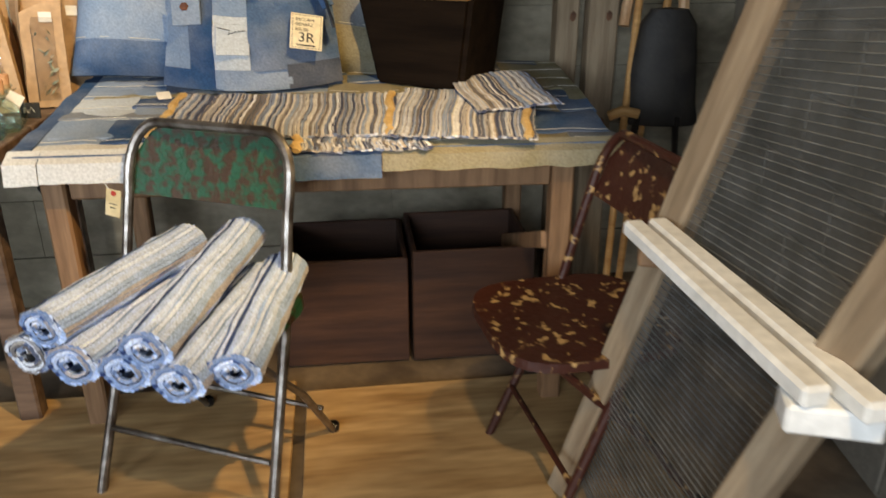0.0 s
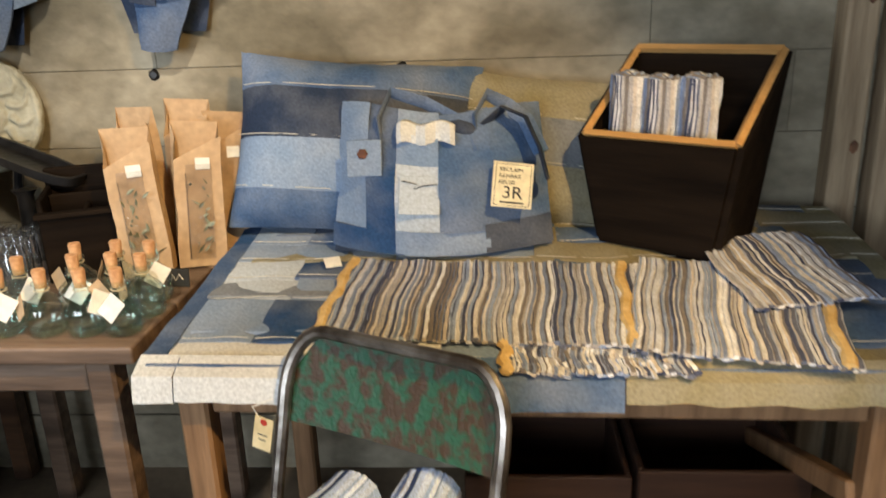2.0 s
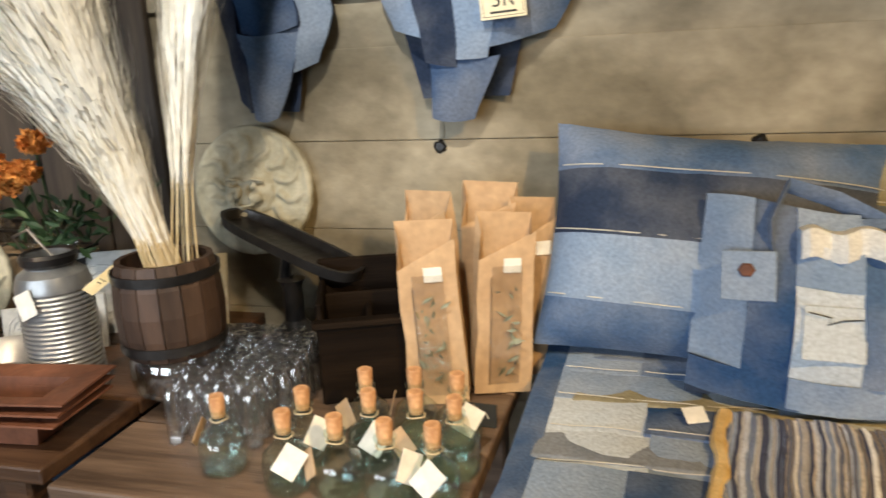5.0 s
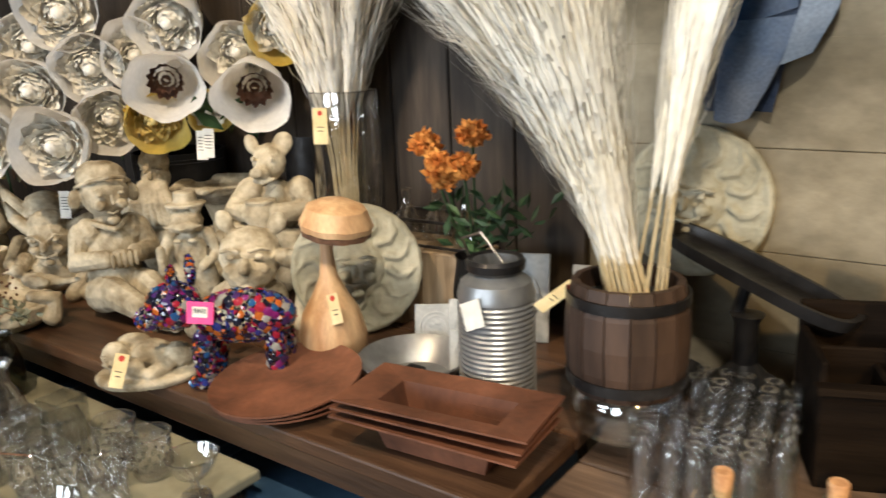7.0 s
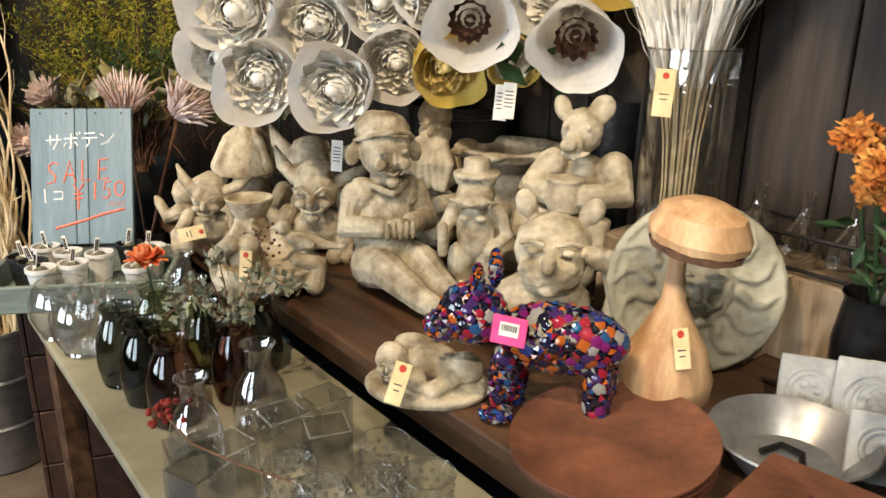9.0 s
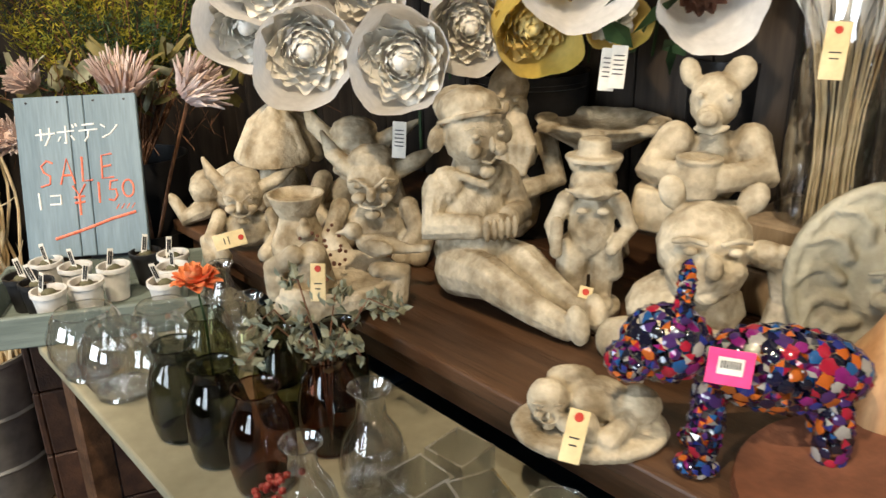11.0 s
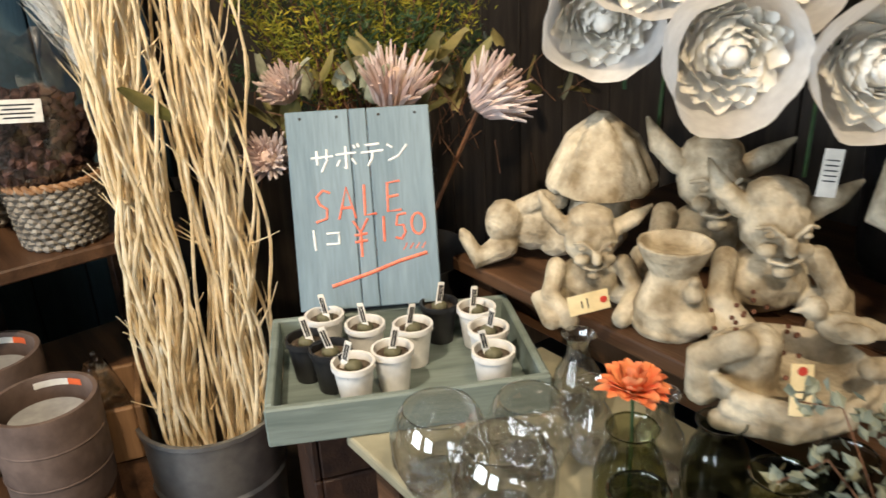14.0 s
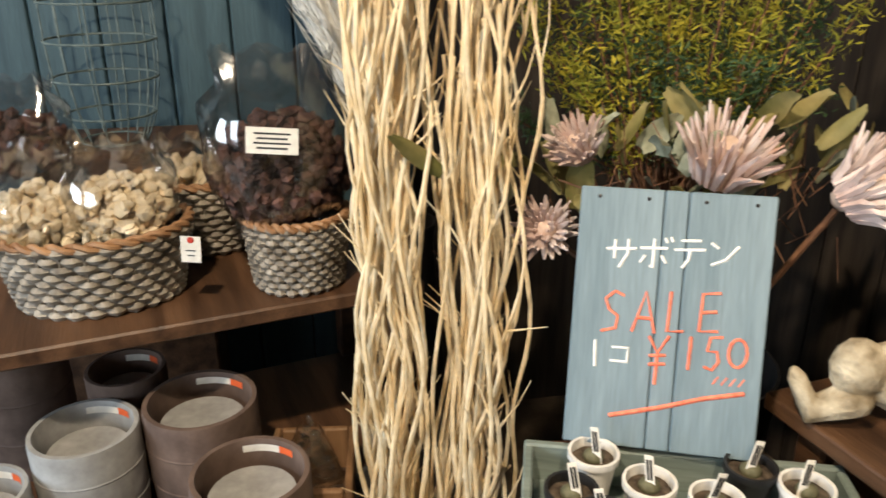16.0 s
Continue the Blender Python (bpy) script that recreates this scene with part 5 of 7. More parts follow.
# ---- garden statues ----
ZT = 0.765
F = 52
sculpt("garden_gnome", pose(-2.975, 1.64, ZT, 0, 0, F + 30) @ Matrix.Diagonal((0.86, 0.86, 0.99, 1)), "cast-stone seated gnome child with folded hands", "statue", [
    ("e", (0, 0.01, 0.10), (0.112, 0.098, 0.115)), ("e", (0, 0.0, 0.19), (0.100, 0.080, 0.100)), ("e", (-0.066, 0, 0.245), 0.052), ("e", (0.066, 0, 0.245), 0.052), ("e", (0, -0.055, 0.105), (0.085, 0.06, 0.07)),
    ("t", [(0, 0, 0.26), (0, 0, 0.30)], 0.05), ("e", (0, -0.005, 0.355), (0.090, 0.086, 0.090), (-12, 0, 0)), ("e", (0, 0.018, 0.395), (0.094, 0.088, 0.060), (-14, 0, 0)), ("e", (-0.01, 0.06, 0.40), (0.07, 0.06, 0.05)),
    ("t", [(-0.086, 0.0, 0.378), (-0.05, -0.062, 0.398), (0, -0.082, 0.404), (0.05, -0.062, 0.398), (0.086, 0.0, 0.378)], 0.007), ("e", (-0.090, 0.005, 0.345), (0.026, 0.014, 0.036), (0, 20, 0)), ("e", (0.090, 0.005, 0.345), (0.026, 0.014, 0.036), (0, -20, 0)),
    ("t", [(-0.055, -0.03, 0.275), (-0.02, -0.066, 0.262), (0.0, -0.074, 0.256), (0.02, -0.066, 0.262), (0.055, -0.03, 0.275)], 0.010),
    ("t", [(-0.092, 0, 0.240), (-0.118, -0.020, 0.170), (-0.045, -0.098, 0.180)], [0.044, 0.042, 0.032]), ("t", [(0.092, 0, 0.240), (0.118, -0.020, 0.170), (0.045, -0.098, 0.185)], [0.044, 0.042, 0.032]), ("e", (0.0, -0.112, 0.178), (0.052, 0.028, 0.034)),
    ("t", [(-0.055, -0.03, 0.07), (-0.040, -0.16, 0.088), (0.010, -0.27, 0.050), (0.045, -0.35, 0.034)], [0.070, 0.056, 0.040, 0.032]), ("t", [(0.055, -0.03, 0.07), (0.065, -0.15, 0.092), (0.090, -0.26, 0.056), (0.110, -0.33, 0.040)], [0.070, 0.056, 0.040, 0.032]),
    ("e", (0.055, -0.375, 0.046), (0.030, 0.032, 0.048), (-20, 0, 10)), ("e", (0.120, -0.350, 0.050), (0.030, 0.032, 0.048), (-20, 0, 10))]
    + [("e", (0.018 * k, -0.140, 0.180), (0.0095, 0.012, 0.030)) for k in (-2, -1, 0, 1, 2)] + face((0, -0.012, 0.345), 0.082, 0.65, 0.0, 0.5))
sculpt("frog_statue", pose(-2.785, 1.755, ZT, 0, 0, F - 5), "cast-stone frog gentleman in a hat holding a glass", "statue", [("l", [(0, 0), (0.065, 0), (0.068, 0.02), (0, 0.03)]), ("t", [(-0.025, 0, 0.03), (-0.026, 0, 0.13)], [0.026, 0.03]), ("t", [(0.025, 0, 0.03), (0.026, 0, 0.13)], [0.026, 0.03]), ("e", (-0.028, -0.03, 0.03), (0.024, 0.04, 0.016)), ("e", (0.03, -0.03, 0.03), (0.024, 0.04, 0.016)), ("e", (0, 0, 0.18), (0.055, 0.045, 0.085)), ("t", [(-0.04, 0.0, 0.13), (-0.045, 0.0, 0.09)], 0.028), ("t", [(0.04, 0.0, 0.13), (0.045, 0, 0.09)], 0.028), ("e", (0, -0.012, 0.275), (0.055, 0.055, 0.042)), ("e", (0, -0.045, 0.265), (0.052, 0.03, 0.022)), ("e", (-0.033, -0.02, 0.31), 0.018), ("e", (0.033, -0.02, 0.31), 0.018), ("l", [(0, 0.315), (0.055, 0.315), (0.055, 0.323), (0.032, 0.326), (0.03, 0.355), (0, 0.358)]), ("t", [(-0.05, 0, 0.235), (-0.075, -0.01, 0.18), (-0.065, -0.05, 0.16)], [0.022, 0.02, 0.016]), ("t", [(0.05, 0, 0.235), (0.075, 0, 0.18), (0.04, -0.045, 0.15)], [0.022, 0.02, 0.016]), ("t", [(-0.065, -0.058, 0.145), (-0.065, -0.058, 0.205)], 0.015), ("e", (-0.02, -0.045, 0.225), (0.016, 0.008, 0.009)), ("e", (0.02, -0.045, 0.225), (0.016, 0.008, 0.009)), ("t", [(-0.05, -0.05, 0.268), (0, -0.072, 0.262), (0.05, -0.05, 0.268)], 0.005)])
sculpt("troll_statue", pose(-2.585, 1.80, ZT, 0, 0, F - 4), "cast-stone smiling troll with a cheek on its fist", "statue", [("e", (-0.02, 0.02, 0.07), (0.13, 0.09, 0.085)), ("e", (0.0, 0, 0.20), (0.10, 0.085, 0.095)), ("e", (0.0, -0.03, 0.165), (0.085, 0.08, 0.06)), ("e", (-0.06, 0.01, 0.29), (0.028, 0.018, 0.04), (0, -20, 0)), ("e", (0.075, 0.01, 0.28), (0.03, 0.018, 0.04), (0, 30, 0)), ("t", [(0.13, -0.03, 0.02), (0.15, -0.02, 0.11), (0.125, -0.03, 0.185), (0.09, -0.04, 0.20)], [0.042, 0.04, 0.035, 0.03]), ("t", [(-0.14, -0.05, 0.03), (-0.10, -0.09, 0.06), (0.02, -0.10, 0.045)], [0.05, 0.045, 0.04])] + [("e", (0.10 + 0.016 * k, -0.055, 0.21), (0.010, 0.014, 0.018)) for k in range(4)] + face((0, 0.0, 0.20), 0.092, 1.35))
sculpt("pig_statue", pose(-2.715, 1.945, ZT, 0, 0, F - 10) @ Matrix.Scale(1.10, 4), "cast-stone pig holding a pot above a stone sign", "statue", [("b", (0.20, 0.05, 0.08), pose(-0.02, -0.02, 0.17, 0, 8, 0)), ("e", (0, 0.03, 0.09), (0.08, 0.06, 0.10)), ("e", (0.02, 0.03, 0.25), (0.07, 0.055, 0.09)), ("e", (0.01, 0.0, 0.375), (0.052, 0.055, 0.06)), ("e", (0.0, -0.05, 0.355), (0.028, 0.03, 0.024)), ("e", (-0.005, -0.077, 0.358), (0.021, 0.009, 0.018)), ("e", (-0.034, 0.01, 0.420), (0.022, 0.014, 0.036), (0, -20, 0)), ("e", (0.046, 0.01, 0.420), (0.032, 0.016, 0.040), (0, 30, 0)), ("l", [(0, 0.215), (0.034, 0.215), (0.042, 0.25), (0.036, 0.275), (0.042, 0.285), (0.03, 0.288), (0, 0.27)], pose(-0.01, -0.05, 0)), ("t", [(-0.05, 0.02, 0.30), (-0.085, -0.01, 0.25), (-0.04, -0.05, 0.25)], [0.042, 0.040, 0.030]), ("t", [(0.08, 0.02, 0.30), (0.10, -0.01, 0.25), (0.03, -0.055, 0.25)], [0.042, 0.040, 0.030]), ("t", [(-0.02, -0.05, 0.335), (0.005, -0.062, 0.330), (0.03, -0.045, 0.338)], 0.006), ("e", (-0.018, -0.045, 0.39), 0.008), ("e", (0.03, -0.045, 0.39), 0.008)])
sculpt("bearded_gnome", pose(-3.15, 1.86, ZT, 0, 0, F - 6), "cast-stone bearded gnome in a curled hat", "statue", [("e", (0, 0, 0.10), (0.10, 0.08, 0.11)), ("e", (0, 0, 0.24), (0.09, 0.07, 0.08)), ("e", (0, 0, 0.345), (0.058, 0.055, 0.06)), ("t", [(0, 0.0, 0.39), (0.01, 0.01, 0.43), (0.04, 0.0, 0.45), (0.07, -0.01, 0.435)], [0.06, 0.045, 0.028, 0.018])] + [("t", [(0.012 * k, -0.05, 0.325), (0.02 * k, -0.075, 0.27), (0.014 * k + 0.01 * math.sin(k), -0.07, 0.20)], [0.016, 0.017, 0.010]) for k in (-3, -2, -1, 0, 1, 2, 3)] + [("t", [(-0.09, 0, 0.27), (-0.12, -0.04, 0.18), (-0.04, -0.09, 0.16)], 0.032), ("t", [(0.09, 0, 0.27), (0.12, -0.04, 0.18), (0.04, -0.09, 0.16)], 0.032)] + face((0, 0, 0.355), 0.055, 1.1))
sculpt("bird_bath", pose(-2.99, 1.97, ZT, 0, 0, F), "cast-stone leaf bird bath on a carved stem", "statue", [("l", [(0, 0), (0.085, 0), (0.08, 0.03), (0.045, 0.07), (0.04, 0.2), (0.06, 0.26), (0.13, 0.30), (0.15, 0.325), (0.14, 0.33), (0.10, 0.305), (0, 0.295)])] + [("e", (0.135 * math.cos(a), 0.135 * math.sin(a), 0.318), (0.035, 0.035, 0.016)) for a in np.linspace(0, 5.4, 7)] + [("e", (0.045 * math.cos(a), 0.045 * math.sin(a), 0.13 + 0.03 * math.sin(a * 3)), 0.03) for a in np.linspace(0, 5.4, 7)])


def goblin(m, k, label, ears=1.0):
    s = 0.075 * k
    return sculpt("goblin_statue", m @ Matrix.Diagonal((1, 1, 1, 1)), label, "statue", [("e", (0, 0.02, 0.07 * k), (0.095 * k, 0.07 * k, 0.075 * k)), ("e", (0, 0, 0.185 * k), (0.075 * k, 0.068 * k, 0.075 * k)), ("e", (0, 0.01, 0.235 * k), (0.066 * k, 0.06 * k, 0.04 * k)), ("t", [(-0.06 * k, 0.01, 0.215 * k), (-0.095 * k, 0.02, 0.25 * k), (-0.115 * k, 0.03, 0.295 * k * ears)], [0.026 * k, 0.024 * k, 0.006]), ("t", [(0.06 * k, 0.01, 0.205 * k), (0.105 * k, 0.02, 0.225 * k), (0.15 * k, 0.03, 0.25 * k)], [0.026 * k, 0.024 * k, 0.006]), ("t", [(-0.08 * k, 0, 0.12 * k), (-0.10 * k, -0.05 * k, 0.07 * k), (-0.06 * k, -0.09 * k, 0.02 * k)], 0.028 * k), ("t", [(0.08 * k, 0, 0.12 * k), (0.10 * k, -0.05 * k, 0.07 * k), (0.06 * k, -0.09 * k, 0.02 * k)], 0.028 * k), ("t", [(0.07 * k, 0.0, 0.04 * k), (0.12 * k, -0.03 * k, 0.05 * k), (0.10 * k, -0.08 * k, 0.02 * k)], 0.03 * k), ("t", [(-0.07 * k, 0.0, 0.04 * k), (-0.12 * k, -0.03 * k, 0.05 * k), (-0.10 * k, -0.08 * k, 0.02 * k)], 0.03 * k)] + face((0, 0, 0.175 * k), s, 1.25, 0.16))


goblin(pose(-3.255, 1.585, ZT, 0, 0, F + 6), 1.02, "cast-stone frowning goblin crouching with wide ears")
goblin(pose(-3.44, 1.64, ZT, 0, 0, F + 6), 1.12, "cast-stone pointed-ear goblin crouching at the back")
gb = goblin(pose(-3.435, 1.365, ZT, 0, 0, F + 10), 0.80, "cast-stone thin-faced goblin sitting hunched, with a tag")
sculpt("hooded_figure", pose(-3.60, 1.52, ZT, 0, 0, F), "cast-stone figure under a big leaf-shaped hood", "statue", [("e", (0, 0, 0.10), (0.085, 0.07, 0.11)), ("l", [(0, 0.34), (0.03, 0.30), (0.075, 0.25), (0.105, 0.19), (0.09, 0.19), (0, 0.22)], pose(0, 0, 0, 8, 0, 0))] + [("t", [(0.01 * math.cos(a), 0.01 * math.sin(a), 0.325), (0.06 * math.cos(a), 0.06 * math.sin(a), 0.275), (0.098 * math.cos(a), 0.098 * math.sin(a), 0.19)], [0.013, 0.026, 0.030]) for a in np.linspace(0, 5.6, 9)])
sculpt("tumbling_figure", pose(-3.68, 1.37, ZT, 0, 0, F + 8) @ Matrix.Scale(0.85, 4), "cast-stone figure rolling on its back with raised feet", "statue", [("e", (0.06, 0.02, 0.10), (0.10, 0.07, 0.085)), ("e", (-0.02, -0.01, 0.12), (0.06, 0.055, 0.075)), ("t", [(-0.02, -0.02, 0.06), (-0.09, -0.03, 0.03), (-0.12, -0.02, 0.085)], [0.045, 0.036, 0.022]), ("e", (-0.12, -0.02, 0.085), (0.018, 0.02, 0.034), (0, -25, 0)), ("t", [(0.02, 0, 0.15), (0.08, -0.02, 0.185), (0.12, -0.01, 0.175)], [0.03, 0.028, 0.03]), ("e", (0.12, 0.0, 0.07), (0.07, 0.05, 0.065))])
sculpt("boot_planter", pose(-3.315, 1.435, ZT, 0, 0, F + 10), "cast-stone boot planter with a small bird on top", "statue", [("l", [(0, 0), (0.065, 0), (0.07, 0.012), (0.066, 0.02), (0.068, 0.05), (0.05, 0.09), (0.042, 0.115), (0.06, 0.15), (0.068, 0.17), (0.060, 0.172), (0.045, 0.15), (0, 0.145)]), ("e", (0.02, -0.045, 0.035), (0.06, 0.045, 0.035)), ("e", (0.02, -0.055, 0.095), (0.024, 0.026, 0.022)), ("e", (0.02, -0.06, 0.118), 0.013)])
hd = sculpt("hand_planter", pose(-3.075, 1.41, ZT, 0, 0, F), "cast-stone cupped hands planter with dried berries", "statue", [("l", [(0, 0.0), (0.07, 0.0), (0.115, 0.03), (0.128, 0.07), (0.118, 0.075), (0.09, 0.045), (0, 0.035)])] + [("t", [(-0.11 + 0.012 * k, -0.085 - 0.004 * k, 0.02 + 0.02 * k), (-0.02 + 0.01 * k, -0.122, 0.025 + 0.012 * k), (0.06, -0.105, 0.04 + 0.01 * k)], [0.019, 0.018, 0.014]) for k in range(3)] + [("t", [(0.125, -0.04, 0.03), (0.135, -0.03, 0.085), (0.09, -0.06, 0.10)], [0.03, 0.028, 0.02]), ("t", [(-0.125, -0.02, 0.03), (-0.13, -0.02, 0.085), (-0.08, -0.05, 0.125)], [0.032, 0.03, 0.026]), ("t", [(-0.06, 0.0, 0.05), (-0.05, -0.02, 0.11)], [0.06, 0.04])])
sculpt("stone_bird", pose(-3.05, 1.475, ZT + 0.075, 0, 0, F), "small cast-stone bird perched on the cupped hands", "statue", [("e", (0, 0, 0.035), (0.052, 0.032, 0.030), (0, 12, 0)), ("e", (-0.045, -0.004, 0.068), 0.024), ("t", [(-0.062, -0.01, 0.068), (-0.080, -0.014, 0.066)], [0.008, 0.003]), ("t", [(0.03, 0, 0.035), (0.07, 0.0, 0.028), (0.11, 0.0, 0.030)], [0.022, 0.013, 0.009]), ("e", (0.01, -0.026, 0.04), (0.04, 0.010, 0.02), (0, 12, 0))], voxel=0.0035, smooth=2)
sculpt("sleeping_baby", pose(-2.505, 1.495, ZT, 0, 0, F), "cast-stone baby asleep on a flat stone base", "statue", [("l", [(0, 0), (0.10, 0), (0.105, 0.012), (0.098, 0.020), (0, 0.022)], pose(0, 0, 0) @ Matrix.Diagonal((1.15, 0.85, 1, 1))), ("e", (-0.065, -0.01, 0.062), (0.038, 0.036, 0.04)), ("e", (0.01, 0.005, 0.055), (0.06, 0.045, 0.042)), ("e", (0.07, 0.0, 0.05), (0.042, 0.04, 0.036)), ("t", [(-0.04, -0.04, 0.04), (-0.005, -0.06, 0.035)], 0.017), ("t", [(0.05, -0.03, 0.04), (0.02, -0.065, 0.03)], 0.02), ("e", (-0.015, -0.055, 0.048), 0.026), ("e", (-0.03, 0.02, 0.085), (0.045, 0.02, 0.022))] + face((-0.065, -0.015, 0.062), 0.036, 0.8))
for m, w in ((pose(-2.450, 1.415, ZT + 0.055, -25, 15, F), 0.026), (pose(-3.0, 1.335, ZT + 0.085, -15, 0, F), 0.026), (pose(-3.355, 1.300, ZT + 0.065, -12, 78, F), 0.034), (pose(-2.725, 1.685, ZT + 0.05, -20, 15, F), 0.022)):
    t = thing("price_tag", m, "yellow card price tag tied to a statue", "tag", "statue tags")
    price_tag(t, pose(0, 0, 0), w, 0.065)
t = thing("dried_berries", pose(-3.12, 1.40, ZT + 0.06), "small orange dried berries lying in the stone hands", "berries", kind="stuff")
bm = B()
random.seed(2)
for i in range(40):
    ell(bm, (random.gauss(0, 0.03), random.gauss(-0.01, 0.025), random.uniform(0.0, 0.06)), 0.004, (0, 0, 0), 1)
part("berry", bm, RUST, t)

# the glossy patchwork bull
POP = islands("glossy_mosaic", [(0.30, 0.012, 0.03), (0.02, 0.03, 0.18), (0.008, 0.008, 0.016), (0.30, 0.28, 0.26), (0.008, 0.008, 0.02), (0.015, 0.07, 0.20), (0.18, 0.012, 0.12), (0.008, 0.008, 0.03), (0.05, 0.02, 0.10), (0.42, 0.10, 0.015)], 0.06, 60, 0.03)
POP.node_tree.nodes["Principled BSDF"].inputs["Specular IOR Level"].default_value = 0.8
random.seed(31)
bl = bmesh.new()


def chips(bm, c, r, n, rot=None):
    """Cover an ellipsoid with small loose glossy chips."""
    rot = rot or Matrix()
    for i in range(n):
        z = 1 - 2 * (i + 0.5) / n
        a = i * 2.399963
        d = Vector((math.sqrt(1 - z * z) * math.cos(a), math.sqrt(1 - z * z) * math.sin(a), z))
        p = Vector(c) + rot @ Vector((d.x * r[0], d.y * r[1], d.z * r[2]))
        nr = (rot @ Vector((d.x / r[0], d.y / r[1], d.z / r[2]))).normalized()
        u = nr.orthogonal().normalized()
        w = nr.cross(u)
        s = 2.5 * math.sqrt(r[0] * r[2] / n) * random.uniform(0.7, 1.1)
        t0 = random.uniform(0, 6.28)
        k = random.choice((4, 5, 6))
        ring = [p + s * (0.7 + 0.3 * random.random()) * (math.cos(t0 + 6.283 * j / k) * u + math.sin(t0 + 6.283 * j / k) * w) - nr * 0.002 for j in range(k)]
        v = [bm.verts.new(q) for q in ring]
        top = bm.verts.new(p + nr * 0.002)
        for j in range(k):
            bm.faces.new((v[j], v[(j + 1) % k], top))


chips(bl, (0.06, 0, 0.155), (0.115, 0.055, 0.062), 260)
chips(bl, (-0.09, -0.01, 0.185), (0.062, 0.048, 0.056), 130)
chips(bl, (-0.135, -0.03, 0.165), (0.036, 0.034, 0.03), 60)
for x, y in ((-0.03, -0.03), (-0.02, 0.035), (0.13, -0.03), (0.135, 0.035)):
    chips(bl, (x, y, 0.075), (0.025, 0.024, 0.068), 70)
    chips(bl, (x - 0.008, y - 0.008, 0.016), (0.030, 0.026, 0.016), 36)
for x, y in ((-0.075, -0.04), (-0.065, 0.045)):
    chips(bl, (x, y, 0.25), (0.013, 0.012, 0.036), 34)
ob = new("bull_figurine", mesh_of("bull_figurine", bl, POP))
ob.matrix_basis = pose(-2.365, 1.585, ZT, 0, 0, F - 8) @ Matrix.Scale(0.88, 4)
tagged(ob, "glossy multicoloured patchwork bull figurine standing on the table", "figurine")
t = thing("pink_tag", pose(-2.365, 1.585, ZT, 0, 0, F - 8) @ pose(-0.013, -0.058, 0.163, -10, 5, 0), "bright pink price tag on the figurine", "tag")
bm = B()
box(bm, 0.05, 0.002, 0.042, None, 0.0006)
c = part("card", bm, PINK, t)
bm = B()
box(bm, 0.028, 0.001, 0.02, None, 0)
part("sticker", bm, CARD, c, m=pose(0, -0.0018, 0.002))
for i in range(7):
    bm = B()
    box(bm, 0.0016, 0.001, 0.009, None, 0)
    part("bar", bm, INK, c, m=pose(-0.010 + 0.0033 * i, -0.0026, 0.004))


# ---- wrapped flowers above the statues ----
PETAL_WHITE = mat("white_paper_petal", (0.88, 0.84, 0.75), (0.94, 0.92, 0.86), 20, 0.8, 0.1)
PETAL_YELLOW = mat("yellow_paper_petal", (0.70, 0.50, 0.12), (0.84, 0.70, 0.34), 20, 0.8, 0.15)
WRAP = mat("white_tissue_wrap", (0.84, 0.82, 0.80), (0.92, 0.91, 0.89), 9, 0.75, 0.25)
WRAP_YELLOW = mat("yellow_tissue_wrap", (0.72, 0.52, 0.10), (0.80, 0.64, 0.22), 9, 0.75, 0.3)
for tissue in (WRAP, WRAP_YELLOW):
    nt = tissue.node_tree
    thin = nt.nodes.new("ShaderNodeBsdfTranslucent")
    thin.inputs[0].default_value = (0.92, 0.90, 0.87, 1) if tissue is WRAP else (0.86, 0.66, 0.25, 1)
    blend = nt.nodes.new("ShaderNodeMixShader")
    blend.inputs[0].default_value = 0.4
    nt.links.new(nt.nodes["Principled BSDF"].outputs[0], blend.inputs[1])
    nt.links.new(thin.outputs[0], blend.inputs[2])
    nt.links.new(blend.outputs[0], nt.nodes["Material Output"].inputs[0])
POD = mat("brown_seed_pod", (0.060, 0.025, 0.015), (0.15, 0.065, 0.04), 22, 0.7, 0.4)


def petal(bm, m, w, l, curl):
    g = []
    for i in range(5):
        u = -1 + i / 2
        col = []
        for j in range(5):
            v = j / 4
            ww = w * math.sin(math.pi * min(0.97, 0.18 + 0.72 * v)) ** 0.8
            col.append(bm.verts.new(m @ Vector((u * ww, -curl * l * (v * v) + 0.30 * w * u * u, l * v - 0.08 * l * u * u * v + 0.03 * l * math.sin(5 * u + 3)))))
        g.append(col)
    for a, b in zip(g, g[1:]):
        for j in range(4):
            bm.faces.new((a[j], b[j], b[j + 1], a[j + 1]))


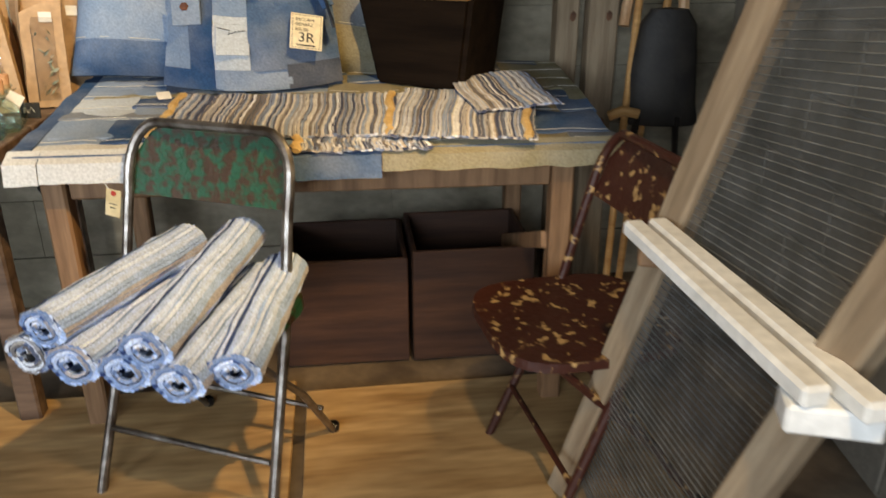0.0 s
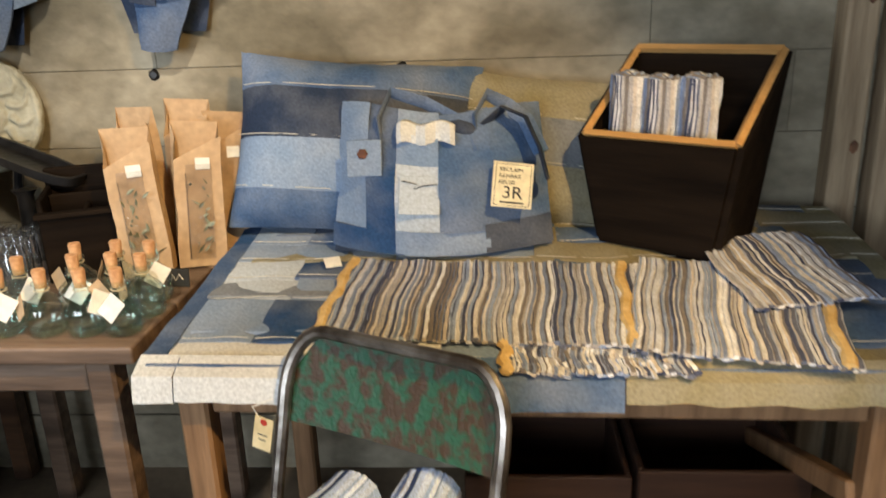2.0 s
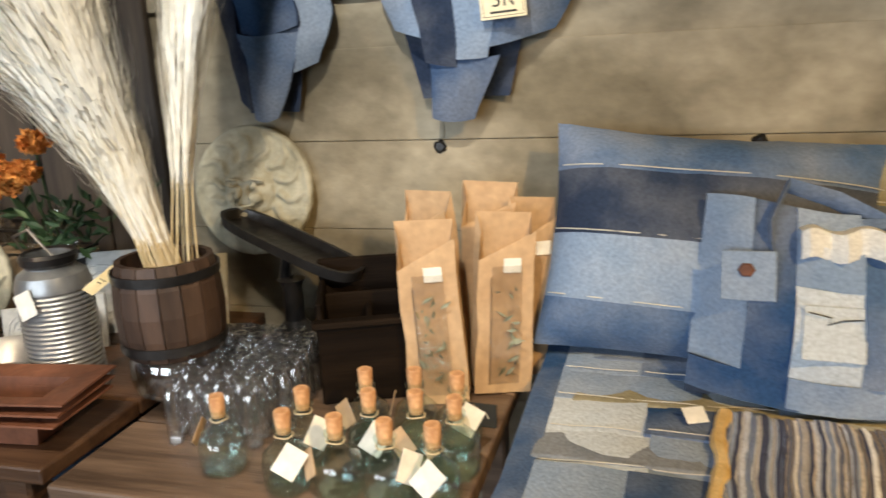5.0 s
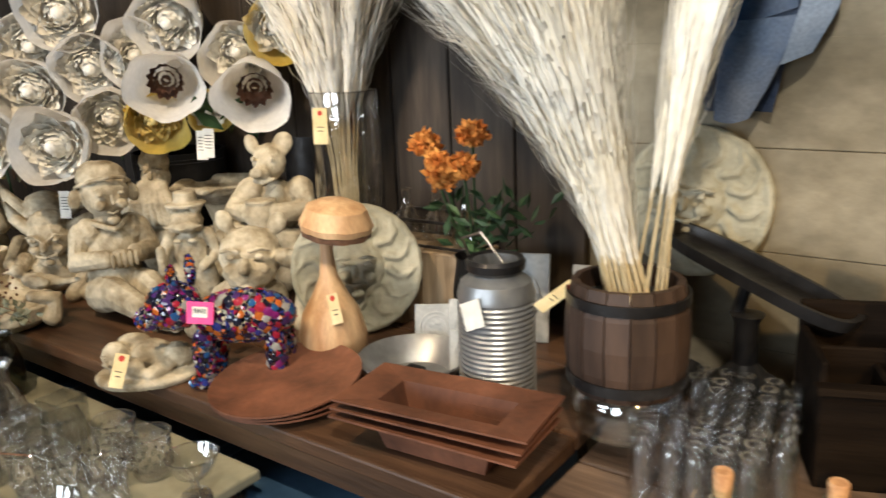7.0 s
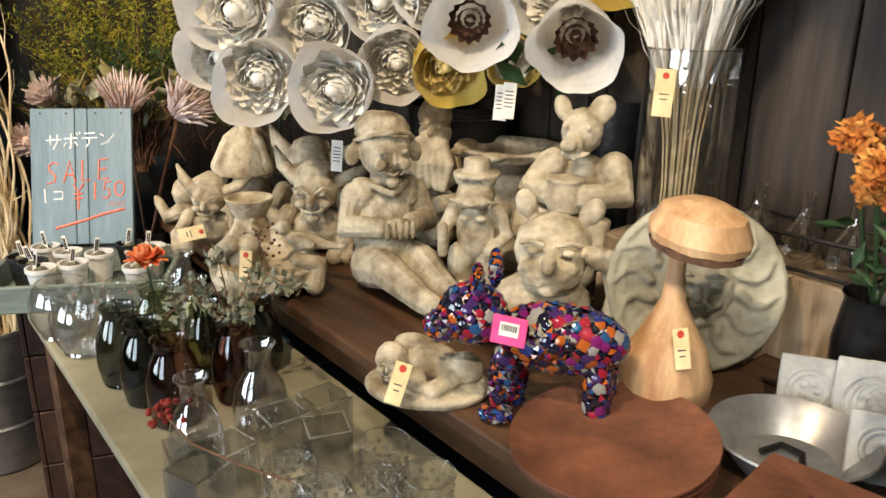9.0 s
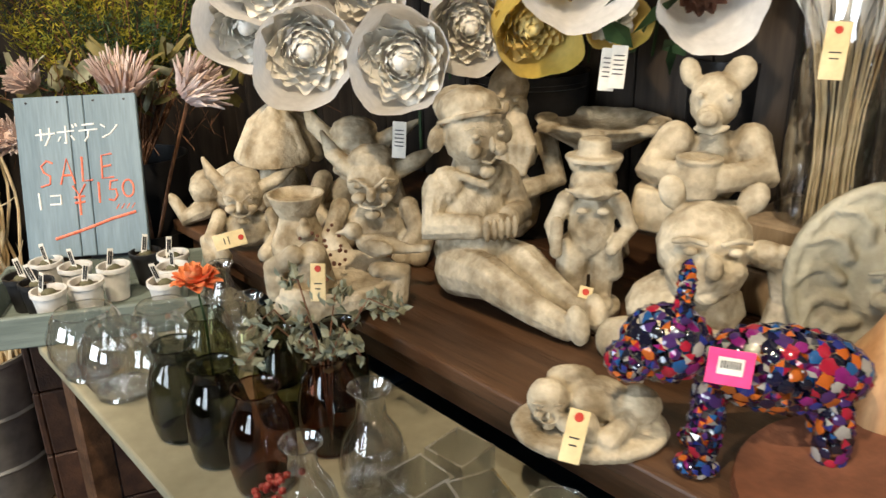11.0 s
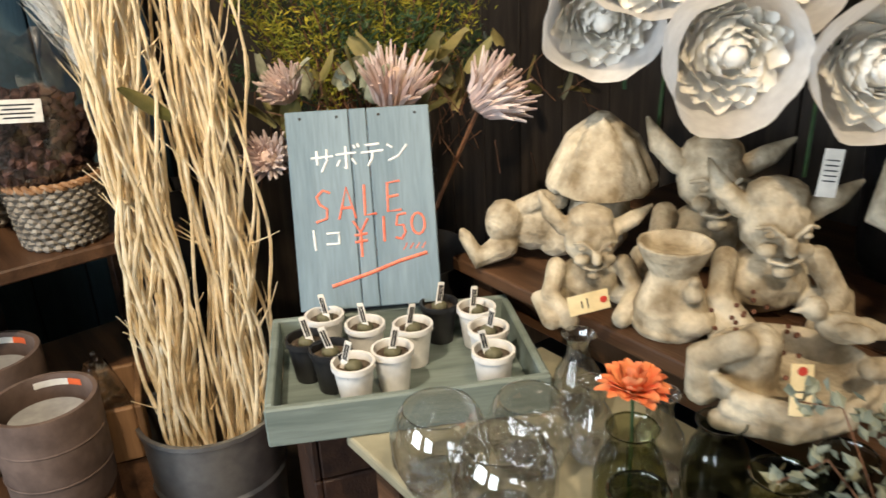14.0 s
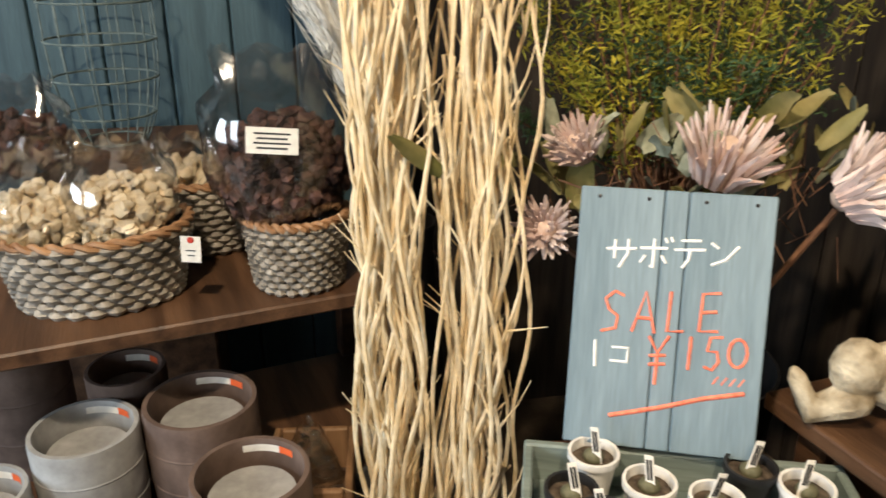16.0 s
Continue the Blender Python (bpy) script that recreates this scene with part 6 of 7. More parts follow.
def wrapped_flower(m, petal_mat, wrap_mat, label, kind="rose", seed=1):
    """A bloom that looks along local -y inside a flared tissue cone."""
    random.seed(seed)
    t = thing("wrapped_flower", m, label, "flower", "tissue-wrapped flowers")
    face_m = pose(0, 0, 0, 90, 0, 0)
    if kind == "rose":
        bm = B()
        for i in range(64):
            q = math.sqrt((i + 0.3) / 64)
            petal(bm, face_m @ pose(0, 0, 0, 0, 0, i * 137.5 + random.uniform(-12, 12)) @ pose(0, -0.004 - 0.046 * q, -0.030 * q * q + random.uniform(-0.004, 0.004)) @ pose(0, 0, 0, -26 + 46 * q ** 1.6 + random.uniform(-8, 8), 0, random.uniform(-10, 10)), 0.013 + 0.013 * q, 0.040 + 0.010 * q, -0.22 + 0.5 * q)
        ell(bm, (0, -0.022, 0), (0.016, 0.02, 0.016), (0, 0, 0), 2)
        part("bloom", bm, petal_mat, t, m=Matrix.Scale(1.20, 4))
    else:
        bm = B()
        for ring, (n, r, tilt, l) in enumerate(((7, 0.010, 2, 0.045), (11, 0.024, 10, 0.05), (13, 0.036, 20, 0.045))):
            for i in range(n):
                a = 360 * (i + 0.5 * ring) / n + random.uniform(-6, 6)
                petal(bm, face_m @ pose(0, 0, 0, 0, 0, a) @ pose(0, -r, -0.02) @ pose(0, 0, 0, tilt, 0, 0), 0.014, l, 0.0)
        part("seed_pod", bm, POD, t, "brown dried seed pod")
    bm = B()
    n = 44
    rows = []
    prof = ((0.014, 0.21), (0.040, 0.14), (0.070, 0.08), (0.088, 0.03), (0.092, -0.01), (0.094, -0.045), (0.098, -0.066)) if kind == "rose" else ((0.014, 0.21), (0.040, 0.14), (0.068, 0.08), (0.080, 0.02), (0.084, -0.03), (0.090, -0.075), (0.098, -0.095))
    fold = 2.4 * seed
    for j, (r, d) in enumerate(prof):
        row, f = [], j / 6
        for i in range(n):
            a = 2 * math.pi * i / n
            flap = max(0.0, math.cos(a - fold)) ** 3
            w = 1 + f * (0.05 * math.sin(2 * a + seed) + 0.035 * math.sin(5 * a + 2 * seed)) + 0.16 * flap * f * f + 0.014 * math.sin(11 * a + seed) * f
            row.append(bm.verts.new((r * w * math.cos(a), d - 0.035 * flap * f ** 3 + 0.010 * math.sin(3 * a + seed) * f * f, r * w * math.sin(a))))
        rows.append(row)
    for a, b in zip(rows, rows[1:]):
        for i in range(n):
            bm.faces.new((a[i], a[(i + 1) % n], b[(i + 1) % n], b[i]))
    part("tissue_wrap", bm, wrap_mat, t, "soft tissue paper cone")
    bm = B()
    tube(bm, [(0, 0.20, 0), (0.0, 0.26, -0.06), (0.0, 0.27, -0.25)], 0.004, 6)
    part("stem", bm, LEAF_GREEN, t)
    return t


CX, CY = -1.55, 0.75
for i, (x, y, z, k, kind, pm, wm) in enumerate(((-3.445, 1.47, 1.345, 1.15, "rose", PETAL_WHITE, WRAP), (-3.346, 1.63, 1.32, 1.0, "rose", PETAL_WHITE, WRAP), (-3.244, 1.76, 1.375, 1.0, "rose", PETAL_WHITE, WRAP), (-3.135, 1.746, 1.243, 0.9, "rose", PETAL_WHITE, WRAP), (-3.042, 1.823, 1.243, 0.85, "rose", PETAL_YELLOW, WRAP_YELLOW), (-3.14, 1.60, 1.185, 1.0, "rose", PETAL_WHITE, WRAP), (-3.282, 1.47, 1.205, 1.0, "rose", PETAL_WHITE, WRAP), (-2.922, 1.813, 1.336, 0.95, "pod", PETAL_WHITE, WRAP), (-2.773, 1.972, 1.308, 0.95, "pod", PETAL_WHITE, WRAP), (-3.42, 1.68, 1.445, 1.05, "rose", PETAL_WHITE, WRAP), (-3.17, 1.86, 1.40, 0.95, "rose", PETAL_WHITE, WRAP), (-2.934, 2.03, 1.40, 0.9, "rose", PETAL_WHITE, WRAP), (-2.937, 1.93, 1.255, 0.6, "rose", PETAL_WHITE, WRAP_YELLOW), (-3.53, 1.45, 1.24, 1.0, "rose", PETAL_WHITE, WRAP), (-3.08, 1.92, 1.49, 1.0, "rose", PETAL_WHITE, WRAP), (-3.30, 1.72, 1.52, 1.1, "rose", PETAL_WHITE, WRAP), (-3.55, 1.56, 1.47, 1.1, "rose", PETAL_WHITE, WRAP), (-2.80, 2.07, 1.46, 0.9, "rose", PETAL_WHITE, WRAP_YELLOW))):
    yaw = math.degrees(math.atan2(CX - x, y - CY)) + (i * 37 % 30) - 15
    wrapped_flower(pose(x, y, z, 12 + (i * 53 % 24) - 12, 0, yaw) @ Matrix.Scale(0.94 * k, 4), pm, wm, {"rose": "large white paper rose wrapped in tissue" if wm is WRAP else "pale yellow paper rose in yellow tissue", "pod": "brown seed pod flower wrapped in white tissue"}[kind], kind, i + 1)
st = thing("flower_stand", pose(-3.22, 1.97, 0.765, 0, 0, 8), "black metal bucket stand holding the wrapped flowers", "stand")
bm = B()
lathe(bm, [(0, 0), (0.11, 0), (0.13, 0.36), (0.135, 0.36), (0.12, 0.02), (0, 0.02)], 28)
part("bucket", bm, IRON, st)
for z in (0.33, 0.34, 0.35):
    bm = B()
    lathe(bm, [(0.131, z), (0.1345, z + 0.003), (0.131, z + 0.006)], 28)
    part("rim_band", bm, ZINC, st)
st2 = thing("flower_bucket", pose(-2.86, 2.20, 0.765, 0, 0, 8), "black metal bucket beside the wrapped flowers", "bucket")
bm = B()
lathe(bm, [(0, 0), (0.07, 0), (0.085, 0.40), (0.088, 0.40), (0.076, 0.02), (0, 0.02)], 24)
part("bucket", bm, IRON, st2)
random.seed(6)
t = thing("rose_leaves", pose(-2.95, 1.93, 1.2), "dark green leaves beneath the yellow roses", "leaves")
for i in range(9):
    bm = B()
    leaf(bm, (random.uniform(-0.1, 0.12), random.uniform(-0.05, 0.1), random.uniform(-0.06, 0.05)), 0.11, 0.05, random.uniform(-80, 80))
    part("leaf", bm, LEAF_GREEN, t)
for x, y, z in ((-2.875, 1.865, 1.17), (-2.86, 1.875, 1.175), (-3.20, 1.62, 1.02)):
    t = thing("barcode_tag", pose(x, y, z, 0, 4, 50), "white barcode tag hanging from the flowers", "tag", "barcode tags")
    c = price_tag(t, pose(0, 0, 0), 0.028, 0.075, CARD, False)
    for i in range(5):
        bm = B()
        box(bm, 0.018, 0.001, 0.002, None, 0)
        part("writing", bm, INK, c, m=pose(0, -0.0012, 0.02 - 0.008 * i))

# ---- back row: crate, glass cylinder with grasses, bottles, orange flowers ----
crate(pose(-2.50, 2.10, ZT, 0, 0, 10), 0.34, 0.22, 0.17, WOOD_POST, "pale old wooden crate behind the plaque", 2)
cy = thing("glass_cylinder", pose(-2.56, 2.085, ZT + 0.17), "tall clear glass cylinder vase of dried grasses", "vase")
bm = B()
lathe(bm, [(0, 0.0), (0.085, 0.0), (0.085, 0.36)], 30)
part("glass_body", bm, CLEAR, cy)
bm = B()
tube(bm, [(0.085 * math.cos(a), 0.085 * math.sin(a), 0.36) for a in np.linspace(0, 6.2832, 31)], 0.002, 5, False)
part("rim", bm, CLEAR, cy)
bm = B()
lathe(bm, [(0, 0.002), (0.082, 0.003), (0.080, 0.014), (0, 0.011)], 30)
part("thick_base", bm, CLEAR, cy)
t = thing("wooden_plank", pose(-2.50, 2.10, ZT + 0.163, 0, 0, 10), "old wooden board laid on the crate", "board")
bm = B()
box(bm, 0.335, 0.215, 0.01, None, 0.002)
part("board", bm, WOOD_POST, t, smooth=False)
random.seed(15)
pampas(pose(-2.55, 2.07, ZT + 0.175), 34, 0.74, (-0.04, 0.0), 0.30, "bunch of pale dried grasses in a glass cylinder", 420, 0.62, 0.05)
t = thing("price_tag", pose(-2.535, 1.99, 1.22, 0, 2, 40), "yellow card price tag hanging on dried grass", "tag", "statue tags")
price_tag(t, pose(0, 0, 0), 0.035, 0.085)
rk = thing("bottle_rack", pose(-2.33, 2.17, ZT, 0, 0, 10), "black wire rack on a wooden box with clear bottles", "rack")
bm = B()
box(bm, 0.26, 0.14, 0.16, pose(0, 0, 0.08), 0.004)
part("wooden_base", bm, WOOD_POST, rk, smooth=False)
for z in (0.17, 0.23):
    bm = B()
    tube(bm, [(-0.13, -0.06, z), (0.13, -0.06, z), (0.13, 0.06, z), (-0.13, 0.06, z), (-0.13, -0.06, z)], 0.004, 6)
    part("wire_ring", bm, IRON, rk)
for x in (-0.13, 0.13):
    for y in (-0.06, 0.06):
        bm = B()
        tube(bm, [(x, y, 0.155), (x, y, 0.235)], 0.004, 6)
        part("upright", bm, IRON, rk)
fb = thing("clear_bottle", pose(-2.43, 2.155, ZT + 0.162), "clear round-bottomed glass bottle in the rack", "bottle", "racked bottles")
bm = B()
lathe(bm, [(0, 0), (0.034, 0.0), (0.038, 0.02), (0.036, 0.06), (0.016, 0.085), (0.012, 0.10), (0.012, 0.125), (0.016, 0.13)], 18)
part("glass_body", bm, CLEAR, fb)
for dx in (0.09, 0.175):
    copy_thing(fb, pose(-2.43 + dx, 2.155 + 0.16 * dx, ZT + 0.162))
ORANGE = mat("orange_dried_bloom", (0.50, 0.14, 0.02), (0.70, 0.33, 0.08), 30, 0.85, 0.3)
fv = thing("orange_flowers", pose(-2.15, 2.10, ZT), "orange dried pincushion flowers with dark leaves in a vase", "flowers")
bm = B()
lathe(bm, [(0, 0), (0.05, 0), (0.055, 0.10), (0.045, 0.17), (0.05, 0.18)], 20)
part("vase", bm, IRON, fv)
random.seed(7)
for i, (x, y, z) in enumerate(((0.03, -0.17, 0.44), (0.075, -0.18, 0.405), (0.09, -0.10, 0.455), (0.055, -0.15, 0.375), (0.11, -0.15, 0.40))):
    bm = B()
    tube(bm, [(0, 0, 0.15), (x * 0.5, y * 0.5, 0.27), (x, y, z)], 0.003, 5)
    sx = part("stem", bm, LEAF_GREEN, fv)
    bm = B()
    for k in range(420):
        d = Vector((random.gauss(0, 1), random.gauss(0, 1), random.gauss(0.1, 1))).normalized()
        leaf(bm, Vector((x, y, z)) + d * random.uniform(0.012, 0.026), 0.016, 0.010, random.uniform(-90, 90))
    part("bloom", bm, ORANGE, sx, "orange tufted bloom")
bm = B()
for i in range(80):
    leaf(bm, (random.gauss(0.10, 0.06), random.gauss(-0.06, 0.05), random.uniform(0.20, 0.33)), 0.045, 0.016, random.uniform(-80, 80))
tagged(part("foliage", bm, LEAF_GREEN, fv, "dark green leaves"), kind="stuff")

# ---- glass table ----
ZG = 0.65


def vessel(name, m, prof, material, label, group, inner=None, seg=26, category="vase"):
    t = thing(name, m, label, category, group)
    bm = B()
    lathe(bm, prof, seg)
    part("glass_body", bm, material, t)
    r, z = prof[-1]
    bm = B()
    tube(bm, [(r * math.cos(a), r * math.sin(a), z) for a in np.linspace(0, 6.2832, seg + 1)], 0.0016, 5, False)
    part("rim", bm, material, t)
    bm = B()
    rb = max(p[0] for p in prof[:3]) * 0.93
    lathe(bm, [(0, 0.003), (rb, 0.004), (rb * 0.96, 0.010), (0, 0.008)], seg)
    part("thick_base", bm, material, t)
    return t


BULB = [(0, 0.001), (0.030, 0.001), (0.046, 0.012), (0.052, 0.045), (0.051, 0.09), (0.042, 0.125), (0.032, 0.145), (0.031, 0.158), (0.036, 0.168)]
for i, (x, y, mt, k, lab) in enumerate(((-3.0, 1.085, SMOKE, 0.95, "smoky grey"), (-2.90, 1.115, SMOKE, 0.95, "smoky grey"), (-3.10, 1.165, OLIVEGLASS, 0.9, "olive green"), (-3.06, 1.275, SMOKE, 0.85, "smoky grey"), (-2.94, 1.235, OLIVEGLASS, 0.95, "olive green"), (-2.80, 1.145, AMBER, 0.95, "amber brown"), (-2.83, 1.265, AMBER, 0.95, "amber brown"), (-2.93, 1.335, SMOKE, 0.9, "smoky grey"))):
    vessel("glass_vase", pose(x, y, ZG) @ Matrix.Scale(k, 4), BULB, mt, lab + " tinted glass vase with a flared lip", "tinted glass vases")
BALL = [(0, 0.001), (0.032, 0.001), (0.055, 0.015), (0.070, 0.05), (0.070, 0.085), (0.058, 0.115), (0.050, 0.125)]
for x, y, k in ((-3.30, 1.0, 1.0), (-3.19, 1.035, 1.0), (-3.27, 1.13, 0.9)):
    vessel("glass_globe", pose(x, y, ZG) @ Matrix.Scale(k, 4), [(r * (1 + 0.0), z) for r, z in BALL], CLEAR, "round clear ribbed glass globe vase", "clear globes")
for x, y, k in ((-3.34, 1.27, 0.85), (-3.24, 1.22, 0.75), (-3.15, 1.26, 0.85), (-2.66, 1.15, 0.9), (-2.70, 1.27, 1.0)):
    vessel("clear_vase", pose(x, y, ZG) @ Matrix.Scale(k, 4), [(0, 0.001), (0.03, 0.001), (0.048, 0.012), (0.05, 0.05), (0.040, 0.09), (0.022, 0.12), (0.021, 0.15), (0.030, 0.165)], CLEAR, "small clear glass vase with a narrow neck", "clear vases")
TUMB = [(0, 0.001), (0.030, 0.001), (0.034, 0.010), (0.036, 0.05), (0.040, 0.085)]
for x, y in ((-2.44, 1.385), (-2.335, 1.405), (-2.27, 1.295), (-2.37, 1.26), (-2.45, 1.24), (-2.36, 1.33)):
    g = vessel("glass_tumbler", pose(x, y, ZG), TUMB, CLEAR, "clear pressed-glass tumbler with a dotted pattern", "pressed tumblers", category="glass")
    bm = B()
    for r in range(4):
        for k in range(14):
            a = 2 * math.pi * (k + 0.5 * (r % 2)) / 14
            ell(bm, (0.0365 * math.cos(a), 0.0365 * math.sin(a), 0.022 + 0.014 * r), (0.004, 0.004, 0.005), (0, 0, 0), 1)
    tagged(part("relief_dots", bm, CLEAR, g), kind="stuff")
CUP = [(0, 0.001), (0.028, 0.001), (0.026, 0.006), (0.008, 0.012), (0.007, 0.035), (0.030, 0.05), (0.042, 0.075), (0.045, 0.085)]
for x, y in ((-2.20, 1.42), (-2.24, 1.20)):
    vessel("dessert_cup", pose(x, y, ZG), CUP, CLEAR, "clear footed glass dessert cup", "dessert cups", category="glass")
SQ = [(-0.035, 0.0), (0.035, 0.0)]
for x, y, rz in ((-2.53, 1.17, 20), (-2.58, 1.27, 8), (-2.49, 1.12, 30), (-2.60, 1.35, 14), (-2.55, 1.08 + 0.04, 0), (-2.51, 1.32, -10)):
    t = thing("square_vase", pose(x, y, ZG, 0, 0, rz), "small clear square glass vase", "vase", "square vases")
    bm = B()
    q = [[bm.verts.new((a * s, b * s, z)) for a, b in ((-1, -1), (1, -1), (1, 1), (-1, 1))] for s, z in ((0.030, 0.001), (0.033, 0.004), (0.034, 0.095), (0.030, 0.095), (0.028, 0.010))]
    for a, b in zip(q, q[1:]):
        for k in range(4):
            bm.faces.new((a[k], a[(k + 1) % 4], b[(k + 1) % 4], b[k]))
    bm.faces.new(list(reversed(q[0])))
    bm.faces.new(q[-1])
    part("glass_body", bm, CLEAR, t, smooth=False)
# carnation, trailing sprig and berries standing in the vases
CARN = mat("coral_carnation", (0.80, 0.16, 0.06), (0.88, 0.38, 0.16), 25, 0.8, 0.1)
ca = thing("carnation", pose(-3.10, 1.165, ZG + 0.012), "coral orange carnation standing in a glass vase", "flower")
bm = B()
tube(bm, [(0, 0, 0), (0.0, 0.0, 0.12), (0.005, -0.008, 0.20)], 0.0022, 5)
part("stem", bm, LEAF_GREEN, ca)
bm = B()
random.seed(12)
for i in range(46):
    a, q = i * 2.4, math.sqrt(i / 46)
    petal(bm, pose(0.005, -0.008, 0.20, 0, 0, math.degrees(a)) @ pose(0, -0.012 * q, 0, 8 + 75 * q + random.uniform(-12, 12), 0, random.uniform(-30, 30)), 0.011, 0.034, random.uniform(-0.2, 0.3))
part("bloom", bm, CARN, ca)
sp = thing("leafy_sprig", pose(-2.83, 1.265, ZG + 0.01), "trailing grey-green leafy sprig in an amber vase", "sprig")
random.seed(13)
for i in range(8):
    a = i * 0.8
    e = Vector((0.12 * math.cos(a), 0.12 * math.sin(a), 0.20 + 0.03 * math.sin(i * 2)))
    pts = [Vector((0, 0, 0)), Vector((0.01 * math.cos(a), 0.01 * math.sin(a), 0.14)), e * 0.6 + Vector((0, 0, 0.11)), e]
    bm = B()
    tube(bm, pts, 0.0014, 4)
    s = part("twig", bm, BARK, sp)
    bm = B()
    for k in range(30):
        u = random.random()
        p = pts[2].lerp(pts[3], u) if u > 0.4 else pts[1].lerp(pts[2], u / 0.4)
        leaf(bm, p + Vector((random.gauss(0, 0.008), random.gauss(0, 0.008), random.gauss(0, 0.008))), 0.020, 0.014, random.uniform(-80, 80))
    part("leaves", bm, LEAF_GREY, s)
by = thing("berry_twig", pose(-2.50, 1.12, ZG + 0.105), "twig of small dark red berries lying across glasses", "twig")
bm = B()
tube(bm, [(-0.12, -0.02, 0.012), (-0.03, 0.0, 0.004), (0.06, 0.05, 0.004), (0.12, 0.10, -0.002)], 0.0016, 5)
part("stem", bm, BARK, by)
BERRY = mat("dark_red_berry", (0.16, 0.012, 0.010), (0.30, 0.03, 0.02), 30, 0.35, 0.05)
for i in range(22):
    bm = B()
    ell(bm, (0, 0, 0), 0.0055, (0, 0, 0), 1)
    part("berry", bm, BERRY, by, m=pose(-0.12 + random.gauss(0, 0.022), -0.02 + random.gauss(0, 0.016), 0.014 + random.uniform(-0.008, 0.012)))

# ---- cactus tray and sale sign ----
SAGE = wood("sage_painted_wood", (0.13, 0.165, 0.15), (0.20, 0.245, 0.225), 0, 0.6, 0.06, 0.2)
BLUEGREY = wood("blue_grey_painted_board", (0.135, 0.195, 0.235), (0.195, 0.265, 0.31), 2, 0.55, 0.06, 0.2)
TR = pose(-3.578, 1.072, ZG + 0.001, 0, 0, 70.5)
tr = thing("cactus_tray", TR, "sage-green painted wooden tray of potted cacti", "tray")
for nm, sx, sy, sz, x, y, z in (("front_board", 0.45, 0.014, 0.068, 0, -0.148, 0.034), ("back_board", 0.45, 0.014, 0.068, 0, 0.148, 0.034), ("end_board", 0.014, 0.280, 0.068, -0.218, 0, 0.034), ("end_board", 0.014, 0.280, 0.068, 0.218, 0, 0.034), ("bottom", 0.42, 0.28, 0.008, 0, 0, 0.006)):
    bm = B()
    box(bm, sx, sy, sz, None, 0.003)
    part(nm, bm, SAGE, tr, smooth=False, m=pose(x, y, z))
POTW = mat("white_plastic_pot", (0.70, 0.69, 0.66), (0.78, 0.77, 0.74), 12, 0.4, 0.03)
POTB = mat("black_plastic_pot", (0.010, 0.010, 0.011), (0.022, 0.022, 0.023), 12, 0.45, 0.03)
SOIL = mat("potting_soil", (0.03, 0.02, 0.014), (0.13, 0.10, 0.07), 60, 0.95, 0.9, fine=150)
CACT = mat("cactus_green", (0.07, 0.075, 0.04), (0.15, 0.14, 0.085), 50, 0.8, 0.6)
random.seed(18)
for i, (x, y, white) in enumerate(((-3.722, 0.988, 1), (-3.648, 1.037, 1), (-3.600, 1.108, 1), (-3.597, 1.237, 1), (-3.518, 1.214, 1), (-3.446, 1.179, 1), (-3.542, 1.041, 1), (-3.536, 0.968, 1), (-3.655, 0.930, 0), (-3.600, 0.953, 0), (-3.650, 1.188, 0))):
    p = thing("cactus_pot", pose(x, y, ZG + 0.0115, 0, 0, 60 + random.uniform(-20, 20)) @ Matrix.Scale(1.10, 4), ("white" if white else "black") + " plastic pot with a small cactus and label stick", "pot", "cactus pots")
    bm = B()
    lathe(bm, [(0, 0.001), (0.022, 0.001), (0.030, 0.062), (0.033, 0.063), (0.033, 0.072), (0.029, 0.072), (0.028, 0.055)], 22)
    part("pot", bm, POTW if white else POTB, p)
    bm = B()
    lathe(bm, [(0, 0.062), (0.015, 0.061), (0.0285, 0.059)], 16, None, 0.05)
    part("soil", bm, SOIL, p)
    bm = B()
    for k in range(1):
        a = k * 0.9
        ell(bm, (0.012 * math.cos(a) * (k > 0), 0.012 * math.sin(a) * (k > 0), 0.064), (0.014, 0.014, 0.010), (0, 0, 0), 2)
    part("cactus", bm, CACT, p)
    bm = B()
    box(bm, 0.011, 0.0015, 0.055, None, 0.0005)
    s = part("label_stick", bm, CARD, p, "white plant label", m=pose(random.uniform(-0.012, 0.012), -0.004, 0.082, random.uniform(-12, 12), random.uniform(-20, 20), random.uniform(-25, 25)))
    for k in range(2):
        bm = B()
        box(bm, 0.003, 0.0006, 0.028, None, 0)
        part("writing", bm, INK, s, m=pose(-0.002 + 0.004 * k, -0.0011, 0.008))

SG = Matrix.Translation((-3.722, 1.083, ZG + 0.080)) @ pose(0, 0, 0, 0, 0, 67) @ pose(0, 0, 0, -18, 0, 0) @ Matrix.Scale(0.96, 4)
sg = thing("sale_sign", SG, "blue-grey plank sign chalked in Japanese leaning in the tray", "sign")
SW, SH = 0.275, 0.385
for x0, x1 in ((-0.1375, -0.018), (-0.0165, 0.0165), (0.018, 0.1375)):
    bm = B()
    box(bm, x1 - x0, 0.018, SH, None, 0.002)
    part("plank", bm, BLUEGREY, sg, smooth=False, m=pose((x0 + x1) / 2, 0, SH / 2))
for x in (-0.11, -0.04, 0.04, 0.11):
    bm = B()
    lathe(bm, [(0, 0.002), (0.0025, 0.001), (0.003, 0)], 8)
    part("nail", bm, IRON, sg, m=pose(x, -0.0092, SH - 0.014, 90, 0, 0))
CHALK = mat("white_chalk", (0.78, 0.79, 0.78), (0.90, 0.90, 0.89), 80, 0.9, 0.0)
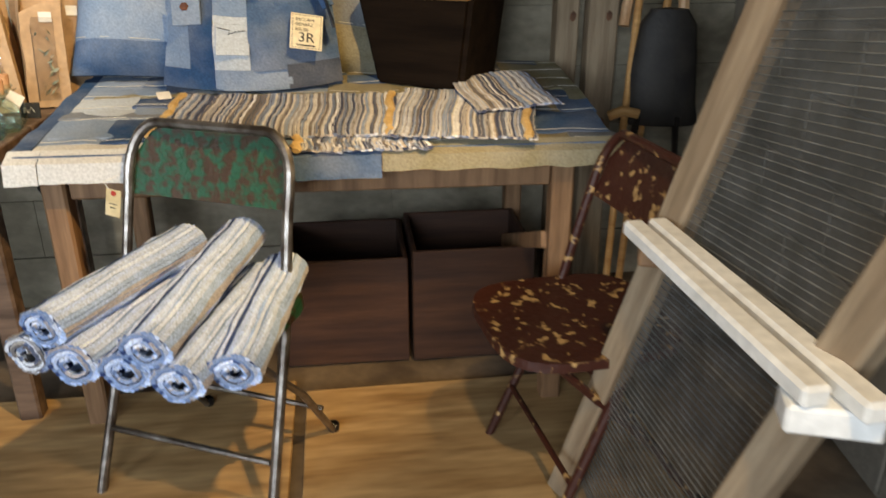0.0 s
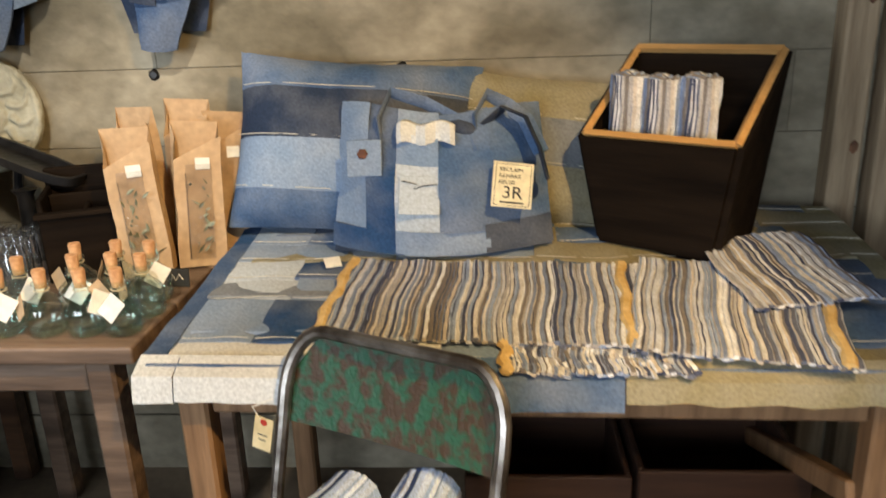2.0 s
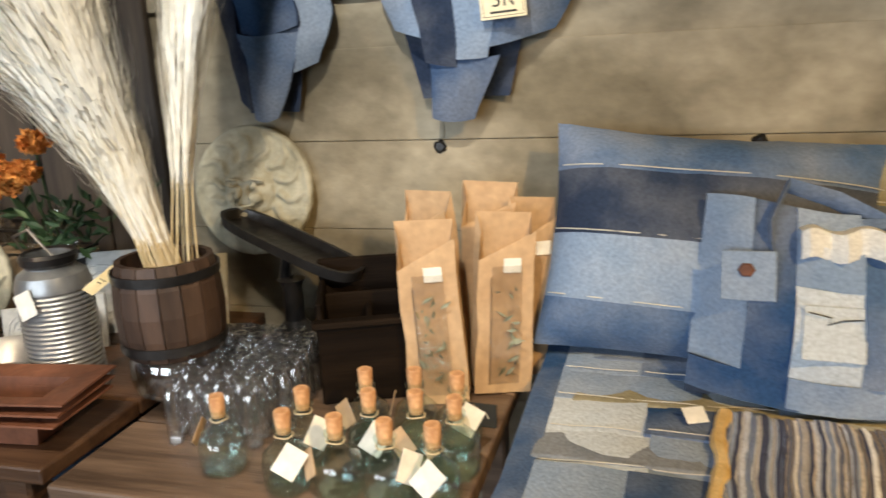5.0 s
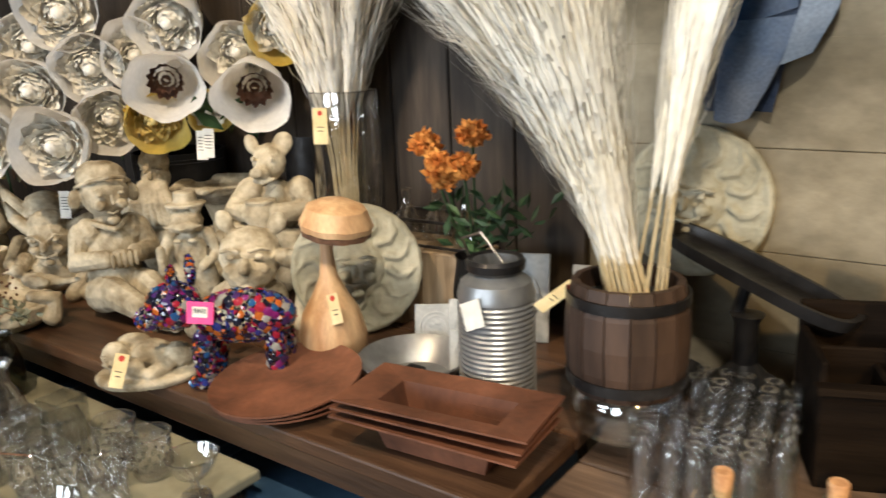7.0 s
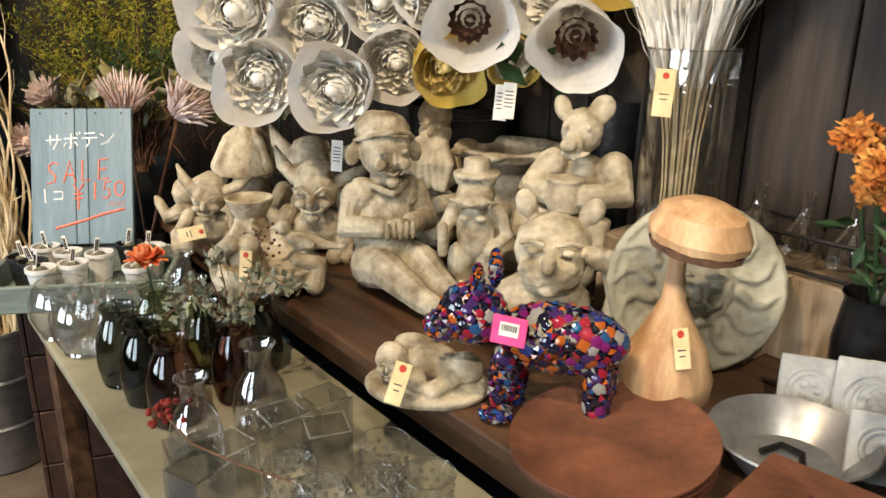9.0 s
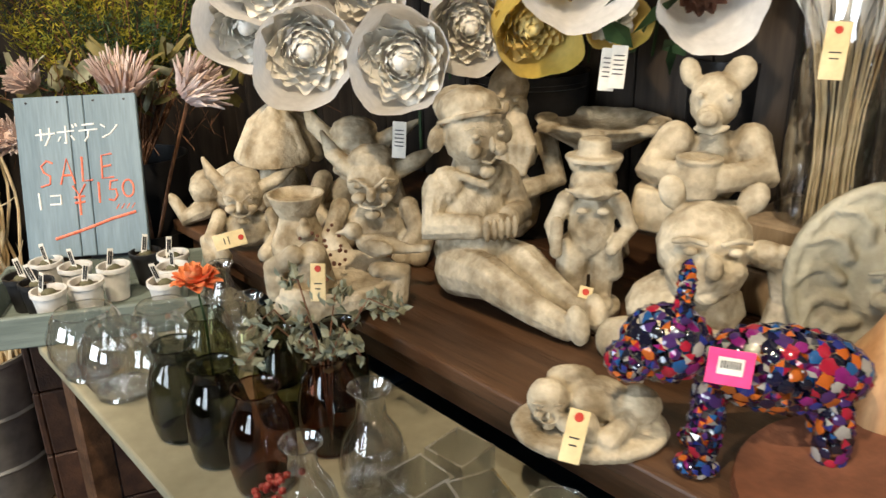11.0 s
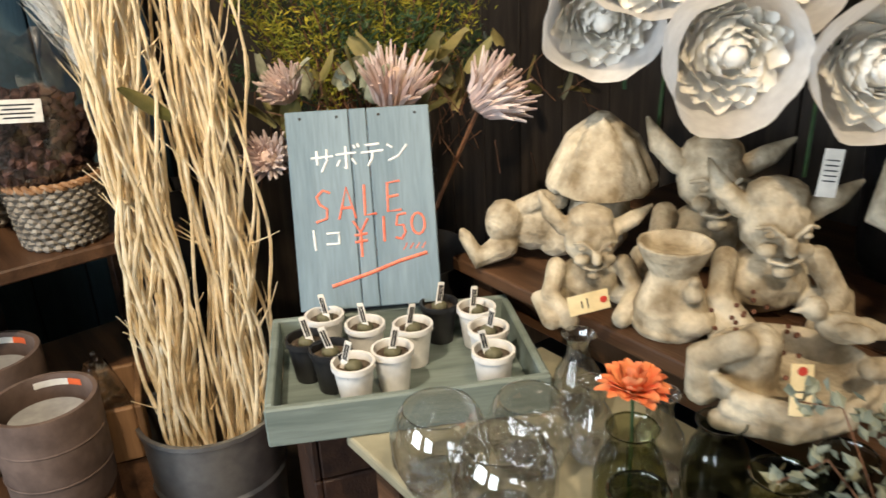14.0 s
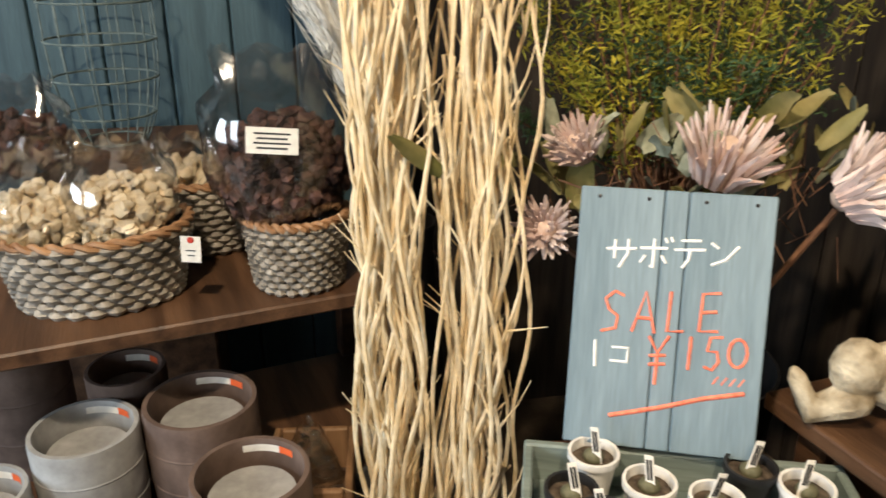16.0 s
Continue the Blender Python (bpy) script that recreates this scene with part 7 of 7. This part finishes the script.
CHALKR = mat("red_chalk", (0.78, 0.16, 0.09), (0.88, 0.27, 0.17), 80, 0.9, 0.0)


def stroke(pts, material, r=0.0024):
    bm = B()
    tube(bm, [(x, -0.0092, z) for x, z in pts], r, 5, flat=1.0)
    part("chalk_stroke", bm, material, sg)


def glyphs(x, z, s, sets, material, r=0.0022, tall=1.0, step=1.12):
    for g in sets:
        for st_ in g:
            stroke([(x + s * a, z + tall * s * b) for a, b in st_], material, r)
        x += s * step
        z += 0.003


SA = [[(0, 0.62), (1, 0.68)], [(0.28, 0.95), (0.28, 0.30)], [(0.72, 1.0), (0.72, 0.5), (0.45, 0.0)]]
BO = [[(0, 0.65), (0.9, 0.7)], [(0.45, 1.0), (0.45, 0.0), (0.33, 0.08)], [(0.18, 0.42), (0.02, 0.15)], [(0.70, 0.45), (0.88, 0.18)], [(0.80, 1.05), (0.88, 0.88)], [(0.98, 1.1), (1.05, 0.93)]]
TE = [[(0.2, 0.92), (0.85, 0.96)], [(0.0, 0.6), (1.0, 0.66)], [(0.52, 0.62), (0.48, 0.3), (0.28, 0.0)]]
NN = [[(0.05, 0.85), (0.3, 0.68)], [(0.1, 0.1), (0.55, 0.3), (0.95, 0.78)]]
KO = [[(0.05, 0.8), (0.85, 0.82), (0.83, 0.12)], [(0.0, 0.12), (0.88, 0.12)]]
glyphs(-0.095, 0.268, 0.043, (SA, BO, TE, NN), CHALK)
S_ = [[(0.85, 0.9), (0.5, 1.0), (0.15, 0.8), (0.3, 0.55), (0.65, 0.4), (0.6, 0.1), (0.05, 0.0)]]
A_ = [[(0, 0), (0.45, 1), (0.85, 0)], [(0.15, 0.35), (0.75, 0.35)]]
L_ = [[(0.15, 1), (0.1, 0.03), (0.7, 0.06)]]
E_ = [[(0.75, 1.0), (0.1, 0.95), (0.05, 0.05), (0.75, 0.08)], [(0.08, 0.5), (0.65, 0.55)]]
glyphs(-0.096, 0.172, 0.038, (S_, A_, L_, E_), CHALKR, 0.0026, 1.6, 1.22)
glyphs(-0.105, 0.118, 0.040, ([[(0.1, 1), (0.15, 0.0)]],), CHALK)
glyphs(-0.078, 0.125, 0.030, (KO,), CHALK)
YEN = [[(0, 1), (0.4, 0.55), (0.85, 1.05)], [(0.4, 0.55), (0.38, -0.35)], [(0.05, 0.45), (0.75, 0.5)], [(0.05, 0.2), (0.75, 0.25)]]
ONE = [[(0.45, 1.0), (0.42, 0.0)]]
FIVE = [[(0.8, 1.0), (0.3, 0.95), (0.2, 0.55), (0.6, 0.55), (0.7, 0.25), (0.45, 0.0), (0.1, 0.08)]]
ZERO = [[(0.5 + 0.38 * math.cos(a), 0.5 + 0.42 * math.sin(a)) for a in np.linspace(0, 6.3, 14)]]
glyphs(-0.024, 0.118, 0.034, (YEN,), CHALKR, 0.0026, 1.55)
glyphs(0.020, 0.126, 0.034, (ONE, FIVE, ZERO), CHALKR, 0.0026, 1.45, 0.95)
stroke([(-0.073, 0.046), (0.0, 0.066), (0.06, 0.086), (0.115, 0.099)], CHALKR, 0.0036)
for k in range(4):
    stroke([(0.070 + 0.012 * k, 0.108), (0.078 + 0.012 * k, 0.120)], CHALKR, 0.0012)

# the low crate that carries the tray's far side
crate(pose(-3.715, 1.10, 0.0, 0, 0, -10), 0.30, 0.36, 0.645, CRATE, "tall old wooden crate standing under the cactus tray", 4)

# ---- proteas and greenery ----
pb = thing("dried_bouquet", pose(-4.0, 1.28, 0.0), "bucket of dried proteas, leaves and yellow-green foliage", "bouquet")
bm = B()
lathe(bm, [(0, 0), (0.13, 0), (0.16, 0.70), (0.165, 0.70), (0.145, 0.02), (0, 0.02)], 26)
part("bucket", bm, POTB, pb)
PROT = mat("pale_pink_bract", (0.46, 0.30, 0.26), (0.70, 0.60, 0.56), 14, 0.85, 0.1)
PROTC = mat("protea_heart", (0.55, 0.40, 0.32), (0.72, 0.60, 0.52), 30, 0.9, 0.3)
random.seed(23)
for x, y, z, k, tx, ty in ((0.07, -0.03, 1.065, 1.0, 18, 8), (0.20, 0.10, 1.065, 0.95, 25, 50), (-0.0, -0.28, 0.965, 0.65, 60, -10), (-0.02, -0.22, 1.09, 0.6, 35, -30)):
    h = Matrix.Translation((x, y, z)) @ pose(0, 0, 0, 0, 0, 70) @ pose(0, 0, 0, tx, ty, 0) @ Matrix.Scale(k, 4)
    bm = B()
    tube(bm, [(0, 0, 0.6), (x * 0.5, y * 0.5, 0.85), (x, y, z)], 0.005, 6)
    s = part("stem", bm, BARK, pb)
    bm = B()
    for ring, (n, r, tilt, l) in enumerate(((14, 0.020, -2, 0.085), (18, 0.030, 6, 0.100), (20, 0.036, 16, 0.098), (18, 0.038, 32, 0.08))):
        for i in range(n):
            mm = h @ pose(0, 0, 0, 0, 0, 360 * (i + 0.5 * ring) / n + random.uniform(-6, 6)) @ pose(0, -r, 0, tilt + random.uniform(-8, 8), 0, 0)
            ll = l * random.uniform(0.85, 1.12)
            tube(bm, [mm @ Vector((0, 0, 0)), mm @ Vector((0, 0.004, ll * 0.5)), mm @ Vector((0, -0.006, ll))], [0.0045, 0.0062, 0.0018], 4)
    hh = part("bract_crown", bm, PROT, s, "pale pink pointed bracts")
    bm = B()
    ell(bm, (0, 0, 0), (0.03, 0.03, 0.05), (0, 0, 0), 2)
    o = part("flower_heart", bm, PROTC, s, m=h @ pose(0, 0, 0.025))
for i in range(70):
    bm = B()
    x, y = random.gauss(-0.02, 0.05), random.gauss(0.02, 0.20)
    petal(bm, pose(x, y, random.uniform(0.98, 1.13), random.uniform(-80, 80), random.uniform(-60, 60), random.uniform(0, 360)), random.uniform(0.012, 0.024), random.uniform(0.07, 0.12), random.uniform(-0.3, 0.3))
    part("dried_leaf", bm, random.choice((LEAF_OLIVE, LEAF_GREY, LEAF_OLIVE)), pb)
bm = B()
for i in range(120):
    p = Vector((random.gauss(-0.04, 0.08), random.gauss(0.0, 0.2), random.uniform(0.86, 1.1)))
    tube(bm, [p, p + Vector((random.gauss(0, 0.03), random.gauss(0, 0.05), random.uniform(0.03, 0.10)))], 0.0012, 3)
tagged(part("dry_twig", bm, BARK, pb), kind="stuff")
gr = thing("conifer_foliage", pose(-4.16, 1.31, 0.0), "mass of yellow-green and dark conifer foliage in a tall pot", "foliage")
bm = B()
lathe(bm, [(0, 0), (0.10, 0), (0.13, 0.85), (0.135, 0.85), (0.11, 0.02), (0, 0.02)], 22)
part("pot", bm, POTB, gr)
for i in range(46):
    a, q = i * 2.4, math.sqrt(i / 46)
    e = Vector((0.10 * q * math.cos(a) - 0.02, 0.36 * q * math.sin(a), 1.17 + 0.36 * random.random() - 0.05 * q))
    bm = B()
    pts = [Vector((0, 0, 0.8)), Vector((e.x * 0.3, e.y * 0.4, 1.02)), e]
    tube(bm, pts, [0.004, 0.003, 0.0015], 5)
    s = part("branch", bm, BARK, gr)
    bm = B()
    for k in range(330):
        u = random.random() ** 0.7
        p = pts[1].lerp(pts[2], u) + Vector((random.gauss(0, 0.014), random.gauss(0, 0.018), random.gauss(0, 0.016)))
        leaf(bm, p, random.uniform(0.012, 0.028), 0.004, random.uniform(-80, 80))
    part("needles", bm, LEAF_YELLOW if random.random() < 0.45 else LEAF_GREEN, s)

# ---- branch bundle in its zinc tub ----
tb = thing("zinc_tub", pose(-4.0, 0.80, 0.0), "dull zinc tub holding a bundle of pale branches", "tub")
bm = B()
lathe(bm, [(0, 0.003), (0.125, 0.003), (0.15, 0.44), (0.156, 0.445), (0.156, 0.455), (0.147, 0.455), (0.122, 0.02), (0, 0.02)], 34)
part("tub", bm, ZINC, tb)
for z in (0.15, 0.30):
    bm = B()
    r = 0.1253 + 0.025 * z / 0.44
    lathe(bm, [(r, z - 0.008), (r + 0.005, z), (r, z + 0.008)], 34)
    part("rib", bm, ZINC, tb)
BRANCH = mat("bleached_curly_willow", (0.64, 0.48, 0.26), (0.86, 0.74, 0.52), 16, 0.7, 0.3, fine=90)
bb = thing("branch_bundle", pose(-4.0, 0.815, 0.03), "tall bundle of bleached curly willow branches", "branches")
random.seed(27)
for i in range(95):
    side = -1 if i % 2 else 1
    bx_, by_ = random.gauss(0.0, 0.030), side * 0.050 + random.gauss(0, 0.026)
    top = random.uniform(1.15, 1.75)
    ph, fr, am = random.uniform(0, 6.28), random.uniform(7, 17), random.uniform(0.008, 0.020)
    pts, rs = [], []
    n = 30
    for j in range(n + 1):
        z = top * j / n
        spread = 1 + 0.08 * (z / 1.4) ** 2
        pts.append((bx_ * spread + am * math.sin(fr * z + ph), by_ * (0.72 + 0.42 * min(1, z / 0.5)) * spread + am * math.sin(fr * 1.15 * z + ph * 2) + 0.012 * side * math.sin(2.2 * z), z))
        rs.append(max(0.0011, 0.0052 * (1 - 0.5 * j / n) * (1 + 0.1 * math.sin(j * 2.2))))
    bm = B()
    tube(bm, pts, rs, 6)
    for k in range(3):
        j = random.randint(8, n - 2)
        p = Vector(pts[j])
        d = Vector((random.gauss(0, 0.02), random.gauss(0, 0.03), random.uniform(0.04, 0.12)))
        tube(bm, [p, p + d * 0.5 + Vector((0, 0.006, 0)), p + d], [rs[j] * 0.7, 0.0013, 0.0008], 5)
    part("branch", bm, BRANCH, bb)

# ---- shelf with baskets ----
sh = thing("wooden_shelf", pose(-4.345, 0.37, 0.0, 0, 0, 12), "dark wooden shelf on posts carrying wicker baskets", "shelf")
bm = B()
box(bm, 0.46, 0.98, 0.03, None, 0.004)
part("shelf_board", bm, WOOD_DARK, sh, smooth=False, m=pose(0, -0.06, 0.785))
bm = B()
box(bm, 0.46, 0.98, 0.03, None, 0.004)
part("shelf_board", bm, WOOD_DARK, sh, smooth=False, m=pose(0, -0.06, 0.40))
for x in (-0.20, 0.19):
    for y in (-0.52, 0.40):
        bm = B()
        box(bm, 0.045, 0.045, 0.38, None, 0.004)
        part("post", bm, WOOD_DARK, sh, smooth=False, m=pose(x, y, 0.19))
        bm = B()
        box(bm, 0.045, 0.045, 0.352, None, 0.004)
        part("post", bm, WOOD_DARK, sh, smooth=False, m=pose(x - 0.02, y, 0.592))
WICK = mat("grey_wicker", (0.13, 0.105, 0.075), (0.36, 0.32, 0.26), 25, 0.55, 0.3, fine=100, vary=0.15)
WICKR = mat("brown_wicker_rim", (0.22, 0.11, 0.05), (0.42, 0.24, 0.12), 25, 0.6, 0.3)


def basket(m, rx, ry, h, label, rows=11, stakes=22):
    t = thing("wicker_basket", m, label, "basket", "wicker baskets")
    for j in range(rows):
        bm = B()
        z = 0.01 + h * j / rows
        f = 0.82 + 0.18 * (j / rows)
        n = stakes * 6
        pts = []
        for i in range(n + 1):
            a = 2 * math.pi * i / n
            o = 0.005 * math.sin(stakes * a / 1 * 0.5 * 2 + (math.pi if j % 2 else 0))
            pts.append(((rx * f + o) * math.cos(a), (ry * f + o) * math.sin(a), z + 0.002 * math.sin(3 * a + j)))
        tube(bm, pts, h / rows * 0.56, 5, False)
        part("weaver", bm, WICK, t)
    for k in range(stakes):
        a = 2 * math.pi * (k + 0.25) / stakes
        bm = B()
        tube(bm, [(rx * 0.82 * math.cos(a), ry * 0.82 * math.sin(a), 0.0), (rx * math.cos(a), ry * math.sin(a), h)], 0.003, 5)
        part("stake", bm, WICK, t)
    for q in range(2):
        bm = B()
        tube(bm, [((rx + 0.006 * math.sin(16 * a + 3.14 * q)) * math.cos(a), (ry + 0.006 * math.sin(16 * a + 3.14 * q)) * math.sin(a), h + 0.004 + 0.005 * math.cos(16 * a + 3.14 * q)) for a in np.linspace(0, 6.2832, 100)], 0.0055, 6, False)
        part("braided_rim", bm, WICKR, t, "twisted brown rim")
    bm = B()
    lathe(bm, [(0, 0.004), (0.80, 0.004), (0.83, 0.012), (0, 0.012)], 24, Matrix.Diagonal((rx, ry, 1, 1)))
    part("base", bm, WICK, t)
    return t


basket(pose(-4.27, 0.25, 0.80, 0, 0, 0), 0.13, 0.165, 0.135, "oval grey wicker basket full of bagged shavings", 9, 26)
basket(pose(-4.26, 0.605, 0.80, 0, 0, 0), 0.095, 0.095, 0.135, "round grey wicker basket with bagged dried cones")
basket(pose(-4.50, 0.42, 0.80, 0, 0, 0), 0.11, 0.13, 0.15, "wicker basket at the back of the shelf")


def filled_bag(m, r, material, label, n, size, seed):
    random.seed(seed)
    t = thing("clear_bag", m, label, "bag", "filled clear bags")
    bm = B()
    for i in range(n):
        d = Vector((random.gauss(0, 1), random.gauss(0, 1), random.gauss(0, 1))).normalized() * (random.random() ** 0.4)
        ell(bm, (d.x * r[0] * 0.9, d.y * r[1] * 0.9, r[2] + d.z * r[2] * 0.86), (size * random.uniform(0.6, 1.2), size * random.uniform(0.6, 1.2), size * random.uniform(0.4, 1.0)), (random.uniform(0, 90), random.uniform(0, 90), 0), 1)
    for v in bm.verts:
        v.co += 0.006 * noise.noise_vector(v.co * 70)
    tagged(part("filling", bm, material, t, smooth=False), kind="stuff")
    bm = B()
    g = []
    for j in range(11):
        u = j / 10
        s = math.sin(math.pi * min(0.93, 0.10 + 0.75 * u)) ** 0.6 if u < 0.8 else 0.75
        flat = 1.0 if u < 0.7 else 1.0 - (u - 0.7) * 2.8
        g.append([bm.verts.new((r[0] * s * max(0.08, flat) * math.cos(a) * (1 + 0.05 * math.sin(5 * a + j)), r[1] * s * math.sin(a) * (1 + 0.05 * math.sin(4 * a + 2 * j)), 2.75 * r[2] * u + 0.012 * math.sin(7 * a + j))) for a in np.linspace(0, 6.2832, 27)[:-1]])
    for a, b in zip(g, g[1:]):
        for k in range(26):
            bm.faces.new((a[k], a[(k + 1) % 26], b[(k + 1) % 26], b[k]))
    part("film", bm, CELLO, t, "crinkled clear film")
    return t


CONE = mat("dark_dried_cones", (0.035, 0.016, 0.012), (0.115, 0.055, 0.04), 60, 0.8, 0.6)
CHIPS = mat("cream_wood_shavings", (0.70, 0.55, 0.34), (0.88, 0.76, 0.56), 50, 0.85, 0.3)
fb1 = filled_bag(pose(-4.25, 0.585, 0.905), (0.100, 0.135, 0.120), CONE, "clear bag of dark dried cones with a white label", 900, 0.014, 41)
bm = B()
box(bm, 0.085, 0.0012, 0.044, None, 0.0004)
lb = part("paper_label", bm, CARD, fb1, "white printed label", m=pose(0.100, -0.01, 0.195, -4, 4, 84))
for i in range(4):
    bm = B()
    box(bm, 0.06 - 0.01 * (i % 2), 0.0006, 0.003, None, 0)
    part("writing", bm, INK, lb, m=pose(0, -0.001, 0.012 - 0.008 * i))
filled_bag(pose(-4.26, 0.31, 0.885), (0.100, 0.095, 0.075), CHIPS, "clear bag of cream wood shavings in a basket", 420, 0.014, 42)
filled_bag(pose(-4.27, 0.17, 0.880), (0.095, 0.090, 0.072), CHIPS, "clear bag of cream wood shavings beside another", 420, 0.014, 43)
filled_bag(pose(-4.48, 0.42, 0.90), (0.08, 0.11, 0.05), CHIPS, "clear bag of pale wood shavings at the back", 160, 0.016, 44)
filled_bag(pose(-4.42, 0.11, 0.98), (0.06, 0.10, 0.07), CONE, "clear bag of brown dried leaves at the shelf end", 150, 0.018, 45)
t = thing("price_tag", pose(-4.165, 0.425, 0.915, 0, 4, 80), "pale card price tag on a basket", "tag", "statue tags")
price_tag(t, pose(0, 0, 0), 0.034, 0.048, CARD)


# pots on the lower shelf
CLAY = mat("brown_clay", (0.10, 0.065, 0.05), (0.17, 0.115, 0.09), 14, 0.75, 0.25)
GREYCLAY = mat("grey_glazed_clay", (0.30, 0.30, 0.29), (0.42, 0.42, 0.41), 14, 0.6, 0.2)
ORANGESTK = mat("orange_sticker", (0.75, 0.12, 0.03), (0.8, 0.16, 0.05), 9, 0.5, 0.0)
for i, (x, y, z, r, h, mt, lab) in enumerate(((-4.12, 0.215, 0.415, 0.092, 0.20, GREYCLAY, "grey"), (-4.15, 0.41, 0.415, 0.102, 0.215, CLAY, "brown"), (-4.285, 0.26, 0.415, 0.075, 0.22, CLAY, "brown"), (-3.96, 0.50, 0.38, 0.098, 0.22, CLAY, "brown"), (-4.33, 0.06, 0.415, 0.085, 0.26, CLAY, "dark brown"), (-4.03, 0.06, 0.38, 0.08, 0.19, GREYCLAY, "grey"))):
    t = thing("clay_pot", pose(x, y, z, 0, 0, 70), lab + " round clay pot with an orange price sticker", "pot", "clay pots")
    bm = B()
    lathe(bm, [(0, 0), (r * 0.86, 0), (r * 0.97, h * 0.10), (r, h * 0.5), (r, h - 0.008), (r * 0.985, h), (r * 0.90, h), (r * 0.88, h - 0.02), (r * 0.86, 0.06), (0, 0.05)], 34)
    part("pot", bm, mt, t)
    for k in (0.35, 0.68):
        bm = B()
        lathe(bm, [(r * 1.0, h * k - 0.003), (r * 1.012, h * k), (r * 1.0, h * k + 0.003)], 34)
        part("ridge", bm, mt, t)
    bm = B()
    lathe(bm, [(0, h - 0.055), (r * 0.70, h - 0.055), (r * 0.74, h - 0.045), (0, h - 0.05)], 26)
    part("inner_pot", bm, GREYCLAY, t, "smaller grey pot nested inside")
    for a0, a1, mm in ((1.0, 1.35, ORANGESTK), (1.35, 2.1, CARD)):
        bm = B()
        g = [[bm.verts.new((r * 0.872 * math.cos(a), r * 0.872 * math.sin(a), z2)) for z2 in (h - 0.024, h - 0.010)] for a in np.linspace(a0, a1, 6)]
        for a, b in zip(g, g[1:]):
            bm.faces.new((a[0], a[1], b[1], b[0]))
        part("sticker", bm, mm, t)
t = thing("pot_stand", pose(-3.99, 0.36, 0.0, 0, 0, -8), "low dark wooden box under the front pots", "box")
bm = B()
box(bm, 0.22, 0.50, 0.38, pose(0, -0.02, 0.19), 0.005)
part("box", bm, WOOD_DARK, t, smooth=False)
crate(pose(-4.10, 0.60, 0.38, 0, 0, -8), 0.20, 0.16, 0.13, WOOD_MID, "small open wooden crate with bubble wrap", 1)
t = thing("crate_plinth", pose(-4.10, 0.60, 0.0, 0, 0, -8), "dark wooden block beneath the small crate", "block")
bm = B()
box(bm, 0.18, 0.15, 0.379, pose(0, 0, 0.1895), 0.005)
part("block", bm, WOOD_DARK, t, smooth=False)
t = thing("bubble_wrap", pose(-4.10, 0.60, 0.395), "crumpled clear bubble wrap in a crate", "wrap")
bm = B()
for i in range(90):
    a = i * 2.4
    q = math.sqrt(i / 90)
    ell(bm, (0.06 * q * math.cos(a), 0.05 * q * math.sin(a), 0.15 * (1 - q) + 0.05), (0.007, 0.007, 0.006), (0, 0, 0), 1)
tagged(part("bubbles", bm, CELLO, t), kind="stuff")
bm = B()
lathe(bm, [(0.065, 0), (0.06, 0.06), (0.045, 0.12), (0.02, 0.18)], 16, None, 0.12)
part("film", bm, CELLO, t)
random.seed(29)
jar = thing("floor_jar", pose(-4.55, 0.85, 0.0), "tall dark jar holding pampas grass behind the branches", "jar")
bm = B()
lathe(bm, [(0, 0), (0.08, 0), (0.10, 0.4), (0.07, 0.75), (0.08, 0.80), (0.075, 0.80), (0.065, 0.74), (0.09, 0.4), (0, 0.02)], 22)
part("jar", bm, IRON, jar)
pampas(pose(-4.55, 0.85, 0.72), 20, 0.85, (0.04, -0.20), 0.34, "bunch of beige pampas grass behind the branches", 420, 0.8, 0.05)
# wire cage hanging before the teal planks
cg = thing("wire_basket", pose(-4.72, 0.22, 0.98), "thin verdigris wire basket standing against teal planks", "basket")
t = thing("cage_pedestal", pose(-4.74, 0.22, 0.0), "dark wooden pedestal behind the shelf", "pedestal")
bm = B()
box(bm, 0.24, 0.36, 0.978, pose(0, 0, 0.489), 0.006)
part("pedestal", bm, WOOD_DARK, t, smooth=False)
VERD = mat("verdigris_wire", (0.07, 0.10, 0.10), (0.15, 0.19, 0.18), 30, 0.6, 0.1)
for z, r in ((0.0, 0.07), (0.06, 0.095), (0.14, 0.11), (0.22, 0.115), (0.30, 0.115)):
    bm = B()
    tube(bm, [(r * math.cos(a), r * math.sin(a), z + 0.003) for a in np.linspace(0, 6.2832, 28)], 0.0025, 5, False)
    part("hoop", bm, VERD, cg)
for k in range(12):
    a = k * math.pi / 6
    bm = B()
    tube(bm, [(r * math.cos(a), r * math.sin(a), z) for z, r in ((0.0, 0.07), (0.06, 0.095), (0.14, 0.11), (0.22, 0.115), (0.34, 0.115))] + [((0.115 + 0.02 * math.sin(q)) * math.cos(a), (0.115 + 0.02 * math.sin(q)) * math.sin(a), 0.34 + 0.02 * (1 - math.cos(q))) for q in np.linspace(0, 4.5, 7)], 0.0018, 5, False)
    part("wire", bm, VERD, cg)
